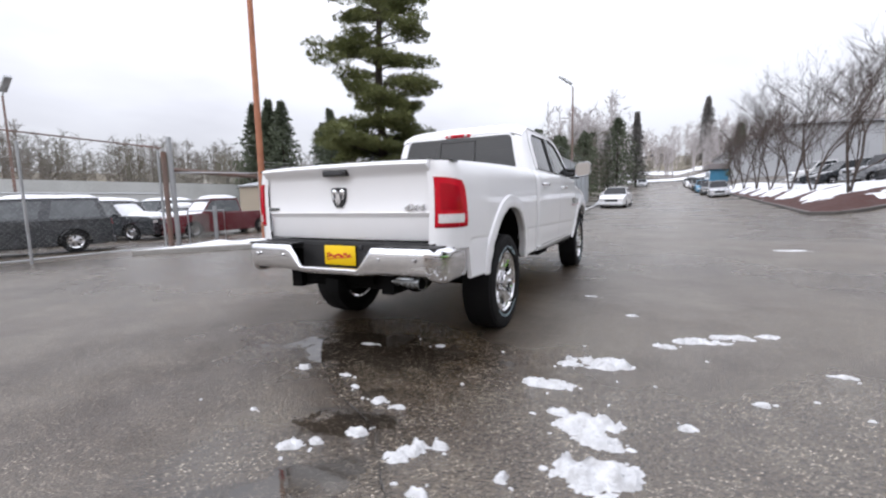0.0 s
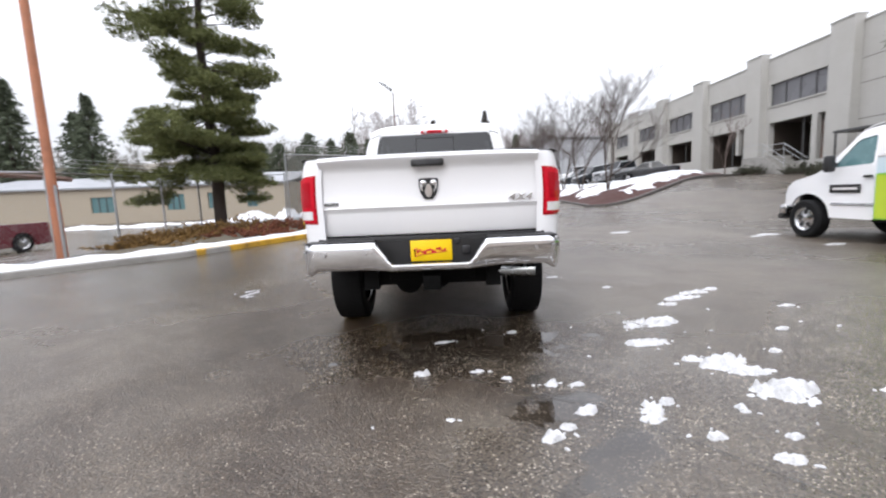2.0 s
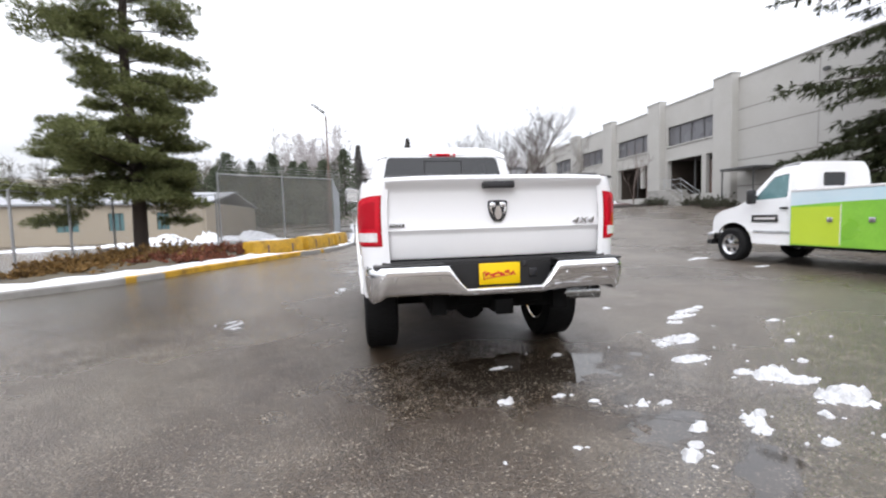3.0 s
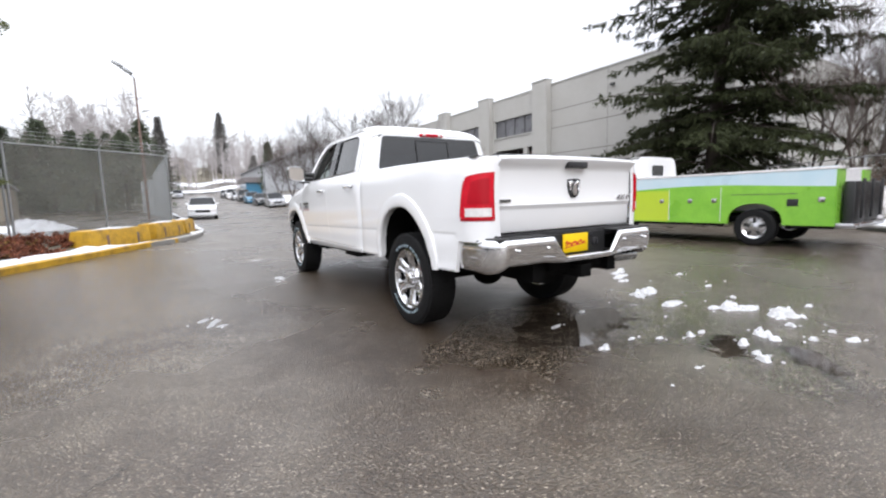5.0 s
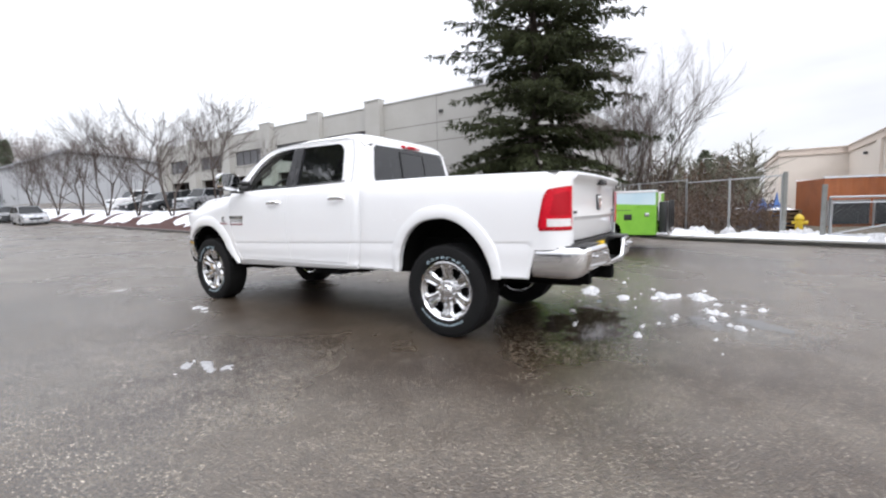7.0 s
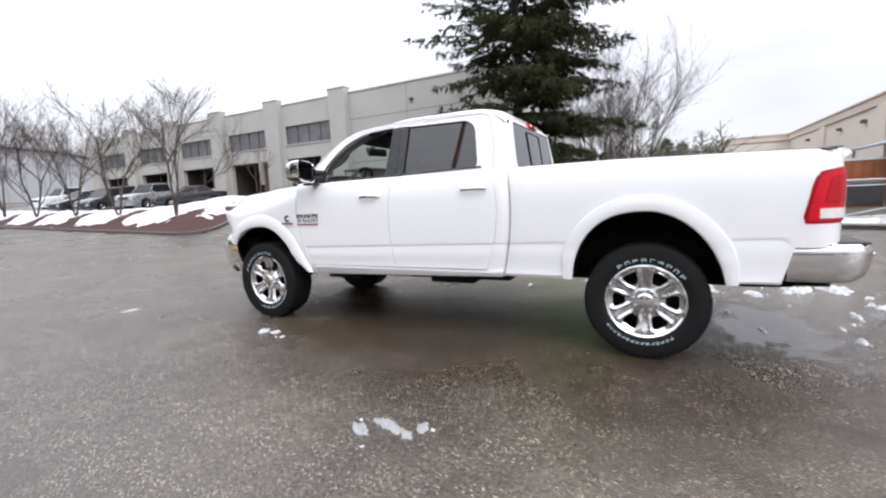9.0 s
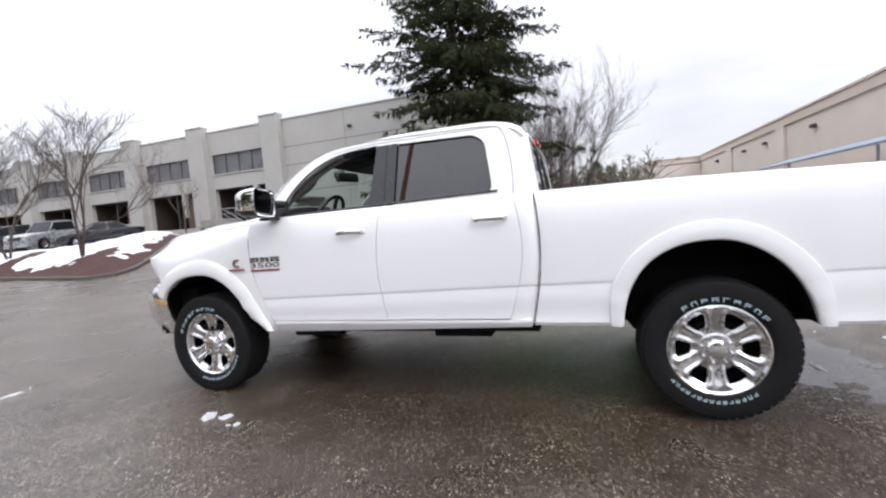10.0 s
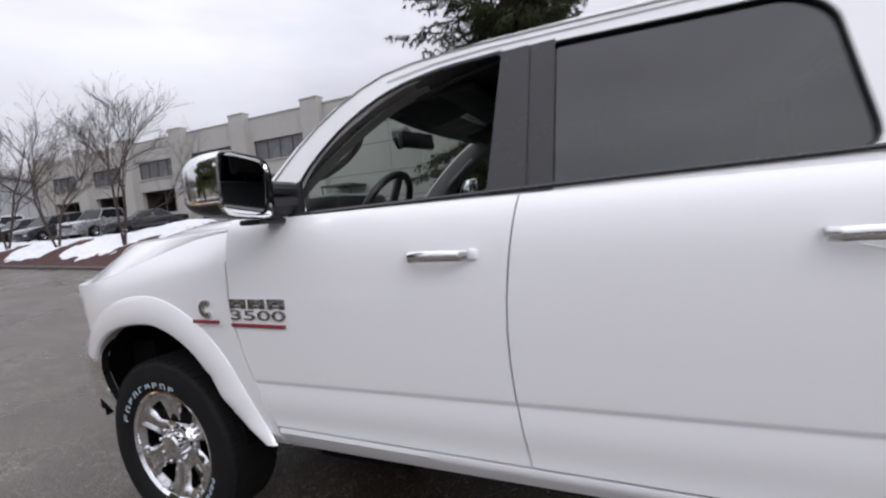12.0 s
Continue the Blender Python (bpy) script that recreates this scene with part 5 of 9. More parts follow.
for w, turned in ((copy_thing(wheel, pose(-TRACK, 0, AXLE_Z, -9, 0, 180)), 39), (copy_thing(wheel, pose(-TRACK - 0.015, WHEELBASE + 0.02, AXLE_Z, 26, 0, 180)), 4)):
    for c in w.children:
        if c.name.startswith("rim"):
            c.matrix_basis = pose(0, 0, 0, turned, 0, 0)

# mirrors
def squarish(a, half, power=0.45):
    return half[0] * math.copysign(abs(math.cos(a)) ** power, math.cos(a)), half[1] * math.copysign(abs(math.sin(a)) ** power, math.sin(a))


MIRROR_X, MIRROR_Z, MIRROR_HALF = 1.118, 1.555, (0.112, 0.104)
for s in (-1, 1):
    def mirror_ring(y, k, t, first=0, last=32):
        ring = []
        for j in range(first, last):
            ex, ez = squarish(math.tau * j / 32, MIRROR_HALF)
            ring.append((s * (MIRROR_X + ex * k + 0.012 * t), y, MIRROR_Z + ez * k + 0.010 * ex / 0.11))
        return ring
    bm = bmesh.new()
    grid(bm, [mirror_ring(2.945 + 0.225 * t, max(0.12, (1 - t ** 2.8) ** 0.5), t) for t in [i / 10 for i in range(11)]], close=True)
    mirror = part("door_mirror", bm, M_CHROME, truck, "chrome tow mirror")
    bm = bmesh.new()
    grid(bm, [mirror_ring(2.950 + 0.222 * t, max(0.12, (1 - t ** 2.8) ** 0.5) + 0.02, t, 18, 31) for t in [i / 10 for i in range(11)]])
    part("mirror_skull", thicken(bm, 0.004), M_BLACKPL, mirror, "black lower shell")
    bm = bmesh.new()
    rows = []
    for k, y in ((1.0, 2.947), (0.99, 2.934), (0.92, 2.933), (0.88, 2.945)):
        rows.append(mirror_ring(y, k, 0))
    grid(bm, rows, close=True)
    part("mirror_rim", bm, M_CHROME, mirror)
    face = [(MIRROR_X + 0.90 * ex, MIRROR_Z + 0.90 * ez) for ex, ez in [squarish(math.tau * j / 32, MIRROR_HALF) for j in range(32)]]
    # the pane is turned a little outwards
    part("mirror_pane", outline_fill([face], lambda u, v, s=s: (s * u, 2.962 + 0.12 * (u - MIRROR_X) - 0.06 * (v - MIRROR_Z), v), facing=(0, -1, 0)), M_MIRROR, mirror)
    part("mirror_foot", boxes((min(s * 0.93, s * 1.06), max(s * 0.93, s * 1.06), 2.96, 3.06, 1.425, 1.445), bevel=0.008), M_BLACKPL, mirror)
    bm = bmesh.new()
    tube(bm, [(s * 0.88, 2.95, 1.49), (s * 0.97, 2.97, 1.485), (s * 1.05, 3.0, 1.50)], 0.034, 10)
    tube(bm, [(s * 0.88, 2.96, 1.545), (s * 0.97, 2.985, 1.55), (s * 1.05, 3.01, 1.56)], 0.030, 10)
    part("mirror_arm", bm, M_BLACKPL, mirror)

# badges on the front doors: bright blocks over a red bar
for s in (-1, 1):
    X = s * (side_x(1.1) + 0.002)
    badge = part("name_badge", boxes((X - 0.003, X + 0.003, 2.988, 3.266, 1.031, 1.045), bevel=0.001), M_REDBAR, truck, "red bar under bright blocks and a number")
    for k in range(3):
        y = 3.264 - 0.0985 * k
        bm = bmesh.new()
        for y0, y1, z0, z1 in ((y - 0.086, y - 0.060, 1.104, 1.143), (y - 0.026, y, 1.104, 1.143), (y - 0.062, y - 0.024, 1.121, 1.143), (y - 0.063, y - 0.023, 1.108, 1.116)):
            box(bm, X - 0.003, X + 0.003, y0, y1, z0, z1, bevel=0.0015)
        part("badge_block", bm, M_BADGE, badge)
    number = lettering("number_badge", "3500", 0.054, pose(X + s * 0.001, 3.125, 1.0775, 90, 0, 90 * s), M_BADGE, badge, 0.003, 0.0, 2.72)
    X2 = s * (side_x(1.1) + 0.012)
    ring = [(3.365 + 0.036 * math.cos(math.radians(a)), 1.102 + 0.036 * math.sin(math.radians(a))) for a in range(-40, 221, 20)]
    ring += [(3.365 + 0.018 * math.cos(math.radians(a)), 1.102 + 0.018 * math.sin(math.radians(a))) for a in range(220, -41, -20)]
    turn = [(3.400 + (z - 1.102), 1.102 + (y - 3.365)) for y, z in ring]
    engine = part("engine_badge", outline_fill([turn], lambda u, v, X2=X2: (X2, u, v), 0.012, (-s, 0, 0)), M_BADGE, truck)
    part("badge_bar", boxes((X2 - 0.003, X2 + 0.003, 3.324, 3.476, 1.043, 1.057), bevel=0.001), M_REDBAR, engine)

# sun visors and the dark printed band along the windscreen's top
for s in (-1, 1):
    bm = bmesh.new()
    box(bm, -0.20, 0.20, -0.115, 0.115, -0.011, 0.011, bevel=0.009, m=pose(s * 0.40, 2.53, 1.865, -14, 0, 0))
    part("sun_visor", bm, M_HEADLINER, truck)
bm = bmesh.new()
rows = []
for t in [0.76 + 0.24 * i / 4 for i in range(5)]:
    z = 1.40 + 0.525 * (1 - (1 - t) ** 1.5)
    rows.append([((house_x(z) - 0.075) * u, 3.31 - 0.76 * t + 0.07 * (1 - u * u) - 0.006, z - 0.006) for u in [k / 8 for k in range(-8, 9)]])
grid(bm, rows)
part("windscreen_band", thicken(bm, 0.002), M_BLACKPL, truck)

# cabin: dashboard, steering wheel, seats, inner mirror
bm = bmesh.new()
rows = []
for i in range(13):
    u = -1 + i / 6
    rows.append([(0.84 * u, y, z + 0.03 * math.exp(-((u + 0.48) / 0.2) ** 2) * (y < 3.0)) for y, z in ((3.20, 1.395), (3.05, 1.43), (2.90, 1.435), (2.80, 1.42), (2.74, 1.36), (2.76, 1.2), (2.86, 0.95))])
grid(bm, rows)
dash = part("dashboard", thicken(bm, 0.02), M_LEATHER, truck)
part("instrument_hood", boxes((-0.66, -0.24, 2.92, 3.12, 1.41, 1.535), bevel=0.04), M_LEATHER, dash)
part("centre_console", boxes((-0.16, 0.16, 2.0, 2.80, 0.75, 1.15), bevel=0.03), M_LEATHER, truck)
bm = bmesh.new()
m = pose(-0.45, 2.825, 1.435, -60, 0, 0) @ Matrix.Identity(4)
ring_pts = [m @ Vector((0.19 * math.cos(a), 0.19 * math.sin(a), 0)) for a in [math.tau * k / 32 for k in range(33)]]
tube(bm, ring_pts, 0.017, 8, cap=False)
for a in (0.2, math.pi - 0.2, -math.pi / 2):
    tube(bm, [m @ Vector((0.05 * math.cos(a), 0.05 * math.sin(a), -0.02)), m @ Vector((0.185 * math.cos(a), 0.185 * math.sin(a), 0))], 0.018, 6)
tube(bm, [m @ Vector((0, 0, 0.01)), m @ Vector((0, 0, -0.05)), m @ Vector((0, 0, -0.3))], [0.06, 0.07, 0.04], 12)
part("steering_wheel", bm, M_BLACKPL, truck)
bm = bmesh.new()
box(bm, -0.13, 0.13, -0.02, 0.02, -0.042, 0.042, bevel=0.016, m=pose(-0.125, 2.795, 1.795, -6, 0, -14))
inner = part("inner_mirror", bm, M_BLACKPL, truck)
bm = bmesh.new()
tube(bm, [(-0.125, 2.80, 1.80), (-0.14, 2.84, 1.825), (-0.15, 2.90, 1.81)], [0.02, 0.05, 0.055], 10)
part("mirror_stem", bm, M_BLACKPL, inner)
for s in (-1, 1):
    bm = bmesh.new()
    rows = []
    for t in [k / 12 for k in range(13)]:
        y, z = 3.30 - 0.76 * t, 1.405 + 0.530 * (1 - (1 - t) ** 1.5)
        x = house_x(z) - 0.015
        rows.append([(s * (x - 0.028), y - 0.100, z - 0.062), (s * (x - 0.060), y - 0.098, z - 0.078), (s * (x - 0.100), y - 0.060, z - 0.070), (s * (x - 0.112), y - 0.02, z - 0.045), (s * (x - 0.105), y + 0.018, z - 0.004)])
    grid(bm, rows)
    part("pillar_trim", thicken(bm, 0.006), M_PILLAR_TRIM, truck)
    bm = bmesh.new()
    tube(bm, smooth_path([Vector(q) for q in ((s * 0.735, 2.985, 1.590), (s * 0.685, 2.945, 1.615), (s * 0.650, 2.870, 1.665), (s * 0.650, 2.800, 1.725), (s * 0.705, 2.755, 1.765))], 0.02), 0.015, 8)
    part("grab_handle", bm, M_PILLAR_TRIM, truck)


def seat(x, y, bench=False):
    w = 0.27
    st = part("seat", boxes((x - w, x + w, y, y + 0.52, 0.86, 1.0), bevel=0.05), M_LEATHER, truck)
    bm = bmesh.new()
    box(bm, x - w * 0.92, x + w * 0.92, -0.07, 0.07, 0.0, 0.50 if bench else 0.62, bevel=0.05, m=pose(0, y - 0.02, 0.96, 12, 0, 0))
    part("backrest", bm, M_LEATHER, st)
    if bench:
        return
    bm = bmesh.new()
    box(bm, x - 0.13, x + 0.13, -0.05, 0.05, 0.66, 0.83, bevel=0.04, m=pose(0, y - 0.02, 0.96, 12, 0, 0))
    tube(bm, [(x - 0.06, y - 0.14, 1.55), (x - 0.06, y - 0.17, 1.64)], 0.008, 6)
    tube(bm, [(x + 0.06, y - 0.14, 1.55), (x + 0.06, y - 0.17, 1.64)], 0.008, 6)
    part("headrest", bm, M_LEATHER, st)


for x, y in ((-0.44, 2.0), (0.44, 2.0), (-0.46, 1.25), (0.0, 1.25), (0.46, 1.25)):
    seat(x, y, y < 1.5)

# ---- kerbs, verges, hills ----
def ribbon(line, profile, lift=0.0):
    """A sheet swept along a line on the ground; profile is (sideways to the left, up)."""
    bm = bmesh.new()
    rows = []
    for i, p in enumerate(line):
        d = (line[min(i + 1, len(line) - 1)] - line[max(i - 1, 0)]).normalized()
        n = Vector((-d.y, d.x))
        z = terrain(p.x, p.y) + lift
        rows.append([(p.x + n.x * a, p.y + n.y * a, z + b) for a, b in profile])
    grid(bm, rows)
    return bm


KERB = ((0.0, -0.05), (0.0, 0.115), (0.02, 0.14), (0.15, 0.145), (0.16, 0.10))


def kerb(name, points, label, material):
    ob = link_mesh(name, ribbon(smooth_path([Vector(p) for p in points]), KERB), material)
    return tagged(ob, label, "kerb", kind="structure")


LEFT_EDGE = [(-10.6, 2.9), (-9.7, 3.6), (-8.9, 4.2), (-7.5, 5.15), (-6.3, 6.15), (-5.6, 7.15), (-5.0, 8.2), (-4.35, 9.2), (-3.3, 10.9), (-2.55, 12.0), (-1.95, 13.4), (-1.65, 15.5), (-1.65, 18.5), (-1.9, 26), (-2.6, 45), (-3.2, 70)]
kerb("kerb_west", LEFT_EDGE, "low concrete kerb with faded yellow paint", M_CONCRETE)
painted = [(-6.15, 6.32), (-5.6, 7.15), (-5.0, 8.2), (-4.35, 9.2), (-3.3, 10.9), (-2.55, 12.0)]
ob = link_mesh("kerb_paint", ribbon(smooth_path([Vector(p) for p in painted]), tuple((a - 0.004 if i < 2 else a, b + 0.004) for i, (a, b) in enumerate(KERB))), M_YELLOW)
tagged(ob, "faded yellow paint on the kerb", "kerb paint", kind="structure")
ISLAND_EDGE = [(8.6, 62), (8.5, 50), (8.3, 36), (8.0, 26), (7.75, 20.6), (7.75, 19.4), (8.4, 18.7), (9.6, 19.1), (12.5, 21.2), (17.0, 24.6), (21.0, 27.4), (22.3, 28.7), (21.6, 29.9)]
kerb("kerb_island", ISLAND_EDGE[::1], "low dark kerb round the planted island", M_KERBSTONE)
EAST_EDGE = [(26, 9.5), (20, 5.5), (15.5, 1.8), (12.2, -0.4), (11.0, -2.9), (9.9, -5.6), (8.0, -10.5), (6.0, -16)]
kerb("kerb_east", EAST_EDGE[::-1], "dark kerb edged with snow", M_CONCRETE)


def patch(name, rim, lift, material, label, category, step=0.6, rough=0.05, freq=1.2):
    """A piece of uneven ground inside a rim, lying on the terrain."""
    pts = smooth_path([Vector(p) for p in rim + rim[:1]], step)[:-1]
    loops = [[(p.x, p.y) for p in pts]]
    cx, cy = sum(p.x for p in pts) / len(pts), sum(p.y for p in pts) / len(pts)
    bm = bmesh.new()
    rows = []
    for k in range(9):
        t = 1 - k / 8 * 0.999
        rows.append([(cx + (p.x - cx) * t, cy + (p.y - cy) * t) for p in pts])
    vs = [[bm.verts.new((x, y, terrain(x, y) + (lift(x, y, k / 8) if callable(lift) else lift) + rough * noise.noise((x * freq, y * freq, 3)))) for x, y in r] for k, r in enumerate(rows)]
    for a, b in zip(vs, vs[1:]):
        for i in range(len(a)):
            bm.faces.new((a[i], a[(i + 1) % len(a)], b[(i + 1) % len(a)], b[i]))
    ob = link_mesh(name, bm, material)
    return tagged(ob, label, category, kind="structure")


def mound(verts, faces, cx, cy, rx, ry, h, turn, seed, base, rings=5, sides=22, ragged=0.4):
    """An uneven lump of snow: appended to the lists."""
    k0 = len(verts)
    c, s = math.cos(turn), math.sin(turn)
    for r in range(rings + 1):
        t = 1 - r / rings
        for j in range(sides):
            a = math.tau * j / sides
            f = 1 + ragged * noise.noise((math.cos(a) * 1.7 + seed, math.sin(a) * 1.7, seed * 0.37)) + 0.55 * ragged * noise.noise((math.cos(a) * 5 + seed, math.sin(a) * 5, seed))
            u, v = rx * t * f * math.cos(a), ry * t * f * math.sin(a)
            x, y = cx + u * c - v * s, cy + u * s + v * c
            z = base(x, y) + h * (1 - t ** 2.2) * (0.75 + 0.7 * noise.noise((x * 9 / (0.25 + rx), y * 9 / (0.25 + rx), seed)) + 0.35 * noise.noise((x * 26 / (0.25 + rx), y * 26 / (0.25 + rx), seed))) - 0.004 * (t > 0.99)
            verts.append((x, y, z))
    for r in range(rings):
        for j in range(sides):
            a, b = k0 + r * sides + j, k0 + r * sides + (j + 1) % sides
            faces.append((a, b, b + sides, a + sides))
    return verts, faces


# planted bed under the pine, with snow along its kerb
patch("verge_west", [(-9.75, 3.75), (-8.97, 4.32), (-7.58, 5.27), (-6.40, 6.25), (-5.72, 7.22), (-5.12, 8.27), (-4.47, 9.28), (-3.42, 10.98), (-2.68, 12.07), (-2.09, 13.45), (-1.79, 15.5), (-1.79, 18.4), (-3.0, 18.6), (-6.8, 13.9), (-9.3, 12.6), (-10.0, 8)],
      lambda x, y, k: 0.12 + 0.25 * smoothstep(k * 1.2), M_SOIL, "winter soil bed under the pine", "ground")
link = [Vector((p.x - 0.06, p.y + 0.05)) for p in smooth_path([Vector(p) for p in LEFT_EDGE[:-1]], 0.3)]


def snow_ribbon(name, line, width, label, thick=0.10, seed=0.0):
    bm = bmesh.new()
    rows = []
    for i, p in enumerate(line):
        d = (line[min(i + 1, len(line) - 1)] - line[max(i - 1, 0)]).normalized()
        n = Vector((-d.y, d.x))
        w = width * max(0.06, 0.60 + 1.0 * noise.noise((p.x * 0.9 + seed, p.y * 0.9, 1)))
        if p.x < -0.5:
            # broad beside the bed, melted to shreds past the blocks
            w = width * max(0.05, (1.0 - 0.62 * smoothstep((p.y - 5.5) / 4.5)) * (0.85 + 0.5 * noise.noise((p.x * 0.9, p.y * 0.9, 1))) - 0.30 * smoothstep((p.y - 9.0) / 2.5) * (1 + 2 * noise.noise((p.x * 2.3, p.y * 2.3, 4))))
        w *= 0.05 + 0.95 * smoothstep(i / 9)
        o = 0.12 * noise.noise((p.x * 0.9, p.y * 0.9 + seed, 5))
        row = []
        for k in range(7):
            t = k / 6
            q = p + n * (t * w + o)
            row.append((q.x, q.y, terrain(q.x, q.y) + 0.135 + thick * min(1, w / 0.4) * math.sin(math.pi * t) ** 0.6 * (0.7 + 0.7 * noise.noise((q.x * 1.9, q.y * 1.9, 9)))))
        rows.append(row)
    grid(bm, rows)
    return tagged(link_mesh(name, bm, M_SNOW), label, "snow", kind="stuff")


snow_ribbon("snow_bank", link, 1.15, "melting snow lying along the kerb", 0.14)
east_line = smooth_path([Vector(p) for p in EAST_EDGE[::-1]], 0.4)
snow_ribbon("snow_bank", [Vector((p.x + 0.1, p.y)) for p in east_line][::-1], 2.4, "snow strip along the kerb", 0.14, 4.0)
snow_ribbon("snow_bank", [Vector((p.x + 0.15, p.y - 0.35)) for p in east_line][::-1], 0.35, "snow strip along the kerb", 0.06, 7.0)
verts, faces = [], []
rng = random.Random(77)
for i in range(70):
    p = east_line[int((0.24 + 0.62 * i / 70) * len(east_line))]
    q = rng.random()
    mound(verts, faces, p.x + 0.3 + 1.9 * q + rng.uniform(-0.2, 0.2), p.y - 0.35 - 1.0 * q + rng.uniform(-0.3, 0.3), rng.uniform(0.15, 0.5), rng.uniform(0.12, 0.3), rng.uniform(0.10, 0.26), rng.random() * 3, i * 1.7, lambda x, y: terrain(x, y) + 0.14, 4, 14, 0.7)
tagged(soup("snow_heap", verts, faces, M_SLUSH, smooth=True), "lumpy dirty snow heaps behind the kerb", "snow", kind="stuff")
patch("verge_east", [(12.4, -0.45), (15.6, 1.7), (20, 5.3), (26, 9.2), (40, 12), (44, -5), (30, -12), (14, -18), (6.3, -16), (8.2, -10.5), (10.1, -5.6), (11.2, -2.9)],
      lambda x, y, k: 0.11 + 0.05 * k, M_SOIL, "rough winter verge and yard ground", "ground")

# raised island: mulch with diagonal strips of snow
ISLAND = [(8.5, 60), (8.65, 50), (8.45, 36), (8.15, 26), (7.9, 20.6), (7.95, 19.5), (8.5, 18.9), (9.5, 19.3), (12.4, 21.4), (16.9, 24.8), (20.8, 27.6), (21.8, 28.8), (17.5, 29.0), (13.8, 27.4), (12.8, 32), (12.6, 44), (12.4, 60)]
ISLAND_TREES = (23.3, 28.9, 34.0, 38.9, 43.6, 49.0, 55.0)


def edge_point(x, y):
    """The nearest point of the island's outline, its distance, and whether (x, y) lies inside."""
    best, near, inside = 1e9, (x, y), False
    for i, (x0, y0) in enumerate(ISLAND):
        x1, y1 = ISLAND[(i + 1) % len(ISLAND)]
        dx, dy = x1 - x0, y1 - y0
        k = clamp(((x - x0) * dx + (y - y0) * dy) / (dx * dx + dy * dy), 0, 1)
        px, py = x0 + k * dx, y0 + k * dy
        d = math.hypot(x - px, y - py)
        if d < best:
            best, near = d, (px, py)
        if (y0 > y) != (y1 > y) and x < x0 + (y - y0) * dx / dy:
            inside = not inside
    return near, best, inside


def island_z(x, y, d):
    return terrain(x, y) + 0.10 + 0.34 * smoothstep(d / 1.9) + 0.06 * noise.noise((x * 1.1, y * 1.1, 3)) + 0.025 * noise.noise((x * 4, y * 4, 8))


def island_sheet(step, height):
    """A sheet over the island, trimmed to its outline; height gives z, or None where the sheet is absent."""
    nx, ny = int(14.4 / step) + 1, int(41.5 / step) + 1
    spot = {}
    for i in range(nx):
        for j in range(ny):
            x, y = 7.8 + i * step, 18.7 + j * step
            near, d, inside = edge_point(x, y)
            if inside:
                spot[i, j] = (x, y, d, True)
            elif d < step * 1.5:
                spot[i, j] = (near[0], near[1], 0.0, False)
    verts, faces, index = [], [], {}
    for i in range(nx - 1):
        for j in range(ny - 1):
            keys = ((i, j), (i + 1, j), (i + 1, j + 1), (i, j + 1))
            if not all(k in spot for k in keys) or not any(spot[k][3] for k in keys):
                continue
            hs = [height(*spot[k][:3]) for k in keys]
            if not any(h[1] for h in hs):
                continue
            for k, h in zip(keys, hs):
                if k not in index:
                    index[k] = len(verts)
                    verts.append((spot[k][0], spot[k][1], h[0]))
            faces.append(tuple(index[k] for k in keys))
    return verts, faces


def snow_cover(x, y, d):
    """Snow lies in broad tongues between the trees; a strip by the kerb and round each stem is bare."""
    wing = -0.654 * (x - 8.4) + 0.756 * (y - 18.7)
    gap = min(abs(y - 0.55 * (x - 10.0) + 0.9 - t) for t in ISLAND_TREES)
    gap += 0.9 * max(0.0, x - 11.3)
    rough = 0.60 * noise.noise((x * 0.8, y * 0.8, 2)) + 0.55 * noise.noise((x * 2.2, y * 2.2, 6)) - 0.10
    m = min(1.4 * (gap - 0.55 - 0.25 * clamp(10.2 - x, 0, 2)), 1.1 * (x - 8.75 - 0.12 * (y % 3)), 0.9 * (wing - 1.45 + 1.5 * smoothstep((x - 9.4) / 2.6))) + rough
    return island_z(x, y, d) + (0.02 + 0.10 * smoothstep(m / 0.8) if m > 0 else -0.03), m > 0


tagged(soup("planting_island", *island_sheet(0.4, lambda x, y, d: (island_z(x, y, d), True)), M_MULCH, smooth=True), "red bark mulch island with tongues of snow", "planting island", kind="structure")
tagged(soup("snow_cover", *island_sheet(0.2, snow_cover), M_SNOW, smooth=True), "soft tongues of snow over the bark mulch", "snow", kind="stuff")


# snow piles pushed up in the storage yard
verts, faces = [], []
rng = random.Random(15)
for i in range(16):
    x, y = -30 + 1.5 * i + rng.uniform(-0.5, 0.5), 27.5 + rng.uniform(-1.5, 2.5)
    mound(verts, faces, x, y, rng.uniform(0.8, 1.7), rng.uniform(0.4, 0.7), rng.uniform(0.3, 0.7) * (1.0 if i > 9 else 0.4), rng.random(), i * 2.3, terrain, 5, 20, 0.6)
tagged(soup("snow_pile", verts, faces, M_SNOW, smooth=True), "ploughed snow piles before the low building", "snow", kind="stuff")

# far hillside
def sheet(name, x0, x1, y0, y1, nx, ny, lift, material, label, hump=2.0):
    bm = bmesh.new()
    grid(bm, [[(x0 + (x1 - x0) * i / nx, y0 + (y1 - y0) * j / ny, terrain(x0 + (x1 - x0) * i / nx, y0 + (y1 - y0) * j / ny) + lift + (hump * abs(noise.noise((i * 0.35, j * 0.35, 2))) if 0 < j else 0)) for i in range(nx + 1)] for j in range(ny + 1)])
    return tagged(link_mesh(name, bm, material), label, "hillside", kind="structure")


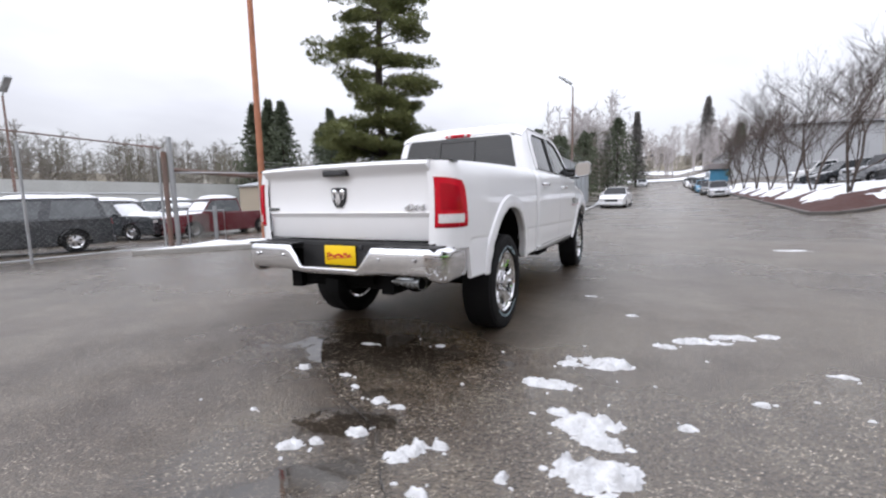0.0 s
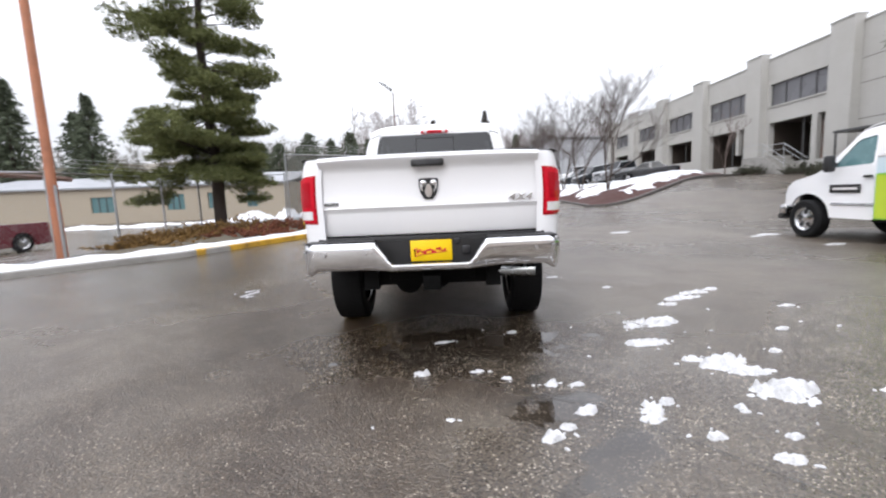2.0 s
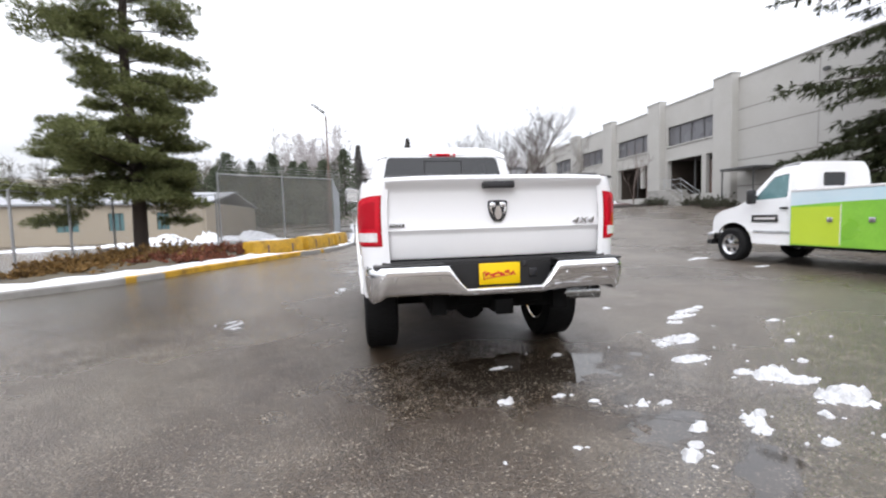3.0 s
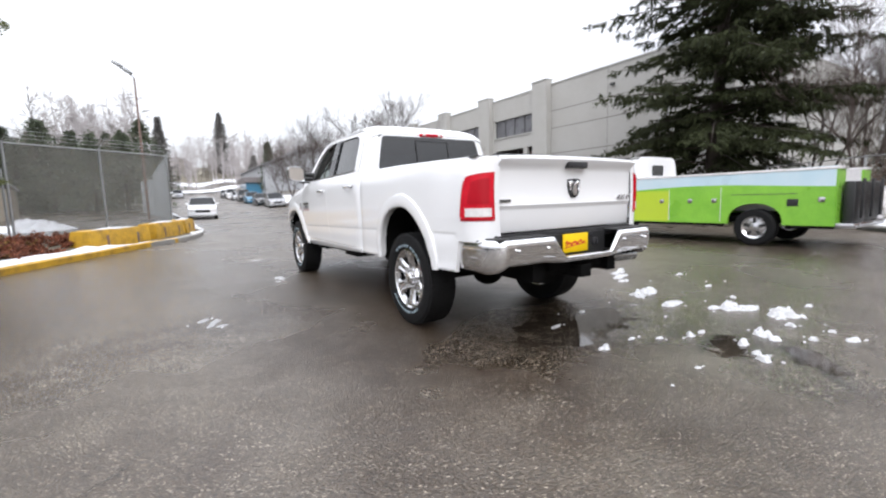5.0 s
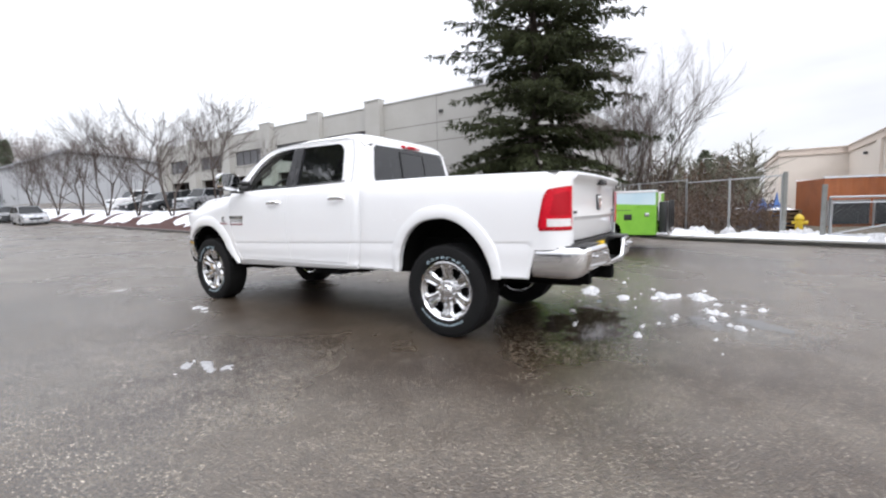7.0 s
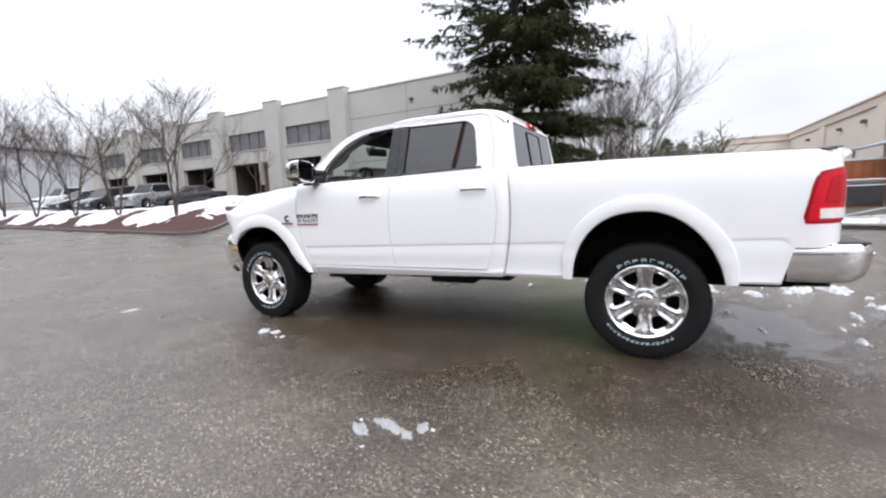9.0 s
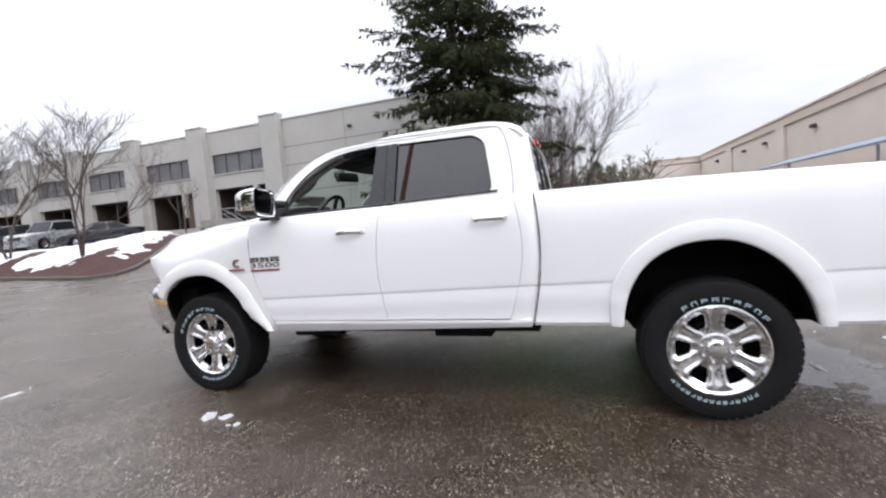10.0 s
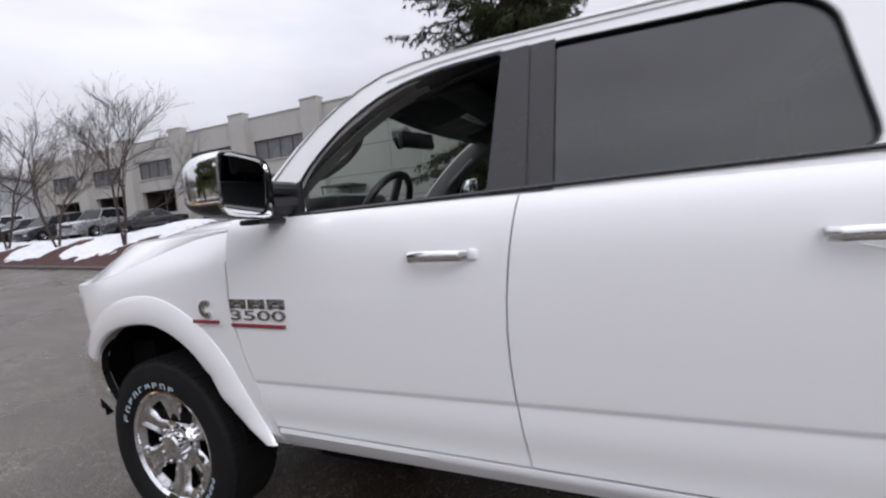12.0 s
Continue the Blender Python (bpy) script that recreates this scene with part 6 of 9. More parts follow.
sheet("snow_field", -60, 60, 134, 204, 24, 14, 0.2, M_SNOW, "snow covered field at the end of the road", 0.6)
sheet("hillside_north", -420, 420, 196, 560, 60, 24, 0.15, M_HILL, "far hillside of winter scrub and snow", 3.0)
sheet("hillside_west", -420, -62, -120, 158, 24, 24, 0.15, M_HILL, "far wooded slope behind the storage yard", 2.0)

# ---- warehouse on the east side ----
WX, W0, W1, WTOP, WLOW = 24.6, 9.0, 62.0, 10.15, 0.9
piers = [22.45 + 7.5 * i for i in range(6)]
warehouse = thing("warehouse", "grey concrete warehouse with ribbon windows and dark loading bays", "building")
loops = [[(W0, WLOW), (W1, WLOW), (W1, WTOP), (W0, WTOP)]]
bays = []
for y in piers[:5]:
    a, b = y + 2.0, y + 7.2
    up = [(a, 6.72), (b, 6.72), (b, 8.32), (a, 8.32)]
    lo = [(a, 3.45), (b, 3.45), (b, 5.55), (a, 5.55)] if y > 30 else [(a, 2.5), (b, 2.5), (b, 5.5), (a, 5.5)]
    loops += [up, lo]
    bays += [(up, True), (lo, False)]
part("wall", outline_fill(loops, lambda u, v: (WX, u, v), 0.4, (1, 0, 0)), M_WALL, warehouse, "smooth grey concrete wall panels", smooth=False)
part("side_wall", boxes((WX, 52, W0 - 0.3, W0, WLOW, WTOP)), M_WALL, warehouse, smooth=False)
part("side_wall", boxes((WX, 52, W1, W1 + 0.3, WLOW, WTOP)), M_WALL, warehouse, smooth=False)
part("back_wall", boxes((52, 52.3, W0, W1, WLOW, WTOP)), M_WALL, warehouse, smooth=False)
part("roof", boxes((WX + 0.4, 52, W0, W1, WTOP - 0.7, WTOP - 0.5)), M_GREYROOF, warehouse, smooth=False)
for y in piers:
    bm = boxes((WX - 0.55, WX + 0.1, y, y + 1.65, WLOW, 10.52), (WX - 0.60, WX + 0.2, y - 0.03, y + 1.68, 10.52, 10.62), bevel=0.02)
    part("pier", bm, M_WALL, warehouse, "proud concrete pier", smooth=False)
part("parapet_cap", boxes((WX - 0.06, WX + 0.45, W0, W1, WTOP, WTOP + 0.08)), M_WALL, warehouse, smooth=False)
for z in (8.05, 6.65, 4.6, 2.8):
    part("panel_joint", boxes((WX - 0.006, WX + 0.02, W0, 22.42, z - 0.03, z + 0.03)), M_WALL_D, warehouse, smooth=False)
for y in (11.5, 17.0):
    part("panel_joint", boxes((WX - 0.005, WX + 0.02, y - 0.02, y + 0.02, WLOW, WTOP)), M_WALL_D, warehouse, smooth=False)
for hole, upper in bays:
    a, b, z0, z1 = hole[0][0], hole[1][0], hole[0][1], hole[2][1]
    if upper:
        win = part("window", boxes((WX + 0.20, WX + 0.22, a, b, z0, z1)), M_RIBBON, warehouse, "dark ribbon window", smooth=False)
        n = 4
        for i in range(n + 1):
            y = a + (b - a) * i / n
            part("mullion", boxes((WX + 0.14, WX + 0.20, y - 0.03, y + 0.03, z0, z1)), M_MULLION, win, smooth=False)
        part("window_sill", boxes((WX - 0.08, WX + 0.2, a, b, z0 - 0.10, z0 + 0.002)), M_WALL, win, smooth=False)
    else:
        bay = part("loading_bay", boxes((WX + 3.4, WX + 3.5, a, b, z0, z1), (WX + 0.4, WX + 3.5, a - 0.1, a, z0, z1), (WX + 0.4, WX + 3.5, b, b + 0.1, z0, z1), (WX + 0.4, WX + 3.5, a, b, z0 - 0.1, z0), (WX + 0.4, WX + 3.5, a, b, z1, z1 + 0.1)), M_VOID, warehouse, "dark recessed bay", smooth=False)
        part("bay_post", boxes((WX + 0.5, WX + 0.6, (a + b) / 2 - 0.05, (a + b) / 2 + 0.05, z0, z1)), M_MULLION, bay, smooth=False)
        part("bay_door", boxes((WX + 1.2, WX + 1.3, a + 0.2, (a + b) / 2 - 0.3, z0, z1 - 0.3)), M_RUSTD, bay, smooth=False)
part("bay_pier", boxes((WX - 0.012, WX + 0.3, 25.30, 25.75, 2.5, 5.49)), M_WALL, warehouse, "pale concrete bay post", smooth=False)
part("bay_pier", boxes((WX - 0.012, WX + 0.3, 33.0, 33.35, 3.45, 5.54)), M_WALL, warehouse, smooth=False)
for y in (12.4, 16.4):
    part("wall_lamp", boxes((WX - 0.22, WX, y, y + 0.3, 8.75, 8.95), bevel=0.03), M_MULLION, warehouse)
# stair and landing at the near bay
stair = thing("entrance_stair", "grey concrete steps with steel handrail beside the warehouse", "stairs")
for i in range(7):
    z = 1.75 + i * 0.17
    part("step", boxes((WX - 2.1, WX - 0.56, 25.2 - i * 0.0 + i * 0.29, 25.2 + (i + 1) * 0.29, 1.2, z + 0.17), bevel=0.01), M_CONCRETE, stair)
part("landing", boxes((WX - 2.1, WX - 0.02, 27.23, 29.4, 1.2, 2.94), bevel=0.01), M_CONCRETE, stair)
for x in (WX - 2.08, WX - 0.62):
    bm = bmesh.new()
    tube(bm, [(x, 25.25, 2.65), (x, 27.23, 3.80), (x, 29.3, 3.80)], 0.022, 6)
    tube(bm, [(x, 25.25, 2.3), (x, 27.23, 3.4), (x, 29.3, 3.4)], 0.016, 6)
    part("handrail", bm, M_GALV, stair)
    for y, z in ((25.25, 1.9), (27.23, 2.9), (29.3, 2.9)):
        bm = bmesh.new()
        tube(bm, [(x, y, z), (x, y, z + 0.88)], 0.02, 6)
        part("rail_post", bm, M_GALV, stair)
canopy = thing("entrance_canopy", "flat dark steel canopy on thin posts", "canopy")
part("canopy_roof", boxes((WX - 2.0, WX - 0.02, 19.2, 21.8, 3.75, 3.9), bevel=0.02), M_MULLION, canopy)
for x, y in ((WX - 1.9, 19.3), (WX - 1.9, 21.7)):
    bm = bmesh.new()
    tube(bm, [(x, y, terrain(x, y) - 0.05), (x, y, 3.76)], 0.05, 8)
    part("post", bm, M_MULLION, canopy)

# ---- beige building on the south-east ----
beige = thing("commercial_building", "long beige stucco building with taupe parapet band", "building")
B0, B1 = Vector((48.4, -11.3)), Vector((-2.0, -11.3))
bdir = (B1 - B0).normalized()
bm_m = Matrix.Translation((B0.x, B0.y, 0)) @ Matrix.Rotation(math.atan2(bdir.y, bdir.x), 4, "Z")
LEN = (B1 - B0).length
def slab(*rows, bevel=0.0):
    bm = bmesh.new()
    for r in rows:
        box(bm, *r, bevel=bevel)
    bmesh.ops.transform(bm, matrix=bm_m, verts=bm.verts[:])
    return bm
part("wall", slab((0.01, LEN, 0, 17.6, -0.2, 5.45)), M_BEIGE, beige, smooth=False)
part("parapet", slab((0.13, LEN + 0.1, -0.12, 17.7, 5.45, 5.95)), M_BEIGE_D, beige, "taupe parapet band", smooth=False)
part("parapet_cap", slab((0.21, LEN + 0.2, -0.2, 17.7, 5.95, 6.05)), M_BEIGE_D, beige, smooth=False)
part("wing_wall", boxes((48.4, 66, -29, -6.4, -0.2, 5.45)), M_BEIGE, beige, smooth=False)
part("wing_parapet", boxes((48.28, 66.1, -29.1, -6.28, 5.45, 5.95)), M_BEIGE_D, beige, smooth=False)
part("wing_cap", boxes((48.2, 66.2, -29.2, -6.2, 5.95, 6.05)), M_BEIGE_D, beige, smooth=False)
for u in (9.0, 19.0, 30.0):
    part("pilaster", slab((u, u + 1.2, -0.16, 0.05, -0.2, 5.44)), M_BEIGE, beige, smooth=False)
for u in (6, 13, 17, 23.5):
    part("wall_lamp", slab((u, u + 0.35, -0.25, -0.02, 4.7, 4.9), bevel=0.03), M_MULLION, beige)
for u in (15.0, 20.0, 27.0):
    part("roof_vent", slab((u, u + 0.25, 0.5, 0.75, 6.0, 6.35), bevel=0.02), M_MULLION, beige)

# ---- tan building in the storage yard, and grey shed up the road ----
tan = thing("low_building", "low tan block building with teal windows", "building")
loops = [[(-44, -0.2), (-13.9, -0.2), (-13.9, 3.0), (-44, 3.3)]]
wins = [(-24.3, -22.75), (-20.7, -19.6), (-31, -29), (-17.3, -16.4)]
for a, b in wins:
    loops.append([(a, 0.95), (b, 0.95), (b, 2.3), (a, 2.3)])
part("wall", outline_fill(loops, lambda u, v: (u, 33, v), 0.3, (0, 1, 0)), M_TANWALL, tan, smooth=False)
part("side_wall", boxes((-13.95, -13.7, 33, 48, -0.2, 3.0)), M_TANWALL, tan, smooth=False)
part("side_wall", boxes((-44.3, -44, 33, 48, -0.2, 3.3)), M_TANWALL, tan, smooth=False)
bm = bmesh.new()
grid(bm, [[(-44.4, 32.7, 3.3), (-13.5, 32.7, 3.0)], [(-44.4, 40.5, 4.6), (-13.5, 40.5, 4.3)], [(-44.4, 48.3, 3.3), (-13.5, 48.3, 3.0)]])
part("roof", thicken(bm, 0.15), M_GREYROOF, tan, smooth=False)
part("back_wall", boxes((-44, -13.9, 48, 48.2, -0.2, 3.0)), M_TANWALL, tan, smooth=False)
for a, b in wins:
    w = part("window", boxes((a, b, 33.12, 33.15, 0.95, 2.3)), M_TEAL, tan, smooth=False)
    for x in (a + (b - a) / 3, a + (b - a) * 2 / 3):
        part("mullion", boxes((x - 0.03, x + 0.03, 33.06, 33.12, 0.95, 2.3)), M_MULLION, w, smooth=False)
yard_wall = tagged(link_mesh("yard_wall", boxes((-62, -61.6, -30, 60, -0.3, 4.3)), M_PALEWALL, False), "long pale wall at the back of the storage yard", "wall", kind="structure")

shed = thing("grey_shed", "grey metal shed with a low gabled roof", "building")
bm = bmesh.new()
prof = [(12.5, 8.3), (19.0, 11.3), (30, 10.9), (44, 9.0)]
a = [bm.verts.new((x, 80, 2.5)) for x, z in prof] + [bm.verts.new((x, 80, z)) for x, z in prof]
for i in range(3):
    bm.faces.new((a[i], a[i + 1], a[i + 5], a[i + 4]))
r = bmesh.ops.extrude_face_region(bm, geom=bm.faces[:])
bmesh.ops.translate(bm, verts=[v for v in r["geom"] if isinstance(v, bmesh.types.BMVert)], vec=(0, 30, 0))
bmesh.ops.recalc_face_normals(bm, faces=bm.faces[:])
part("wall", bm, M_GREYWALL, shed, smooth=False)
for i in range(3):
    (x0, z0), (x1, z1) = prof[i], prof[i + 1]
    bm = bmesh.new()
    grid(bm, [[(x0 - 0.3 * (i == 0), 79.4, z0 + 0.02), (x1, 79.4, z1 + 0.02)], [(x0 - 0.3 * (i == 0), 110.5, z0 + 0.02), (x1, 110.5, z1 + 0.02)]])
    part("roof_slope", thicken(bm, 0.2), M_GREYROOF, shed, smooth=False)
for i in range(14):
    x = 14 + i * 2.1
    part("wall_rib", boxes((x - 0.04, x + 0.04, 79.93, 80.0, 2.5, 8.2)), M_GREYROOF, shed, smooth=False)
annex = thing("blue_annex", "low building with a bright blue front", "building")
part("wall", boxes((9.8, 16, 84, 92, 2.2, 5.2)), M_BLUECAR, annex, smooth=False)
part("roof", boxes((9.4, 16.2, 83.5, 92.3, 5.2, 6.2), bevel=0.1), M_ROOF, annex, smooth=False)

# houses on the far hill
def house(x, y, w, d, h, turn):
    hs = thing("hill_house", "pale house on the far hillside", "house", "houses on the hill", at=pose(x, y, terrain(x, y) + 2.0, 0, 0, turn))
    part("wall", boxes((-w / 2, w / 2, -d / 2, d / 2, -6, h)), M_HOUSE, hs, smooth=False)
    bm = bmesh.new()
    pts = [(-w / 2 - 0.5, h), (0, h + w * 0.22), (w / 2 + 0.5, h)]
    grid(bm, [[(u, -d / 2 - 0.5, v) for u, v in pts], [(u, d / 2 + 0.5, v) for u, v in pts]])
    part("roof", thicken(bm, 0.3), M_ROOF, hs, smooth=False)
    for sgn in (-1, 1):
        bm = bmesh.new()
        bm.faces.new([bm.verts.new((u, sgn * d / 2, v)) for u, v in pts])
        part("gable", thicken(bm, 0.1), M_HOUSE, hs, smooth=False)
    for i in range(3):
        u = -w / 2 + w * (i + 0.5) / 3
        part("window", boxes((u - 0.8, u + 0.8, -d / 2 - 0.06, -d / 2, h - 2.4, h - 1.0)), M_DARKGLASS, hs, smooth=False)


for x, y, w, turn in ((2, 246, 13, 5), (24, 252, 15, -8), (-22, 258, 14, 0), (48, 256, 15, 15), (72, 262, 14, 8)):
    house(x, y, w, 9, 3.4, turn)

# ---- trees ----
def prism(verts, faces, a, b, ra, rb, sides=4):
    """A tapered bar from a to b, appended to the lists."""
    d = b - a
    if d.length < 1e-5:
        return
    d.normalize()
    u = d.orthogonal().normalized()
    v = d.cross(u)
    k = len(verts)
    for p, r in ((a, ra), (b, rb)):
        for j in range(sides):
            t = math.tau * j / sides
            verts.append(tuple(p + r * (math.cos(t) * u + math.sin(t) * v)))
    for j in range(sides):
        faces.append((k + j, k + (j + 1) % sides, k + sides + (j + 1) % sides, k + sides + j))


def tuft(verts, faces, p, d, rng, count, length, width, spread, sag=0.0):
    """Needles: thin blades that fan out from p along d."""
    for _ in range(count):
        q = Vector((d.x + rng.gauss(0, spread), d.y + rng.gauss(0, spread), d.z + rng.gauss(0, spread) - sag))
        q.normalize()
        e = p + q * length * rng.uniform(0.6, 1.15)
        w = q.cross(Vector((rng.gauss(0, 1), rng.gauss(0, 1), rng.gauss(0, 1))))
        if w.length < 1e-4:
            continue
        w.normalize()
        w *= width * rng.uniform(0.7, 1.3)
        k = len(verts)
        m = p.lerp(e, 0.45)
        verts.extend((tuple(p - w * 0.25), tuple(m + w), tuple(e), tuple(m - w)))
        faces.append((k, k + 1, k + 2, k + 3))


def conifer(name, label, x, y, height, trunk_r, crown_base, radius, seed, needles, branches, pitch, sag, blade, width, per, gaps=0.0, blades=5, reach_min=0.62):
    """A conifer: trunk, limbs in whorls, and a crown of needle sprays on side twigs. radius(t) is the crown's half width at t of its height."""
    rng = random.Random(seed)
    z0 = terrain(x, y)
    tree = thing(name, label, "tree", at=pose(x, y, z0))
    wv, wf, nv, nf = [], [], [], []
    pts = [Vector((0.12 * math.sin(i * 0.7 + seed), 0.10 * math.cos(i * 0.9 + seed), height * i / 12 - 0.3 * (i == 0))) * (1) for i in range(13)]
    pts = [Vector((p.x * min(1, i / 4), p.y * min(1, i / 4), p.z)) for i, p in enumerate(pts)]
    for i in range(12):
        prism(wv, wf, pts[i], pts[i + 1], trunk_r * (1 - i / 12.5) ** 0.8 + 0.01, trunk_r * (1 - (i + 1) / 12.5) ** 0.8 + 0.01, 9)
    for b in range(branches):
        t = (b + rng.random()) / branches
        if gaps and noise.noise((t * 9, seed, math.sin(b * 2.4) * 1.5)) > 0.46 - gaps:
            continue
        h = crown_base + (height - crown_base) * t ** 0.92
        az = b * 2.399 + rng.gauss(0, 0.35)
        L = radius(t) * rng.uniform(reach_min, 1.14)
        if L < 0.25:
            L = 0.25
        fz = clamp(h / height * 12, 0, 11.99)
        base = pts[int(fz)].lerp(pts[int(fz) + 1], fz - int(fz))
        up = math.radians(pitch(t) + rng.gauss(0, 7))
        d = Vector((math.cos(az) * math.cos(up), math.sin(az) * math.cos(up), math.sin(up)))
        seg, p, r = 7, base.copy(), 0.035 * (L / 3) ** 0.7 + 0.008
        side = Vector((-math.sin(az), math.cos(az), 0))
        for k in range(seg):
            q = p + d * (L / seg)
            prism(wv, wf, p, q, r * (1 - k / seg) + 0.004, r * (1 - (k + 1) / seg) + 0.003, 4)
            frac = (k + 1) / seg
            if frac > 0.22:
                n = max(1, round(per * (0.6 + 0.6 * L / 3)))
                for j in range(n):
                    s = rng.choice((-1, 1))
                    o = p.lerp(q, rng.random())
                    reach = L * 0.34 * (1.15 - frac) * rng.uniform(0.4, 1.1) + 0.10
                    tw = (d * rng.uniform(0.35, 0.9) + side * s * rng.uniform(0.4, 1.0) + Vector((0, 0, rng.uniform(-0.15, 0.25) - sag * 0.5))).normalized()
                    e = o + tw * reach
                    steps = max(1, int(reach / (blade * 0.55)))
                    for m in range(1, steps + 1):
                        tuft(nv, nf, o.lerp(e, m / steps), (tw + Vector((0, 0, -sag))).normalized(), rng, blades, blade, width, 0.42, sag * 0.4)
            p = q
            d = (d + Vector((0, 0, -0.05 - 0.10 * sag + 0.10 * frac))).normalized()
        tuft(nv, nf, p, d, rng, 9, blade, width, 0.4)
    tuft(nv, nf, pts[-1], Vector((0, 0, 1)), rng, 20, blade * 1.5, width, 0.4)
    soup("trunk", wv, wf, M_BARK, tree, True)
    soup("crown", nv, nf, needles, tree)
    return tree


def pine(label, x, y, height, trunk_r, crown_base, radius, lean, seed):
    """A pine: whorls of limbs whose outer halves carry flat pads of needles, with sky between the tiers. lean: the side on which it reaches further."""
    rng = random.Random(seed)
    tree = thing("pine_tree", label, "tree", at=pose(x, y, terrain(x, y)))
    wv, wf, nv, nf, sv, sf = [], [], [], [], [], []
    pts = [Vector((0.10 * math.sin(i * 0.8) * min(1, i / 4), 0.08 * math.cos(i * 0.9) * min(1, i / 4), height * i / 12 + 0.25 - 0.45 * (i == 0))) for i in range(13)]
    for i in range(12):
        prism(wv, wf, pts[i], pts[i + 1], trunk_r * (1 - i / 12.5) ** 0.8 + 0.012, trunk_r * (1 - (i + 1) / 12.5) ** 0.8 + 0.012, 10)

    def pad(centre, d, size, count):
        """Needles that point up and outwards, gathered in a flattened clump."""
        for _ in range(count):
            a, q, w = rng.random() * math.tau, rng.random() ** 0.5, rng.uniform(-1, 1)
            o = centre + Vector((math.cos(a) * q * size, math.sin(a) * q * size, w * size * 0.50 * (1.15 - q) + 0.14 * size * (1 - q * q)))
            tuft(nv, nf, o, (d * 0.5 + Vector((math.cos(a), math.sin(a), 0.45))).normalized(), rng, 5, 0.17, 0.0105, 0.5)

    whorls = 23
    for k in range(whorls):
        t = k / whorls
        for m in range(6 if t < 0.3 else 4):
            t = (k + rng.random()) / whorls
            h = crown_base + (height - crown_base) * t ** 0.95
            low = 1 - smoothstep(t / 0.30)
            az = k * 1.1 + m * math.tau / (5 if t < 0.3 else 4) + rng.gauss(0, 0.25)
            if low < 0.3 and rng.random() < 0.18:
                continue
            L = max(0.4, radius(t) * rng.uniform(0.55, 1.12) * (1 + (0.06 + 0.20 * low) * math.cos(az - lean)))
            fz = clamp((h - 0.25) / height * 12, 0, 11.99)
            p = pts[int(fz)].lerp(pts[int(fz) + 1], fz - int(fz))
            up = math.radians(-10 + 42 * t + rng.gauss(0, 15))
            d = Vector((math.cos(az) * math.cos(up), math.sin(az) * math.cos(up), math.sin(up)))
            side = Vector((-math.sin(az), math.cos(az), 0))
            seg, r = 8, 0.030 * (L / 3) ** 0.7 + 0.008
            bare = 0.14 * low + (1 - low) * rng.uniform(0.24, 0.55)
            for g in range(seg):
                q = p + d * (L / seg)
                prism(wv, wf, p, q, r * (1 - g / seg) + 0.004, r * (1 - (g + 1) / seg) + 0.003, 4)
                frac = (g + 1) / seg
                if frac > bare:
                    for sgn in (-1, 1):
                        reach = L * 0.20 * (1.25 - frac) * rng.uniform(0.5, 1.3) + 0.08
                        e = q + side * sgn * reach + d * reach * 0.7 + Vector((0, 0, rng.uniform(-0.08, 0.12)))
                        prism(wv, wf, p, e, 0.007, 0.003, 3)
                        size = rng.uniform(0.18, 0.46) * (0.78 + 0.35 * L / 3) * (1 + 0.2 * low)
                        pad(e, d, size, int(38 * (size / 0.3) ** 2))
                        if t < 0.42 and rng.random() < 0.035:
                            tuft(sv, sf, e + Vector((0, 0, size * 0.34)), d, rng, 22, 0.17, 0.035, 0.8)
                p = q
                d = (d + Vector((0, 0, -0.06 + 0.26 * frac * frac))).normalized()
            pad(p, d, 0.26, 26)
    pad(pts[-1], Vector((0, 0, 1)), 0.25, 30)
    soup("trunk", wv, wf, M_BARK, tree, True)
    soup("crown", nv, nf, M_PINE, tree)
    tagged(soup("branch_snow", sv, sf, M_SNOW, tree), "snow lying on the branches", kind="stuff")
    return tree


pine("tall green pine with open ragged crown and bare trunk", -8.45, 11.9, 13.0, 0.22, 2.35,
     lambda t: 2.25 * (1 - smoothstep((t - 0.30) / 0.90)) * (0.92 + 0.14 * math.sin(t * 23 + 0.6)) + 0.35, math.radians(205), 3)
conifer("spruce_tree", "big dark spruce with drooping layered branches", 18.3, 6.6, 19.0, 0.32, 0.5,
        lambda t: 6.9 * (1 - t) ** 0.6 * (0.78 + 0.22 * smoothstep((t + 0.06) / 0.26)), 11, M_SPRUCE, 268, lambda t: -6 + 38 * t, 0.50, 0.34, 0.022, 4.4, gaps=0.10, reach_min=0.5, blades=8)


def branching(wv, wf, p, d, length, r, depth, rng, spread, lift, twigs, stem=None):
    n = 3
    sv, sf = stem or (wv, wf)
    for k in range(n):
        q = p + d * (length / n)
        prism(sv, sf, p, q, r * (1 - 0.25 * k / n), r * (1 - 0.25 * (k + 1) / n), 5 if r > 0.03 else 3)
        p = q
        d = (d + Vector((rng.gauss(0, 0.07), rng.gauss(0, 0.07), rng.gauss(0, 0.05) + lift * 0.04))).normalized()
        if depth > 0 and k < n - 1 and rng.random() < 0.75:
            e = (d + Vector((rng.gauss(0, spread), rng.gauss(0, spread), rng.gauss(0, spread * 0.6) + lift))).normalized()
            branching(wv, wf, p.copy(), e, length * rng.uniform(0.5, 0.72), r * 0.5, depth - 1, rng, spread, lift, twigs)
    if depth > 0:
        for _ in range(twigs):
            e = (d + Vector((rng.gauss(0, spread), rng.gauss(0, spread), rng.gauss(0, spread * 0.6) + lift))).normalized()
            branching(wv, wf, p.copy(), e, length * rng.uniform(0.6, 0.82), r * 0.62, depth - 1, rng, spread, lift, twigs)


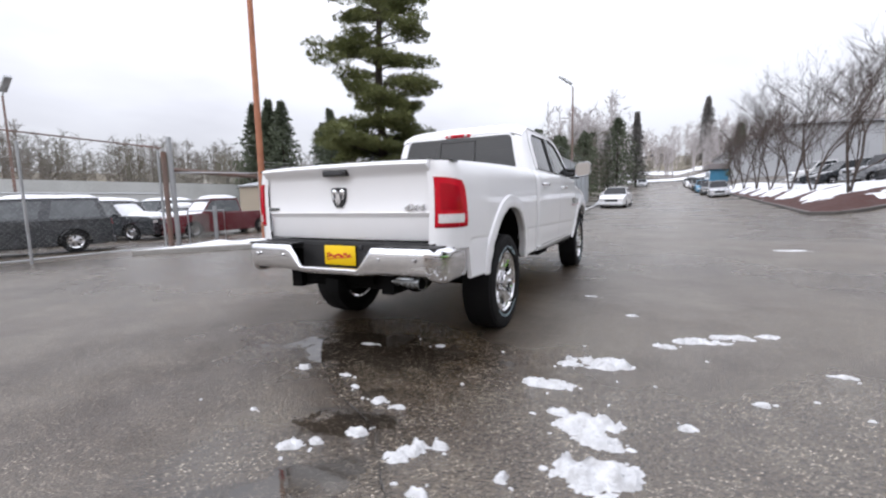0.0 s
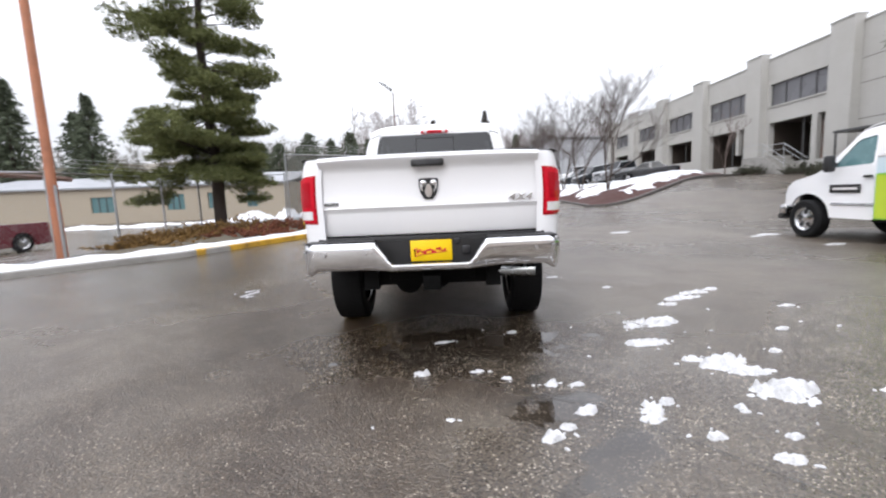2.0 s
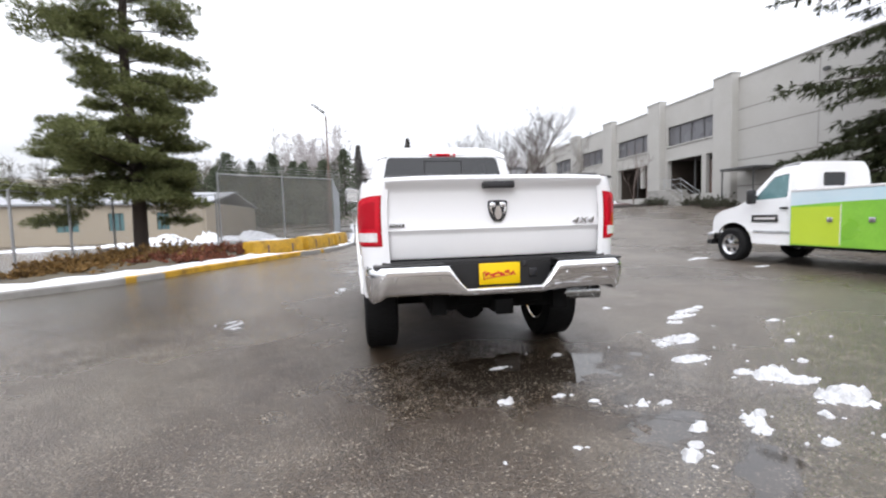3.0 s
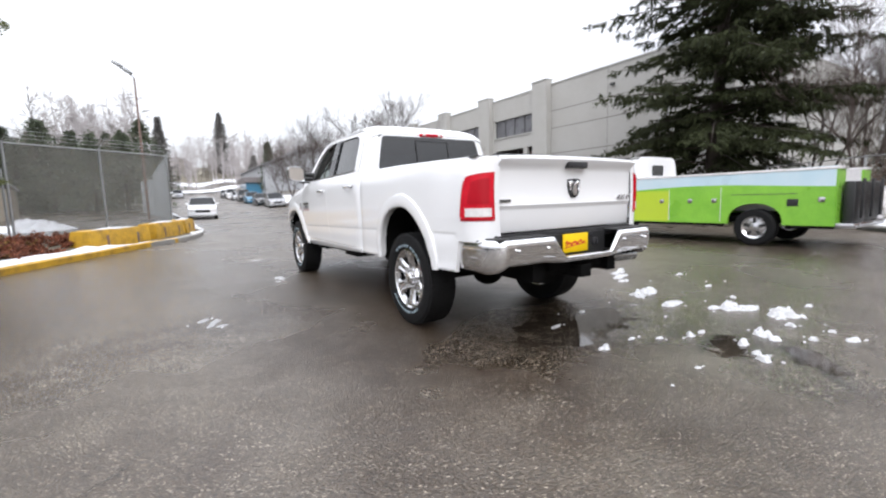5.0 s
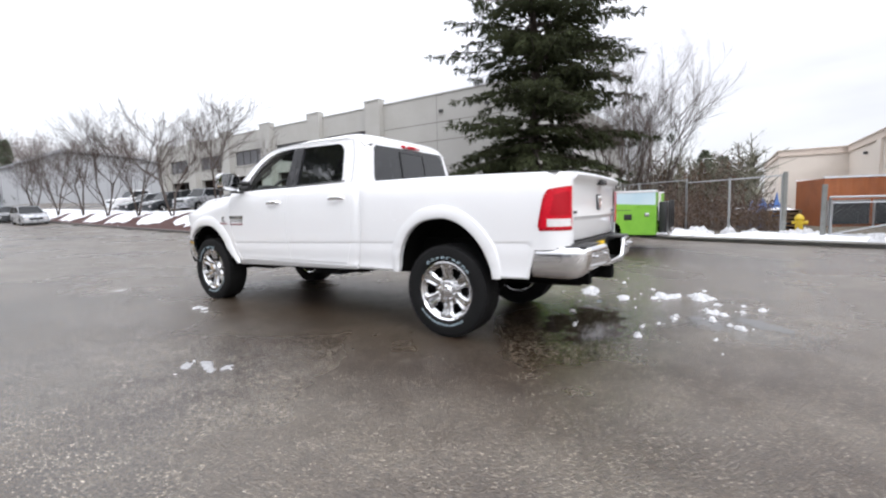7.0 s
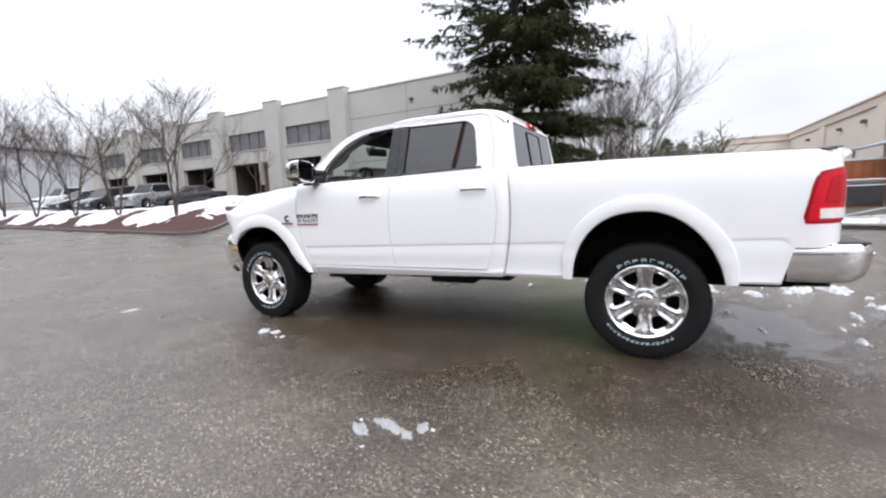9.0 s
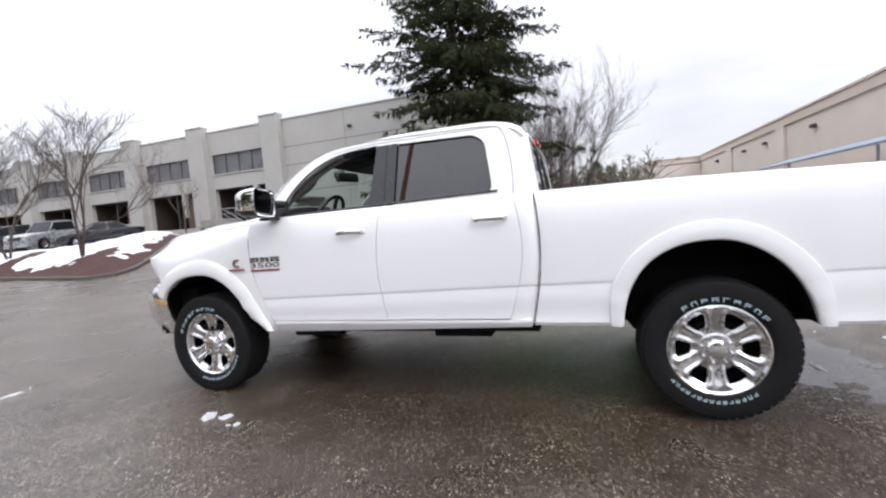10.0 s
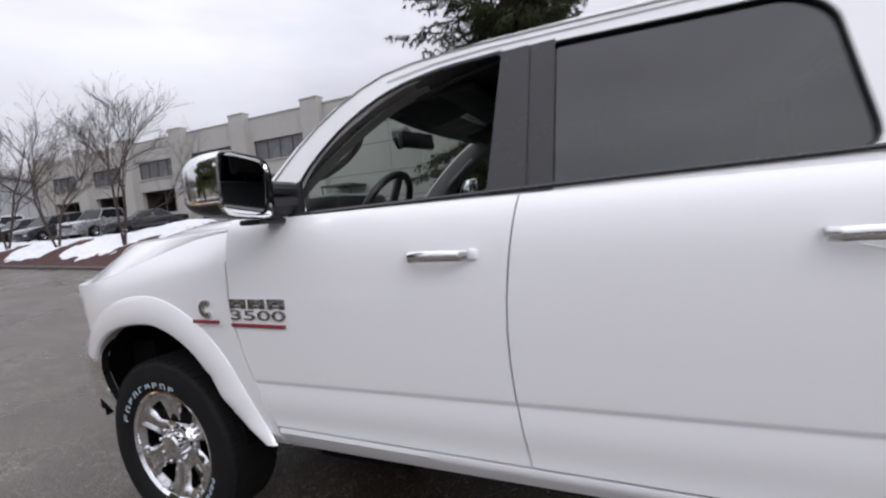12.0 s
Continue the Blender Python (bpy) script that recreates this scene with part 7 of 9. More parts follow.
def bare_tree(name, label, x, y, height, r, seed, spread=0.5, lift=0.25, depth=5, twigs=2, stems=1, material=None, group="", zbase=None, group_lean=0.0):
    rng = random.Random(seed)
    z0 = terrain(x, y) if zbase is None else zbase
    tree = thing(name, label, "tree", group, at=pose(x, y, z0))
    wv, wf, sv, sf = [], [], [], []
    for s in range(stems):
        a = math.tau * s / max(1, stems) + rng.random()
        tilt = 0.0 if stems == 1 else 0.16 + 0.14 * rng.random()
        d = Vector((math.cos(a) * tilt, math.sin(a) * tilt, 1)).normalized()
        branching(wv, wf, Vector((0, 0, -0.15)), d, height * 0.34, r if stems == 1 else r * 0.5, depth, rng, spread, lift, twigs, (sv, sf))
    soup("trunk", sv, sf, material or M_TWIG, tree)
    tagged(soup("branchwork", wv, wf, material or M_TWIG, tree), kind="stuff")
    return tree


# young trees on the island
for i, (x, y, h, sd) in enumerate(((10.15, 23.3, 9.0, 41), (10.2, 28.9, 8.0, 12), (10.2, 34.0, 8.0, 13), (10.0, 38.9, 8.0, 14), (9.9, 43.6, 8.0, 15), (9.7, 49, 7.6, 16), (9.6, 55, 7.6, 17))):
    bare_tree("bare_tree", "leafless young street tree on the mulch island", x, y, h, 0.135, sd, 0.46, 0.20, 6, 2, stems=2, material=M_TWIG_DARK, group="trees on the island", zbase=terrain(x, y) + 0.36)
bare_tree("bare_tree", "slender leafless tree before the warehouse", 21.5, 29.8, 6.0, 0.06, 55, 0.40, 0.35, 4, 2)
# multi-stemmed bare trees beside the spruce
for x, y, h, sd in ((19.4, 3.3, 8.6, 21), (20.6, 2.0, 8.8, 22), (22.2, 1.3, 7.6, 23)):
    bare_tree("bare_tree", "leafless many-stemmed tree beside the spruce", x, y, h, 0.11, sd, 0.40, 0.16, 6, 2, stems=3, material=M_TWIG_DARK if sd != 22 else M_TWIG, group="bare trees beside the spruce")


def shrub(name, label, x, y, rx, ry, h, seed, material, count, blade, width, z=0.0, upright=0.2, wood=40):
    """A loose shrub: thin stems with small leaves round them."""
    rng = random.Random(seed)
    sh = thing(name, label, "shrub", at=pose(x, y, terrain(x, y) + z))
    wv, wf, nv, nf = [], [], [], []
    for _ in range(wood):
        a, q = rng.random() * math.tau, rng.random() ** 0.5
        p = Vector((rx * q * math.cos(a), ry * q * math.sin(a), -0.05))
        top = h * (1 - 0.55 * q * q) * rng.uniform(0.6, 1.15) * (0.8 + 0.4 * noise.noise((p.x + seed, p.y, 0)))
        e = p + Vector((rng.gauss(0, 0.25) + 0.2 * math.cos(a), rng.gauss(0, 0.25) + 0.2 * math.sin(a), top))
        prism(wv, wf, p, e, 0.014, 0.004, 3)
        for _ in range(count // wood):
            o = p.lerp(e, rng.uniform(0.25, 1.0))
            tuft(nv, nf, o, Vector((rng.gauss(0, 0.6), rng.gauss(0, 0.6), upright + rng.random())).normalized(), rng, 2, blade, width, 0.5)
    tagged(soup("stemwork", wv, wf, M_TWIG, sh), kind="stuff")
    tagged(soup("foliage", nv, nf, material, sh), kind="stuff")
    return sh


for i, (x, y, rx, ry, h) in enumerate(((-8.2, 9.3, 1.4, 1.2, 0.62), (-7.1, 10.1, 1.4, 1.2, 0.72), (-6.1, 10.9, 1.3, 1.1, 0.58), (-8.2, 11.4, 1.6, 1.2, 0.55), (-5.4, 11.9, 1.1, 1.0, 0.45), (-8.4, 8.1, 1.0, 0.8, 0.45), (-6.3, 9.4, 1.0, 0.8, 0.45), (-5.0, 12.8, 0.9, 0.8, 0.35))):
    shrub("bed_shrub", "low brown winter shrub under the pine", x, y, rx, ry, h, 60 + i, (M_HEDGE_GOLD, M_HEDGE_GOLD, M_HEDGE_RED, M_HEDGE, M_HEDGE_RED, M_HEDGE_GOLD, M_HEDGE_RED, M_HEDGE_RED)[i], 5600, 0.095, 0.017, 0.15, wood=160)
for i, (x, y, rx, ry, h) in enumerate(((15.2, 0.2, 1.6, 1.2, 2.0), (16.6, -1.2, 1.8, 1.4, 2.3), (17.5, -2.6, 1.8, 1.3, 2.2), (15.6, -2.6, 1.5, 1.2, 1.6), (18.6, 0.3, 2.0, 1.6, 2.6))):
    shrub("bramble", "tangled brown bramble behind the fence", x, y, rx, ry, h, 80 + i, M_HEDGE, 1500, 0.10, 0.02, 0.1, wood=150)
for i, (x, y, r, h) in enumerate(((21.6, 20.6, 0.9, 1.1), (22.3, 23.4, 0.8, 1.0), (22.0, 17.5, 1.0, 1.2), (21.8, 27.4, 0.7, 0.9))):
    shrub("clipped_shrub", "dark evergreen shrub at the warehouse foot", x, y, r, r, h, 95 + i, M_SHRUB, 1800, 0.10, 0.03, 0.0, wood=90)
for i, (x, y, h) in enumerate(((30.0, 0.0, 5.0), (33.0, -1.5, 5.6), (36.0, -2.2, 4.8), (27.5, 1.4, 4.5))):
    shrub("thicket", "brown leafless thicket behind the yard fence", x, y, 2.6, 2.0, h, 110 + i, M_HEDGE, 2600, 0.22, 0.04, 0.0, wood=220)


# distant woods: firs told apart, and masses of bare wood
def fir(x, y, h, r, seed):
    rng = random.Random(seed)
    tree = thing("fir_tree", "dark fir in the distance", "tree", "far firs", at=pose(x, y, terrain(x, y)))
    wv, wf, nv, nf = [], [], [], []
    prism(wv, wf, Vector((0, 0, -1)), Vector((0, 0, h)), 0.022 * h, 0.02, 6)
    n = int(h * 17)
    r *= 1.6 if y < 100 else 1.22
    for b in range(n):
        t = (b + rng.random()) / n
        z = h * (0.08 + 0.92 * t)
        a = b * 2.399 + rng.gauss(0, 0.4)
        L = r * (1 - t) ** 0.85 * rng.uniform(0.45, 1.15) * (1 + 0.55 * noise.noise((math.cos(a) + seed, math.sin(a), z * 0.45))) + 0.12
        for k in range(5):
            f = (k + 0.6 + 0.4 * rng.random()) / 5
            p = Vector((math.cos(a) * L * f, math.sin(a) * L * f, z - 0.30 * L * f + 0.16 * L * f * f + rng.gauss(0, 0.08)))
            tuft(nv, nf, p, Vector((math.cos(a), math.sin(a), -0.30)), rng, 5, 0.28 + 0.022 * h, 0.035 + 0.0035 * h, 0.62, 0.22)
    soup("trunk", wv, wf, M_BARK, tree)
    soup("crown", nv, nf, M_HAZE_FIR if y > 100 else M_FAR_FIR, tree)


for i, (x, y, h, r) in enumerate(((-60.9, 50, 17.5, 3.2), (-57.8, 50.5, 18, 3.2), (-54.3, 50, 17.2, 3.2), (-45, 51, 15, 2.8), (-63, 54, 15.5, 3), (-51, 56, 14, 3),
                                  (-14, 60, 10.0, 3.6), (-17, 61, 9.2, 3.4), (-20, 60, 10.2, 3.8), (-11.5, 62, 9.0, 3.2), (-24.5, 60, 9.0, 3.8), (-8.5, 50, 7.6, 2.8), (-6.2, 52, 8.0, 2.8), (-28, 62, 9.2, 3.6), (-22.4, 63, 8.6, 3.6), (-15.6, 58, 7.4, 3.0), (-12.8, 57, 7.0, 3.0), (-18.6, 57, 7.6, 3.2), (-10.0, 56, 6.8, 2.8), (-31, 60, 8.6, 3.6), (-34.5, 61, 9.4, 3.6),
                                  (-6.0, 95, 14.5, 4.6), (-3.1, 110, 17.0, 2.4), (-11, 95, 12.0, 3.0), (-8.6, 101, 12.5, 3.0),
                                  (19.4, 214, 28, 5.4), (-16, 150, 14, 3), (24, 165, 12, 2.6), (31, 168, 13, 3.2), (-30, 140, 16, 3), (13.6, 82, 9.0, 1.4), (16.0, 112, 8, 2.5), (40, -1.9, 5.2, 1.6), (38.4, -0.6, 5.6, 1.6))):
    fir(x, y, h, r, 300 + i)


def wood_mass(name, label, spots, seed, material, hmin, hmax, splay=0.12, blades=26):
    """Many leafless trees told apart only as upright wisps."""
    rng = random.Random(seed)
    wv, wf = [], []
    for x, y in spots:
        h = rng.uniform(hmin, hmax)
        b = Vector((x, y, terrain(x, y) - 0.5))
        top = b + Vector((rng.gauss(0, 0.05 * h), rng.gauss(0, 0.05 * h), h))
        prism(wv, wf, b, top, 0.012 * h, 0.02, 3)
        for _ in range(blades):
            t = rng.uniform(0.25, 0.95)
            p = b.lerp(top, t)
            L = h * (1.1 - t) * rng.uniform(0.25, 0.5)
            e = p + Vector((rng.gauss(0, splay * 3) * L, rng.gauss(0, splay * 3) * L, L * rng.uniform(0.35, 0.9)))
            prism(wv, wf, p, e, 0.03 + 0.002 * h, 0.012, 3)
            tuft(wv, wf, p.lerp(e, rng.uniform(0.4, 1.0)), (e - p).normalized(), rng, 3, 0.10 * h, 0.0035 * h, 0.45)
    return tagged(soup(name, wv, wf, material), label, "woods", kind="stuff")


rng = random.Random(77)
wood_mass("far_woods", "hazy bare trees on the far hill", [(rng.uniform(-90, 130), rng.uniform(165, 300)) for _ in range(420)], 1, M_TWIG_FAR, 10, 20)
wood_mass("far_woods", "brown bare woods behind the storage yard", [(rng.uniform(-125, -64), rng.uniform(-60, 110)) for _ in range(800)], 2, M_FAR_WOOD, 3.2, 12.5, 0.2, 30)
wood_mass("far_woods", "brown bare woods behind the low building", [(rng.uniform(-64, -8), rng.uniform(62, 110)) for _ in range(560)], 3, M_FAR_WOOD, 3.8, 11.5, 0.2, 30)
wood_mass("far_woods", "brown scrub above the snow field", [(rng.uniform(-60, 70), rng.uniform(196, 222)) for _ in range(260)], 9, M_FAR_WOOD, 4, 8, 0.2, 34)
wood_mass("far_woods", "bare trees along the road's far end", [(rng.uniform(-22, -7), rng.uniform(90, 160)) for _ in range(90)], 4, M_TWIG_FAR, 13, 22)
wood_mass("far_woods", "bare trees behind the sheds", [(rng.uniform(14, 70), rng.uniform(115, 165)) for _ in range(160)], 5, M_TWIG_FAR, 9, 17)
wood_mass("far_woods", "bare thicket behind the yard", [(rng.uniform(26, 44), rng.uniform(-4, 4)) for _ in range(60)], 6, M_FAR_WOOD, 3.5, 6.0, 0.2, 34)

# ---- parked vehicles ----
def simple_wheel(parent, x, y, r, w, cover):
    bm = bmesh.new()
    prof = ((-w / 2, r * 0.62), (-w / 2, r * 0.9), (-w * 0.36, r), (w * 0.36, r), (w / 2, r * 0.9), (w / 2, r * 0.66), (w * 0.40, r * 0.62))
    lathe(bm, prof, 28)
    bmesh.ops.translate(bm, verts=bm.verts[:], vec=(x, y, r))
    t = part("wheel", bm, M_RUBBER, parent)
    s = 1 if x > 0 else -1
    bm = bmesh.new()
    lathe(bm, ((w * 0.40, r * 0.64), (w * 0.44, r * 0.60), (w * 0.30, r * 0.50), (w * 0.34, r * 0.2), (w * 0.40, r * 0.12), (w * 0.40, 0.002)), 24)
    if s < 0:
        bmesh.ops.transform(bm, matrix=Matrix.Rotation(math.pi, 4, "Z"), verts=bm.verts[:])
    bmesh.ops.translate(bm, verts=bm.verts[:], vec=(x, y, r))
    rim = part("wheel_rim", bm, cover, t)
    for i in range(5):
        a = math.tau * i / 5
        bm = bmesh.new()
        box(bm, -0.004, 0.004, -r * 0.07, r * 0.07, r * 0.24, r * 0.50, bevel=0.0, m=Matrix.Translation((x + s * w * 0.36, y, r)) @ Matrix.Rotation(a, 4, "X"))
        part("rim_slot", bm, M_BLACKPL, rim)


def car(name, label, category, m, length, width, profile, house, axles, wheel_r, paint, snow=False, cover=None, cab_only=False, group=""):
    """A parked car. profile: the body's upper outline (y from tail to nose, z); house: window band as (y0, y1, y2, y3, top): bottom rear, top rear, top front, bottom front."""
    cover = cover or M_BRIGHT
    v = thing(name, label, category, group, at=m)
    low = wheel_r * 0.62
    top = [(y, z) for y, z in profile]
    y0, y1 = top[0][0], top[-1][0]
    # lower edge with wheel openings, from nose to tail
    under = []
    for ax in sorted(axles, reverse=True):
        R = wheel_r * 1.18
        under.append((ax + R, low))
        for k in range(1, 10):
            a = math.pi * k / 10
            under.append((ax + R * math.cos(a), low + (R * 1.0 + wheel_r - low) * math.sin(a) ** 0.8 * 0.92))
        under.append((ax - R, low))
    outline = top + [(y1, low + 0.05)] + under + [(y0, low + 0.05)]
    bm = outline_fill([outline], lambda u, w: (-width / 2, u, w), width, (1, 0, 0))
    for vt in bm.verts:
        t = clamp((vt.co.z - 0.55 * profile[0][1]) / (0.5 * profile[0][1]), 0, 1)
        end = max(0, abs(vt.co.y - (y0 + y1) / 2) - length * 0.36) / (length * 0.14)
        vt.co.x *= 1 - 0.05 * t - 0.09 * end ** 2
    edges = [e for e in bm.edges if len(e.link_faces) == 2 and e.calc_face_angle(0) > 0.9 and abs(e.verts[0].co.x - e.verts[1].co.x) < 0.1]
    bmesh.ops.bevel(bm, geom=edges, offset=0.045, segments=3, affect="EDGES", profile=0.5, clamp_overlap=True)
    body = part("body", bm, paint, v)
    # window band and roof
    hy0, hy1, hy2, hy3, hz = house
    belt0 = min(z for y, z in profile if hy0 - 0.3 <= y <= hy3 + 0.3) - 0.05
    def band(y, z, s, inset):
        t = (z - belt0) / (hz - belt0)
        return (s * (width / 2 * (0.94 - 0.17 * t) - inset), y, z)
    for s in (-1, 1):
        ring = [(hy0, belt0), (hy3, belt0), (hy2, hz), (hy1, hz)]
        bm = outline_fill([rounded(ring, 0.08, 3)], lambda u, w, s=s: band(u, w, s, 0.0), 0.03, (-s, 0, 0))
        side = part("window_frame", bm, paint, v)
        n = 1 if cab_only else 2
        for i in range(n):
            a0, a1 = i / n + 0.05, (i + 1) / n - 0.04
            lo0, lo1 = hy0 + (hy3 - hy0) * a0, hy0 + (hy3 - hy0) * a1
            up0, up1 = hy1 + (hy2 - hy1) * a0, hy1 + (hy2 - hy1) * a1
            zz0, zz1 = belt0 + 0.07, hz - 0.07
            f0, f1 = 0.07 / (hz - belt0), 1 - 0.07 / (hz - belt0)
            quad = [(lo0 + (up0 - lo0) * f0, zz0), (lo1 + (up1 - lo1) * f0, zz0), (lo1 + (up1 - lo1) * f1, zz1), (lo0 + (up0 - lo0) * f1, zz1)]
            part("side_window", outline_fill([rounded(quad, 0.05, 3)], lambda u, w, s=s: band(u, w, s, -0.006), 0.01, (-s, 0, 0)), M_PALEPANE if snow else M_CARGLASS, v)
    for nm, a, b in (("windscreen", hy3, hy2), ("rear_window", hy0, hy1)):
        bm = bmesh.new()
        grid(bm, [[(u * (width / 2 * (0.93 - 0.17 * t)), a + (b - a) * t, belt0 + (hz - belt0) * t - 0.01) for u in (-1, -0.5, 0, 0.5, 1)] for t in (0, 0.5, 0.97)])
        part(nm, thicken(bm, 0.01), M_CARGLASS, v)
        if snow and nm == "windscreen":
            bm = bmesh.new()
            grid(bm, [[(u * (width / 2 * (0.86 - 0.17 * t)), a + (b - a) * t + 0.05 * (1 - u ** 4) * math.sin(math.pi * t) ** 0.5, belt0 + (hz - belt0) * t + 0.05 * (1 - u ** 4) * math.sin(math.pi * t) ** 0.5 - 0.005) for u in [k / 6 for k in range(-6, 7)]] for t in [0.0, 0.1, 0.25, 0.4, 0.55, 0.68, 0.76]])
            part("windscreen_snow", thicken(bm, 0.02), M_SNOW, v, "snow on the windscreen")
    bm = bmesh.new()
    grid(bm, [[(u * width / 2 * 0.785, hy1 - 0.03 + (hy2 - hy1 + 0.06) * t, hz - 0.01 + 0.05 * (1 - u * u) * (1 - (2 * t - 1) ** 4 * 0.7)) for u in [k / 4 for k in range(-4, 5)]] for t in [k / 6 for k in range(7)]])
    part("roof", thicken(bm, 0.03), paint, v)
    if snow:
        for nm, ya, yb, zf, wd in (("roof_snow", hy1, hy2, lambda y: hz + 0.03, 0.74), ("bonnet_snow", hy3 + 0.05, y1 - 0.15, lambda y: max(0, [z0 + (z1 - z0) * (y - a) / (b - a) for (a, z0), (b, z1) in zip(profile, profile[1:]) if b > a and a <= y <= b][0]), 0.80)):
            bm = bmesh.new()
            grid(bm, [[(u * width / 2 * wd, y, zf(y) + 0.17 * (1 - u ** 4) * (1 - (2 * t - 1) ** 6) + 0.012 * noise.noise((u * 3, y * 3, length)) - 0.01) for u in [k / 6 for k in range(-6, 7)]] for t, y in [(k / 10, ya + (yb - ya) * k / 10) for k in range(11)]])
            part(nm, bm, M_SNOW, v, "cap of snow")
    for ax in axles:
        for s in (-1, 1):
            simple_wheel(v, s * (width / 2 - 0.13), ax, wheel_r, 0.22, cover)
    nose_z, tail_z = profile[-1][1], profile[0][1]
    for s in (-1, 1):
        part("headlamp", boxes((min(s * width * 0.26, s * width * 0.42), max(s * width * 0.26, s * width * 0.42), y1 - 0.06, y1 + 0.008, nose_z - 0.20, nose_z - 0.07), bevel=0.02), M_CLEAR, v)
        part("tail_lamp", boxes((min(s * width * 0.30, s * width * 0.43), max(s * width * 0.30, s * width * 0.43), y0 - 0.008, y0 + 0.06, tail_z - 0.26, tail_z - 0.08), bevel=0.02), M_RED, v)
        part("door_mirror", boxes((min(s * width * 0.47, s * width * 0.55), max(s * width * 0.47, s * width * 0.55), hy3 - 0.32, hy3 - 0.20, belt0 + 0.02, belt0 + 0.16), bevel=0.03), paint, v)
    part("grille", boxes((-width * 0.24, width * 0.24, y1 - 0.05, y1 + 0.010, nose_z - 0.22, nose_z - 0.06), bevel=0.015), M_BLACKPL, v)
    part("bumper", boxes((-width * 0.44, width * 0.44, y1 - 0.08, y1 + 0.07, low + 0.02, low + 0.24), bevel=0.05), paint, v)
    part("bumper", boxes((-width * 0.44, width * 0.44, y0 - 0.07, y0 + 0.08, low + 0.02, low + 0.24), bevel=0.05), paint, v)
    part("floor_pan", boxes((-width * 0.40, width * 0.40, y0 + 0.2, y1 - 0.2, low, low + 0.12)), M_UNDER, v)
    return v


SEDAN = ((-2.3, 0.92), (-1.9, 0.98), (-1.2, 0.98), (0.8, 0.95), (1.5, 0.88), (2.1, 0.78), (2.3, 0.66))
SEDAN_H = (-1.55, -0.85, 0.25, 1.0, 1.42)
HATCH = ((-2.1, 0.98), (-1.8, 1.02), (0.9, 0.98), (1.5, 0.92), (2.0, 0.82), (2.15, 0.68))
HATCH_H = (-2.0, -1.65, 0.3, 1.1, 1.55)
SUV = ((-2.35, 1.12), (-2.1, 1.14), (1.0, 1.10), (1.2, 1.10), (2.1, 1.04), (2.3, 0.95))
SUV_H = (-2.25, -2.05, 0.40, 0.98, 1.74)
PICK = ((-2.75, 1.08), (-2.6, 1.10), (-0.7, 1.10), (1.2, 1.10), (2.4, 1.03), (2.65, 0.92))
PICK_H = (-0.65, -0.55, 0.75, 1.30, 1.74)
def on_ground(x, y, turn, dz=0.0):
    """The pose of a car on the ground, tilted with its slope."""
    c, s = math.cos(math.radians(turn)), math.sin(math.radians(turn))
    fy = (terrain(x - s * 1.4, y + c * 1.4) - terrain(x + s * 1.4, y - c * 1.4)) / 2.8
    fx = (terrain(x + c * 0.8, y + s * 0.8) - terrain(x - c * 0.8, y - s * 0.8)) / 1.6
    return pose(x, y, terrain(x, y) + dz, 0, 0, turn) @ pose(0, 0, 0, math.degrees(math.atan(fy)), -math.degrees(math.atan(fx)), 0)


car("sedan", "white sedan parked beside the screened fence", "car", on_ground(-0.7, 30.8, 176), 4.6, 1.78, SEDAN, SEDAN_H, (-1.4, 1.35), 0.31, M_WHITE)
car("hatchback", "silver car parked at the road edge", "car", on_ground(7.4, 47.5, 178), 4.3, 1.75, HATCH, HATCH_H, (-1.3, 1.3), 0.31, M_SILVER)
for i, (x, y, p, prof, hs) in enumerate(((7.3, 55, M_DKGREY, SEDAN, SEDAN_H), (7.2, 61.5, M_BLUECAR, HATCH, HATCH_H), (7.1, 68, M_BLACKCAR, SUV, SUV_H), (7.1, 75, M_SILVER, SEDAN, SEDAN_H), (7.0, 82, M_WHITE, SUV, SUV_H), (-1.0, 92, M_SILVER, HATCH, HATCH_H), (7.0, 91, M_DKGREY, SEDAN, SEDAN_H))):
    car("parked_car", ("dark grey sedan", "blue hatchback", "black sport utility car", "silver sedan", "white sport utility car", "silver hatchback", "dark grey sedan")[i] + " parked far along the road", "car", on_ground(x, y, 178), 4.5, 1.8, prof, hs, (-1.35, 1.35), 0.32, p, group="cars along the road")
car("black_sedan", "black sedan parked above the mulch island", "car", on_ground(15.9, 30.6, 66, -0.06), 4.7, 1.8, SEDAN, SEDAN_H, (-1.4, 1.35), 0.32, M_BLACKCAR)
car("silver_pickup", "silver pickup parked in the raised car park", "pickup truck", on_ground(15.8, 34.6, 101, -0.06), 5.4, 1.9, PICK, PICK_H, (-1.65, 1.7), 0.36, M_SILVER, cab_only=True)
car("grey_car", "dark grey car parked in the raised car park", "car", on_ground(14.6, 38.6, 99), 4.5, 1.8, HATCH, HATCH_H, (-1.3, 1.3), 0.31, M_DKGREY)
car("dark_sedan", "dark sedan parked in the raised car park", "car", on_ground(14.6, 42.6, 98), 4.5, 1.8, SEDAN, SEDAN_H, (-1.35, 1.35), 0.31, M_DKGREY)
car("white_pickup", "white pickup parked in the raised car park", "pickup truck", on_ground(15.4, 46.4, 95), 5.4, 1.9, PICK, PICK_H, (-1.65, 1.7), 0.36, M_WHITE, cab_only=True)
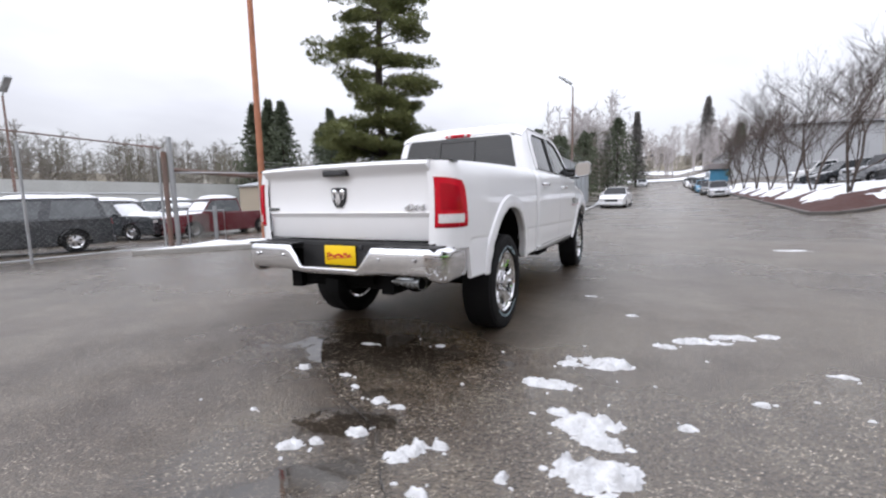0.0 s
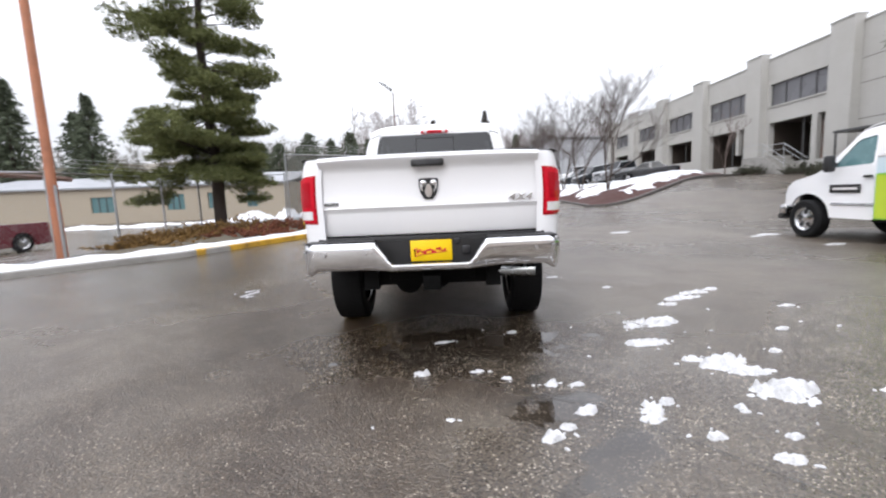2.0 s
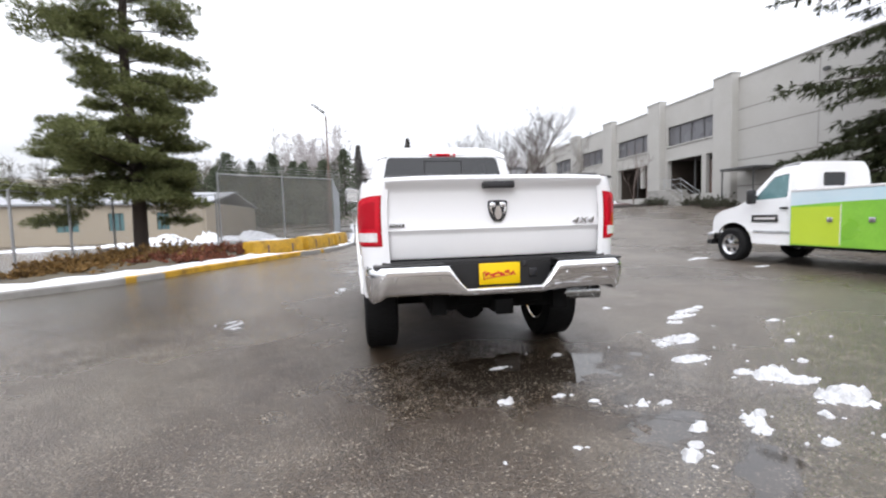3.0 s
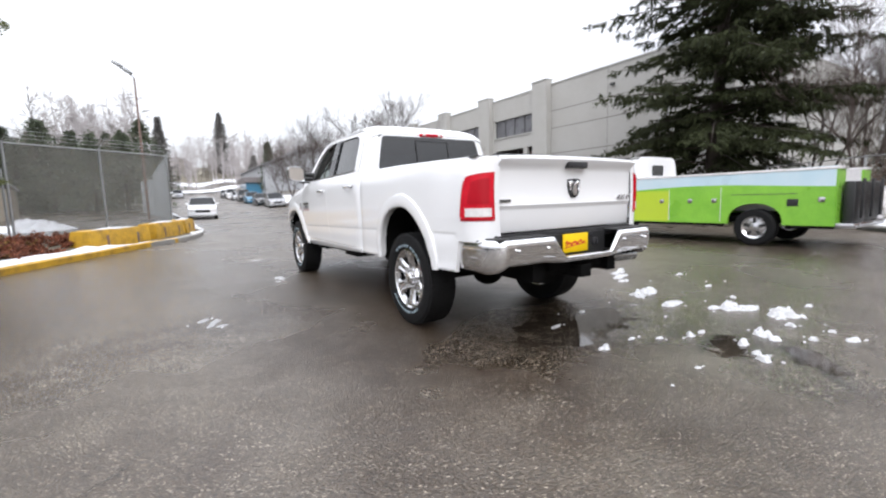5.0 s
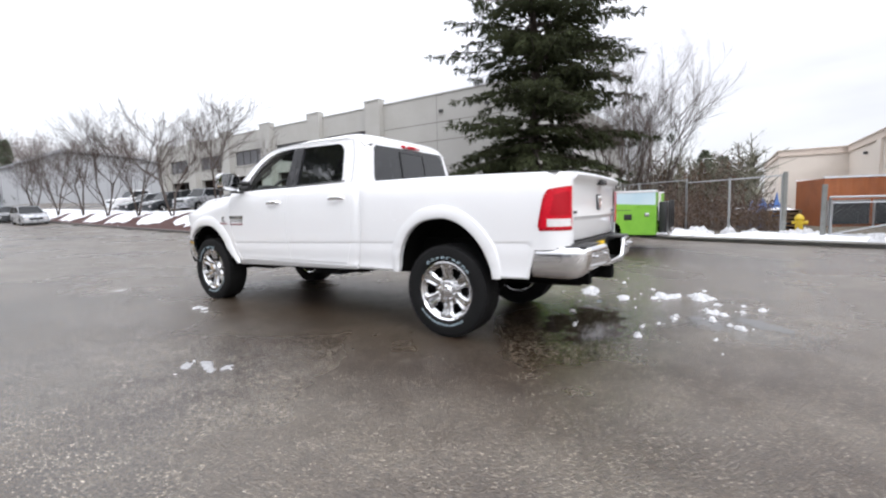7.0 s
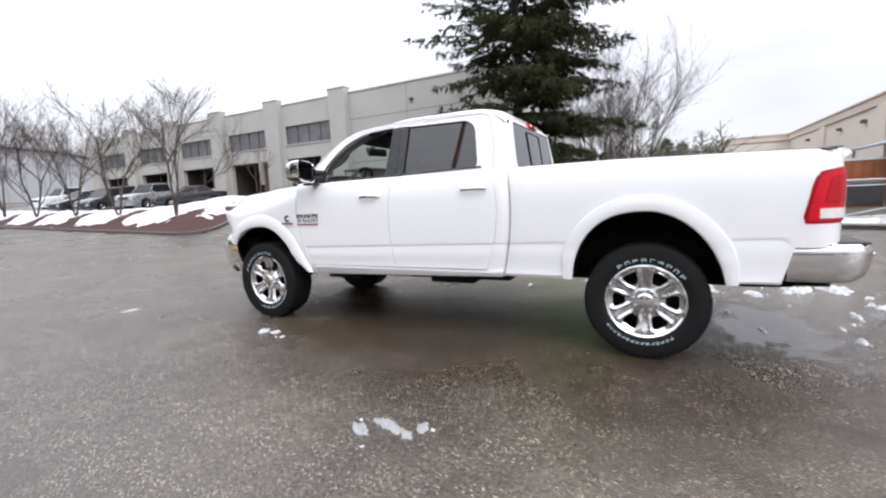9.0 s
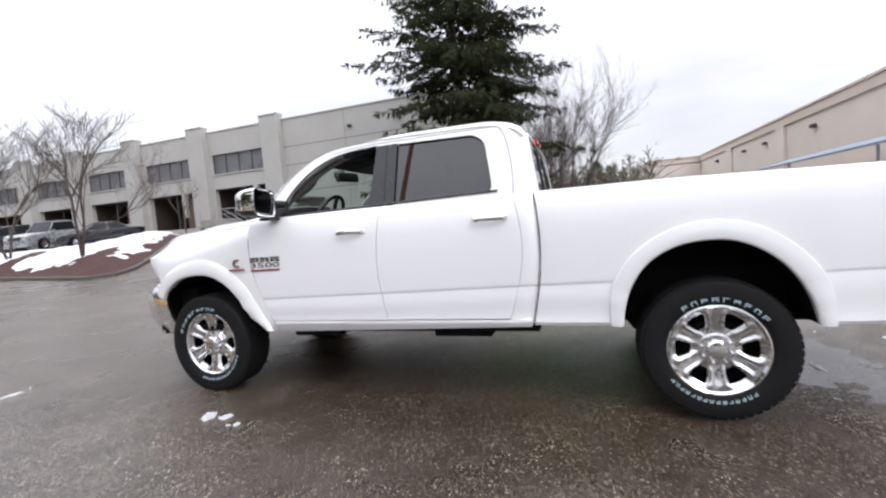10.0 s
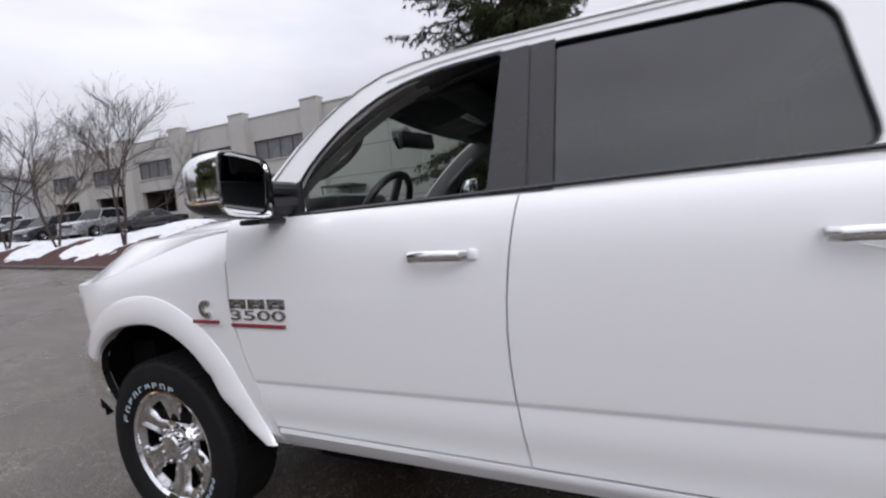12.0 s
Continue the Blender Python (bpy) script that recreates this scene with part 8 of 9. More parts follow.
# storage yard behind the fence
car("dark_suv", "dark grey sport utility car with snowy bonnet behind fence", "car", on_ground(-16.0, 2.5, 156), 4.7, 1.85, SUV, SUV_H, (-1.35, 1.35), 0.37, M_DKGREY, True)
car("grey_suv", "dark grey sport utility car capped with snow in the yard", "car", on_ground(-20.0, 7.2, -65), 4.6, 1.85, SUV, SUV_H, (-1.35, 1.35), 0.36, M_DKGREY, True)
car("maroon_pickup", "maroon pickup with a snowy bonnet in the yard", "pickup truck", on_ground(-17.3, 10.5, 172), 5.3, 1.88, PICK, PICK_H, (-1.65, 1.7), 0.36, M_MAROON, True, cab_only=True)
for x, y, t, p, pr, hs, lb in ((-23.8, 8.0, 128, M_WHITE, SUV, SUV_H, "white car deep in snow in the yard"), (-21.6, 11.0, 128, M_WHITE, SEDAN, SEDAN_H, "white sedan under snow in the yard"), (-21.0, 3.6, 130, M_SILVER, SEDAN, SEDAN_H, "silver sedan under snow in the yard"), (-25.5, 12.0, 128, M_DKGREY, SUV, SUV_H, "dark car under snow in the yard"), (-18.4, -3.4, 150, M_DKGREY, SUV, SUV_H, "dark car under snow in the yard"), (-20.6, -0.2, 145, M_SILVER, SUV, SUV_H, "grey car under thick snow in the yard"), (-23.4, 2.4, 140, M_WHITE, SUV, SUV_H, "white car under thick snow in the yard"), (-26.6, 6.2, 135, M_SILVER, SEDAN, SEDAN_H, "silver sedan under thick snow in the yard")):
    car("yard_car", lb, "car", on_ground(x, y, t), 4.6, 1.82, pr, hs, (-1.35, 1.35), 0.34, p, True, group="cars in the yard")

# ---- utility van: cutaway cab with a lime green service body ----
van = thing("service_truck", "white cutaway van with a lime green service body", "van", at=pose(8.25, 0.55, terrain(8.2, 0.5) + 0.0, 0, 0, 1.2))
VW = 1.00          # half width of the body
VB = 4.02          # wheelbase
VR = 0.375
# cab: side outline with door window
cab = [(2.66, 0.42), (2.66, 1.97), (2.75, 2.0), (2.95, 1.98), (3.12, 1.90), (3.60, 1.34), (3.78, 1.24), (4.22, 1.13), (4.42, 1.02), (4.50, 0.86), (4.50, 0.62),
       (4.32, 0.62)] + [(3.90 + 0.45 * math.cos(math.radians(a)), 0.40 + 0.47 * math.sin(math.radians(a))) for a in range(25, 180, 15)] + [(3.44, 0.42)]
door_win = [(2.78, 1.37), (3.46, 1.34), (3.10, 1.80), (2.82, 1.85)]
for s in (-1, 1):
    bm = outline_fill([cab, rounded(door_win, 0.05, 3)], lambda u, v, s=s: (s * (0.92 - 0.16 * clamp((v - 1.2) / 0.8, 0, 1) - 0.10 * clamp((u - 3.9) / 0.6, 0, 1) ** 2), u, v), 0.04, (-s, 0, 0))
    part("cab_side", bm, M_WHITE, van)
    bm = outline_fill([rounded(door_win, 0.05, 3)], lambda u, v, s=s: (s * (0.905 - 0.16 * clamp((v - 1.2) / 0.8, 0, 1)), u, v))
    part("door_window", bm, M_TEAL, van)
    bm = bmesh.new()
    tube(bm, [(s * 0.88, 3.40, 1.40), (s * 1.02, 3.38, 1.42)], 0.03, 6)
    box(bm, min(s * 1.0, s * 1.16), max(s * 1.0, s * 1.16), 3.28, 3.40, 1.26, 1.56, bevel=0.04)
    part("door_mirror", bm, M_BLACKPL, van)
    part("door_handle", boxes((min(s * 0.91, s * 0.95), max(s * 0.91, s * 0.95), 2.74, 2.88, 1.14, 1.18), bevel=0.01), M_BLACKPL, van)
    # door sign: dark panel with a light bar
    sign = part("door_sign", boxes((min(s * 0.922, s * 0.928), max(s * 0.922, s * 0.928), 2.92, 3.46, 0.88, 1.03)), M_BLACKPL, van, "dark door sign with unreadable light print")
    part("sign_bar", boxes((min(s * 0.929, s * 0.931), max(s * 0.929, s * 0.931), 2.97, 3.40, 0.935, 0.975)), M_CLEAR, sign)
    part("side_moulding", boxes((min(s * 0.92, s * 0.94), max(s * 0.92, s * 0.94), 2.70, 3.42, 0.66, 0.70), bevel=0.008), M_SILVER, van)
    part("headlamp", boxes((min(s * 0.58, s * 0.82), max(s * 0.58, s * 0.82), 4.40, 4.47, 0.82, 1.0), bevel=0.02), M_CLEAR, van)
def cab_sheet(pts, half, m, name):
    bm = bmesh.new()
    grid(bm, [[(half(y, z) * u, y, z + 0.03 * (1 - u * u)) for u in (-1, -0.6, 0, 0.6, 1)] for y, z in pts])
    part(name, thicken(bm, 0.02), m, van)
cab_half = lambda y, z: 0.92 - 0.16 * clamp((z - 1.2) / 0.8, 0, 1) - 0.10 * clamp((y - 3.9) / 0.6, 0, 1) ** 2
cab_sheet([(2.64, 1.97), (2.75, 2.0), (2.95, 1.98), (3.12, 1.90)], cab_half, M_WHITE, "cab_roof")
cab_sheet([(3.12, 1.89), (3.60, 1.34)], cab_half, M_DARKGLASS, "windscreen")
cab_sheet([(3.60, 1.33), (3.78, 1.24), (4.22, 1.13), (4.42, 1.02)], cab_half, M_WHITE, "bonnet")
part("grille", boxes((-0.55, 0.55, 4.40, 4.49, 0.66, 1.0), bevel=0.03), M_BLACKPL, van)
part("front_bumper", boxes((-0.88, 0.88, 4.42, 4.60, 0.44, 0.64), bevel=0.05), M_BRIGHT, van)
part("bumper_guard", boxes((-0.86, 0.86, 4.50, 4.64, 0.34, 0.46), bevel=0.03), M_BLACKPL, van)
# back wall of the cab with its small window
back_rim = rounded([(-0.90, 0.70), (0.90, 0.70), (0.89, 1.74), (0.76, 2.05), (-0.76, 2.05), (-0.89, 1.74)], [0.02, 0.02, 0.15, 0.16, 0.16, 0.15], 4)
back_pane = rounded([(-0.27, 1.57), (0.27, 1.57), (0.27, 1.84), (-0.27, 1.84)], 0.05, 3)
part("cab_back", outline_fill([back_rim, back_pane], lambda u, v: (u, 2.60, v), 0.06, (0, 1, 0)), M_WHITE, van)
part("back_window", outline_fill([back_pane], lambda u, v: (u, 2.61, v), 0.01, (0, 1, 0)), M_DARKGLASS, van)
cab_sheet([(2.62, 2.03), (2.75, 2.05), (2.95, 2.02), (3.14, 1.91)], lambda y, z: 0.76, M_WHITE, "roof_fairing")
# service body with colour bands, compartments and rear wheel opening
BZ0, BZ1 = 0.44, 1.46
green_top = lambda y: 1.20 + 0.05 * math.sin(y * 1.1 + 0.4)
for s in (-1, 1):
    arch_pts = [(0.0 + 0.48 * math.cos(math.radians(a)), 0.44 + 0.42 * math.sin(math.radians(a)) ** 0.75) for a in range(0, 181, 12)]
    low_line = [(-1.24, BZ0), (-1.24, 1.20)] + [(-1.24 + 3.86 * i / 20, green_top(-1.24 + 3.86 * i / 20)) for i in range(21)] + [(2.62, BZ0)] + arch_pts
    seam = 1.18
    part("green_side", outline_fill([low_line], lambda u, v, s=s: (s * VW, u, v), 0.05, (-s, 0, 0)), M_GREEN, van, "lime green printed side")
    hi_line = [(-1.24 + 3.86 * i / 20, green_top(-1.24 + 3.86 * i / 20) + 0.001) for i in range(21)] + [(2.62, BZ1), (-1.24, BZ1 + 0.06)]
    part("sky_side", outline_fill([hi_line], lambda u, v, s=s: (s * VW, u, v), 0.05, (-s, 0, 0)), M_PALEBLUE, van, "pale blue printed upper band")
    part("yellow_panel", boxes((min(s * (VW - 0.01), s * (VW + 0.003)), max(s * (VW - 0.01), s * (VW + 0.003)), 1.74, 2.605, 0.46, 1.165)), M_YGREEN, van, "yellow-green front panel", smooth=False)
    for y in (1.73, 0.62):
        part("door_seam", boxes((min(s * (VW - 0.01), s * (VW + 0.005)), max(s * (VW - 0.01), s * (VW + 0.005)), y - 0.006, y + 0.006, 0.48, 1.20)), M_CLEAR, van, smooth=False)
    for y in (1.90, 1.25, 0.75, -1.06):
        bm = boxes((min(s * VW, s * (VW + 0.02)), max(s * VW, s * (VW + 0.02)), y - 0.05, y + 0.05, 0.88, 0.97), bevel=0.012)
        part("paddle_latch", bm, M_BRIGHT, van)
    part("fuel_door", boxes((min(s * VW, s * (VW + 0.008)), max(s * VW, s * (VW + 0.008)), -0.72, -0.54, 0.80, 0.94), bevel=0.006), M_BLACKPL, van)
    part("body_line", boxes((min(s * VW, s * (VW + 0.006)), max(s * VW, s * (VW + 0.006)), -0.7, 0.42, 1.035, 1.045)), M_MULLION, van, smooth=False)
    part("top_lid", boxes((min(s * 0.56, s * 1.01), max(s * 0.56, s * 1.01), -1.28, 2.62, BZ1 + 0.0, BZ1 + 0.05), bevel=0.012), M_CLEAR, van)
    for y0, y1 in ((-1.26, -0.54), (0.54, 2.62)):
        part("rub_rail", boxes((min(s * (VW - 0.03), s * (VW + 0.02)), max(s * (VW - 0.03), s * (VW + 0.02)), y0, y1, BZ0 - 0.05, BZ0), bevel=0.01), M_UNDER, van)
    part("body_inner", boxes((min(s * 0.56, s * 0.60), max(s * 0.56, s * 0.60), -1.22, 2.6, 0.7, BZ1)), M_CLEAR, van, smooth=False)
part("body_front", boxes((-0.95, 0.95, 2.58, 2.62, BZ0, BZ1)), M_PALEBLUE, van, smooth=False)
for x0 in (-0.99, 0.56):
    part("rear_wall", boxes((x0, x0 + 0.43, -1.26, -1.22, BZ0, BZ1)), M_GREEN, van, smooth=False)
part("tail_deck", boxes((-0.58, 0.58, -1.24, 2.6, 0.68, 0.74)), M_UNDER, van, smooth=False)
part("lift_gate", boxes((-0.80, 0.80, -1.46, -1.30, 0.50, 1.24), bevel=0.03), M_BLACKPL, van, "black folded lift gate")
for x in (-0.6, 0.0, 0.6):
    part("gate_rib", boxes((x - 0.05, x + 0.05, -1.54, -1.50, 0.58, 1.28), bevel=0.01), M_BLACKPL, van)
part("rear_step", boxes((-0.98, 0.98, -1.52, -1.24, 0.40, 0.50), bevel=0.02), M_BRIGHT, van)
part("chassis", boxes((-0.42, -0.34, -1.2, 4.3, 0.44, 0.6), (0.34, 0.42, -1.2, 4.3, 0.44, 0.6), (-0.8, 0.8, -1.1, 3.4, 0.52, 0.60)), M_UNDER, van)
for ob in van.children_recursive:
    for v in ob.data.vertices:
        if v.co.y > 2.66:
            v.co.y = 2.66 + (v.co.y - 2.66) * 1.10
for y in (0.0, VB):
    for s in (-1, 1):
        simple_wheel(van, s * 0.86, y, VR, 0.24, M_BRIGHT)

# ---- fences, poles, blocks, hydrant ----
def chain_link(name, label, a, b, height, posts, screen=None, rail=True, barbed=True, wire=0.0014):
    """A chain-link fence from a to b: posts, top rail, mesh wires and barbed strands."""
    f = thing(name, label, "fence")
    a, b = Vector(a), Vector(b)
    zz = lambda t: terrain(a.x + (b.x - a.x) * t, a.y + (b.y - a.y) * t)
    n = max(1, posts)
    for i in range(n + 1):
        t = i / n
        p = a.lerp(b, t)
        bm = bmesh.new()
        tube(bm, [(p.x, p.y, zz(t) - 0.1), (p.x, p.y, zz(t) + height)], 0.035, 8)
        part("post", bm, M_GALV, f)
    for z in ((height - 0.05, 0.10) if rail else (0.10,)):
        bm = bmesh.new()
        tube(bm, [(a.x, a.y, zz(0) + z), (b.x, b.y, zz(1) + z)], 0.022, 6)
        part("rail", bm, M_GALV, f)
    L = (b - a).length
    if screen:
        bm = bmesh.new()
        k = int(L * 3)
        d = (b - a).normalized()
        nrm = Vector((-d.y, d.x))
        grid(bm, [[(p.x + nrm.x * w, p.y + nrm.y * w, zz(t) + z) for z in [0.12 + (height - 0.2) * j / 8 for j in range(9)] for w in [0.03 * math.sin(i * 1.3 + z)]] for i, t, p in [(i, i / k, a.lerp(b, i / k)) for i in range(k + 1)]])
        part("privacy_screen", thicken(bm, 0.006), screen, f, "woven privacy screen")
    else:
        wv, wf = [], []
        step = 0.13
        hgt = height - 0.12
        m = int((L + hgt) / step)
        for sgn in (1, -1):
            for i in range(m):
                u0 = i * step - hgt if sgn > 0 else i * step
                p0, p1 = (u0, 0.0), (u0 + sgn * hgt, hgt)
                pts = []
                for (u, z), (u2, z2) in ((p0, p1), (p1, p0)):
                    if u < 0:
                        z = z + (z2 - z) * (0 - u) / (u2 - u)
                        u = 0
                    if u > L:
                        z = z + (z2 - z) * (L - u) / (u2 - u)
                        u = L
                    pts.append((u, z))
                if abs(pts[0][0] - pts[1][0]) < 0.02:
                    continue
                q = []
                for u, z in pts:
                    p = a.lerp(b, u / L)
                    q.append(Vector((p.x, p.y, zz(u / L) + 0.08 + z)))
                prism(wv, wf, q[0], q[1], wire, wire, 3)
        tagged(soup("mesh_wire", wv, wf, M_GALV, f), kind="stuff")
    if barbed:
        d = (b - a).normalized()
        nrm = Vector((-d.y, d.x))
        for k in range(3):
            bm = bmesh.new()
            o = 0.10 + 0.10 * k
            tube(bm, [(a.x - nrm.x * o, a.y - nrm.y * o, zz(0) + height + o), (b.x - nrm.x * o, b.y - nrm.y * o, zz(1) + height + o)], 0.006, 4)
            part("barbed_strand", bm, M_GALV, f)
        for i in range(n + 1):
            t = i / n
            p = a.lerp(b, t)
            bm = bmesh.new()
            tube(bm, [(p.x, p.y, zz(t) + height - 0.02), (p.x - nrm.x * 0.34, p.y - nrm.y * 0.34, zz(t) + height + 0.34)], 0.009, 5)
            part("outrigger", bm, M_GALV, f)
    return f


chain_link("chain_link_fence", "galvanised chain-link fence with a sagging top wire", (-12.9, -8.0), (-11.4, 4.3), 3.0, 4, rail=False, barbed=False)
fence_top = thing("sliding_gate_rail", "dark overhead gate beam on the yard fence", "gate rail")
bm = bmesh.new()
tube(bm, [(-12.9, -8.0, 3.25), (-12.2, -1.6, 3.12), (-11.35, 4.4, 2.86)], 0.022, 6)
part("beam", bm, M_RUSTD, fence_top)
bm = bmesh.new()
tube(bm, [(-12.9, -8.0, 1.55), (-11.4, 4.3, 1.5)], 0.03, 6)
part("middle_rail", bm, M_GALV, fence_top)
gp = thing("gate_post", "rust-stained steel gate post with galvanised partner", "gate post")
bm = bmesh.new()
tube(bm, [(-11.30, 4.40, -0.35), (-11.30, 4.40, 2.75)], 0.07, 10)
part("rusty_post", bm, M_RUSTD, gp, "rust-stained post")
bm = bmesh.new()
tube(bm, [(-11.18, 4.56, -0.35), (-11.22, 4.54, 3.2)], 0.07, 10)
part("steel_post", bm, M_GALV, gp)
low_gate = thing("gate_leaf", "small galvanised gate frame with a dark panel", "gate")
part("panel", boxes((-11.02, -11.0, 4.95, 5.5, -0.05, 0.85)), M_SCREEN, low_gate)
bm = bmesh.new()
tube(bm, [(-11.0, 4.8, -0.2), (-11.0, 4.8, 0.95), (-10.8, 5.9, 0.95), (-10.8, 5.9, -0.12), (-11.0, 4.8, -0.12)], 0.03, 8)
part("gate_frame", bm, M_GALV, low_gate)
bm = bmesh.new()
tube(bm, [(-10.9, 5.65, -0.25), (-10.9, 5.65, 1.1)], 0.06, 8)
part("bollard", bm, M_GALV, low_gate)
chain_link("chain_link_fence", "galvanised chain-link fence beside the orange pole", (-11.2, 4.6), (-10.2, 6.9), 2.4, 1, barbed=False)
chain_link("chain_link_fence", "galvanised chain-link fence behind the pine bed", (-10.2, 6.95), (-9.7, 12.8), 2.4, 3, barbed=True)
chain_link("chain_link_fence", "galvanised chain-link fence behind the pine bed", (-9.7, 12.8), (-6.7, 13.95), 2.4, 1, barbed=False)
beam = thing("gate_track", "dark timber beam across the yard gate", "beam")
bm = bmesh.new()
tube(bm, [(-11.2, 4.6, 2.22), (-10.5, 8.0, 2.05)], 0.075, 6)
part("track", bm, M_RUSTD, beam)
chain_link("screened_fence", "tall fence with a dark privacy screen", (-6.6, 13.95), (-2.62, 18.15), 3.2, 2, screen=M_SCREEN)
chain_link("screened_fence", "tall pale screened fence along the road", (-2.62, 18.2), (-3.4, 34.0), 3.2, 5, screen=M_SCREEN2)
chain_link("screened_fence", "tall screened fence further up the road", (-3.4, 34.0), (-4.6, 44.0), 2.8, 4, screen=M_SCREEN2)

pole = thing("utility_pole", "tall rust-orange steel pole with a grey foot", "pole", at=pose(-10.0, 6.85, terrain(-10.0, 6.85)))
bm = bmesh.new()
tube(bm, [(0, 0, -0.2), (0, 0, 2.6), (0, 0, 15.0)], [0.125, 0.105, 0.075], 14)
part("shaft", bm, M_RUST, pole)
bm = bmesh.new()
tube(bm, [(0.13, -0.06, -0.2), (0.13, -0.06, 2.0)], 0.035, 8)
part("conduit", bm, M_GALV, pole)


def street_lamp(x, y, h, label, turn=0):
    lm = thing("street_lamp", label, "street lamp", at=pose(x, y, terrain(x, y), 0, 0, turn))
    bm = bmesh.new()
    tube(bm, [(0, 0, -0.2), (0, 0, h * 0.3), (0, 0, h - 0.4)], [0.085, 0.075, 0.05], 10)
    part("pole", bm, M_RUSTD, lm)
    bm = bmesh.new()
    tube(bm, [(0, 0, h - 0.4), (-0.3, 0, h - 0.1), (-0.5, 0, h)], 0.035, 6)
    part("arm", bm, M_GALV, lm)
    for k, (dx, dz) in enumerate(((-0.35, 0.02), (-0.75, 0.32))):
        bm = bmesh.new()
        box(bm, -0.32, 0.32, -0.16, 0.16, -0.09, 0.09, bevel=0.04, m=pose(dx, 0, h + dz, 0, 35, 0))
        part("lamp_head", bm, M_GALV, lm)


street_lamp(-3.8, 29.9, 9.2, "tall street lamp with two tilted heads")
street_lamp(-30, 7.3, 8.0, "thin floodlight pole far in the yard", 180)

# yellow concrete blocks on the kerb end
def road_block(x, y, length, turn, label):
    rb = thing("barrier_block", label, "barrier", "yellow barrier blocks", at=pose(x, y, terrain(x, y) + 0.13, 0, 0, turn))
    bm = bmesh.new()
    n = max(2, round(length / 0.9))
    rows = []
    for i in range(n * 4 + 1):
        t = i / (n * 4)
        dip = 0.02 if i % 4 == 0 else 0.0
        rows.append([(-0.30 + dip, length * t, 0.0), (-0.28 + dip, length * t, 0.30), (-0.22, length * t, 0.48 - dip), (0.22, length * t, 0.48 - dip), (0.28 - dip, length * t, 0.30), (0.30 - dip, length * t, 0.0)])
    vs = grid(bm, rows)
    bm.faces.new(vs[0])
    bm.faces.new(vs[-1][::-1])
    bmesh.ops.recalc_face_normals(bm, faces=bm.faces[:])
    part("block", bm, M_YELLOW, rb)
    for k in range(n):
        y0 = length * (k + 0.5) / n
        part("side_groove", boxes((0.278, 0.306, y0 - 0.03, y0 + 0.03, 0.04, 0.34), bevel=0.005), M_RUSTD, rb)
    verts, faces = [], []
    mound(verts, faces, 0.0, length * 0.5, 0.17, length * 0.42, 0.05, 0.0, x, lambda x, y: 0.475, 3, 20, 0.3)
    tagged(soup("snow_cap", verts, faces, M_SLUSH, rb, True), "thin snow on the block")


road_block(-4.62, 10.2, 2.1, -34, "worn yellow concrete barrier block with dirt streaks")
road_block(-3.32, 12.2, 1.9, -24, "worn yellow concrete barrier block with snow on it")
road_block(-2.50, 14.1, 1.9, -10, "worn yellow concrete barrier block with snow on it")

hyd = thing("fire_hydrant", "yellow fire hydrant standing in snow", "fire hydrant", at=pose(13.1, -4.05, terrain(13, -4) + 0.14) @ Matrix.Scale(0.88, 4))
bm = bmesh.new()
tube(bm, [(0, 0, -0.1), (0, 0, 0.05), (0, 0, 0.06), (0, 0, 0.50), (0, 0, 0.54), (0, 0, 0.60), (0, 0, 0.68), (0, 0, 0.72)], [0.16, 0.16, 0.115, 0.115, 0.15, 0.14, 0.08, 0.03], 14)
part("barrel", bm, M_HYDRANT, hyd)
for d in ((0.24, 0, 0), (-0.24, 0, 0), (0, -0.24, 0), (0, 0.2, 0)):
    bm = bmesh.new()
    tube(bm, [(0, 0, 0.42), (d[0], d[1], 0.42)], 0.065, 10)
    part("outlet", bm, M_HYDRANT, hyd)
cabinet = thing("utility_cabinet", "pale utility cabinet standing in the snow", "cabinet", at=pose(14.3, 0.3, terrain(14, 0) + 0.13, 0, 0, 20))
part("body", boxes((-0.22, 0.22, -0.2, 0.2, 0, 0.95), bevel=0.02), M_CLEAR, cabinet)
part("lid", boxes((-0.25, 0.25, -0.23, 0.23, 0.95, 1.0), bevel=0.01), M_GALV, cabinet)

# yard gate and clutter on the east side
chain_link("chain_link_fence", "old chain-link fence before the bramble", (18.5, 4.6), (14.3, -0.9), 2.1, 3, barbed=False, wire=0.0007)
chain_link("chain_link_fence", "old chain-link fence before the bramble", (14.3, -0.9), (12.45, -3.55), 2.0, 2, barbed=False, rail=True, wire=0.0007)
for x, y, h in ((12.35, -3.6, 2.05), (11.3, -4.35, 1.60)):
    g = thing("gate_post", "heavy grey gate post standing in snow", "gate post")
    bm = bmesh.new()
    tube(bm, [(x, y, 0.0), (x, y, h)], 0.062, 10)
    part("post", bm, M_POST, g)
yg = thing("yard_gate", "low galvanised yard gate with cross brace", "gate")
bm = bmesh.new()
tube(bm, [(11.3, -4.47, 1.25), (9.5, -8.0, 1.20), (9.5, -8.0, 0.22), (11.3, -4.47, 0.25), (11.3, -4.47, 1.25)], 0.03, 8)
tube(bm, [(11.3, -4.47, 0.25), (10.4, -6.25, 0.75), (9.5, -8.0, 0.9)], 0.02, 6)
part("gate_frame", bm, M_GALV, yg)
chain_link("yard_gate_mesh", "chain-link infill of the yard gate", (11.28, -4.5), (9.52, -7.98), 1.15, 1, barbed=False)
box_or = thing("shipping_container", "rust-orange shipping container in the yard", "container", at=pose(20.6, -8.0, 0.1, 0, 0, -75))
bm = bmesh.new()
rows = []
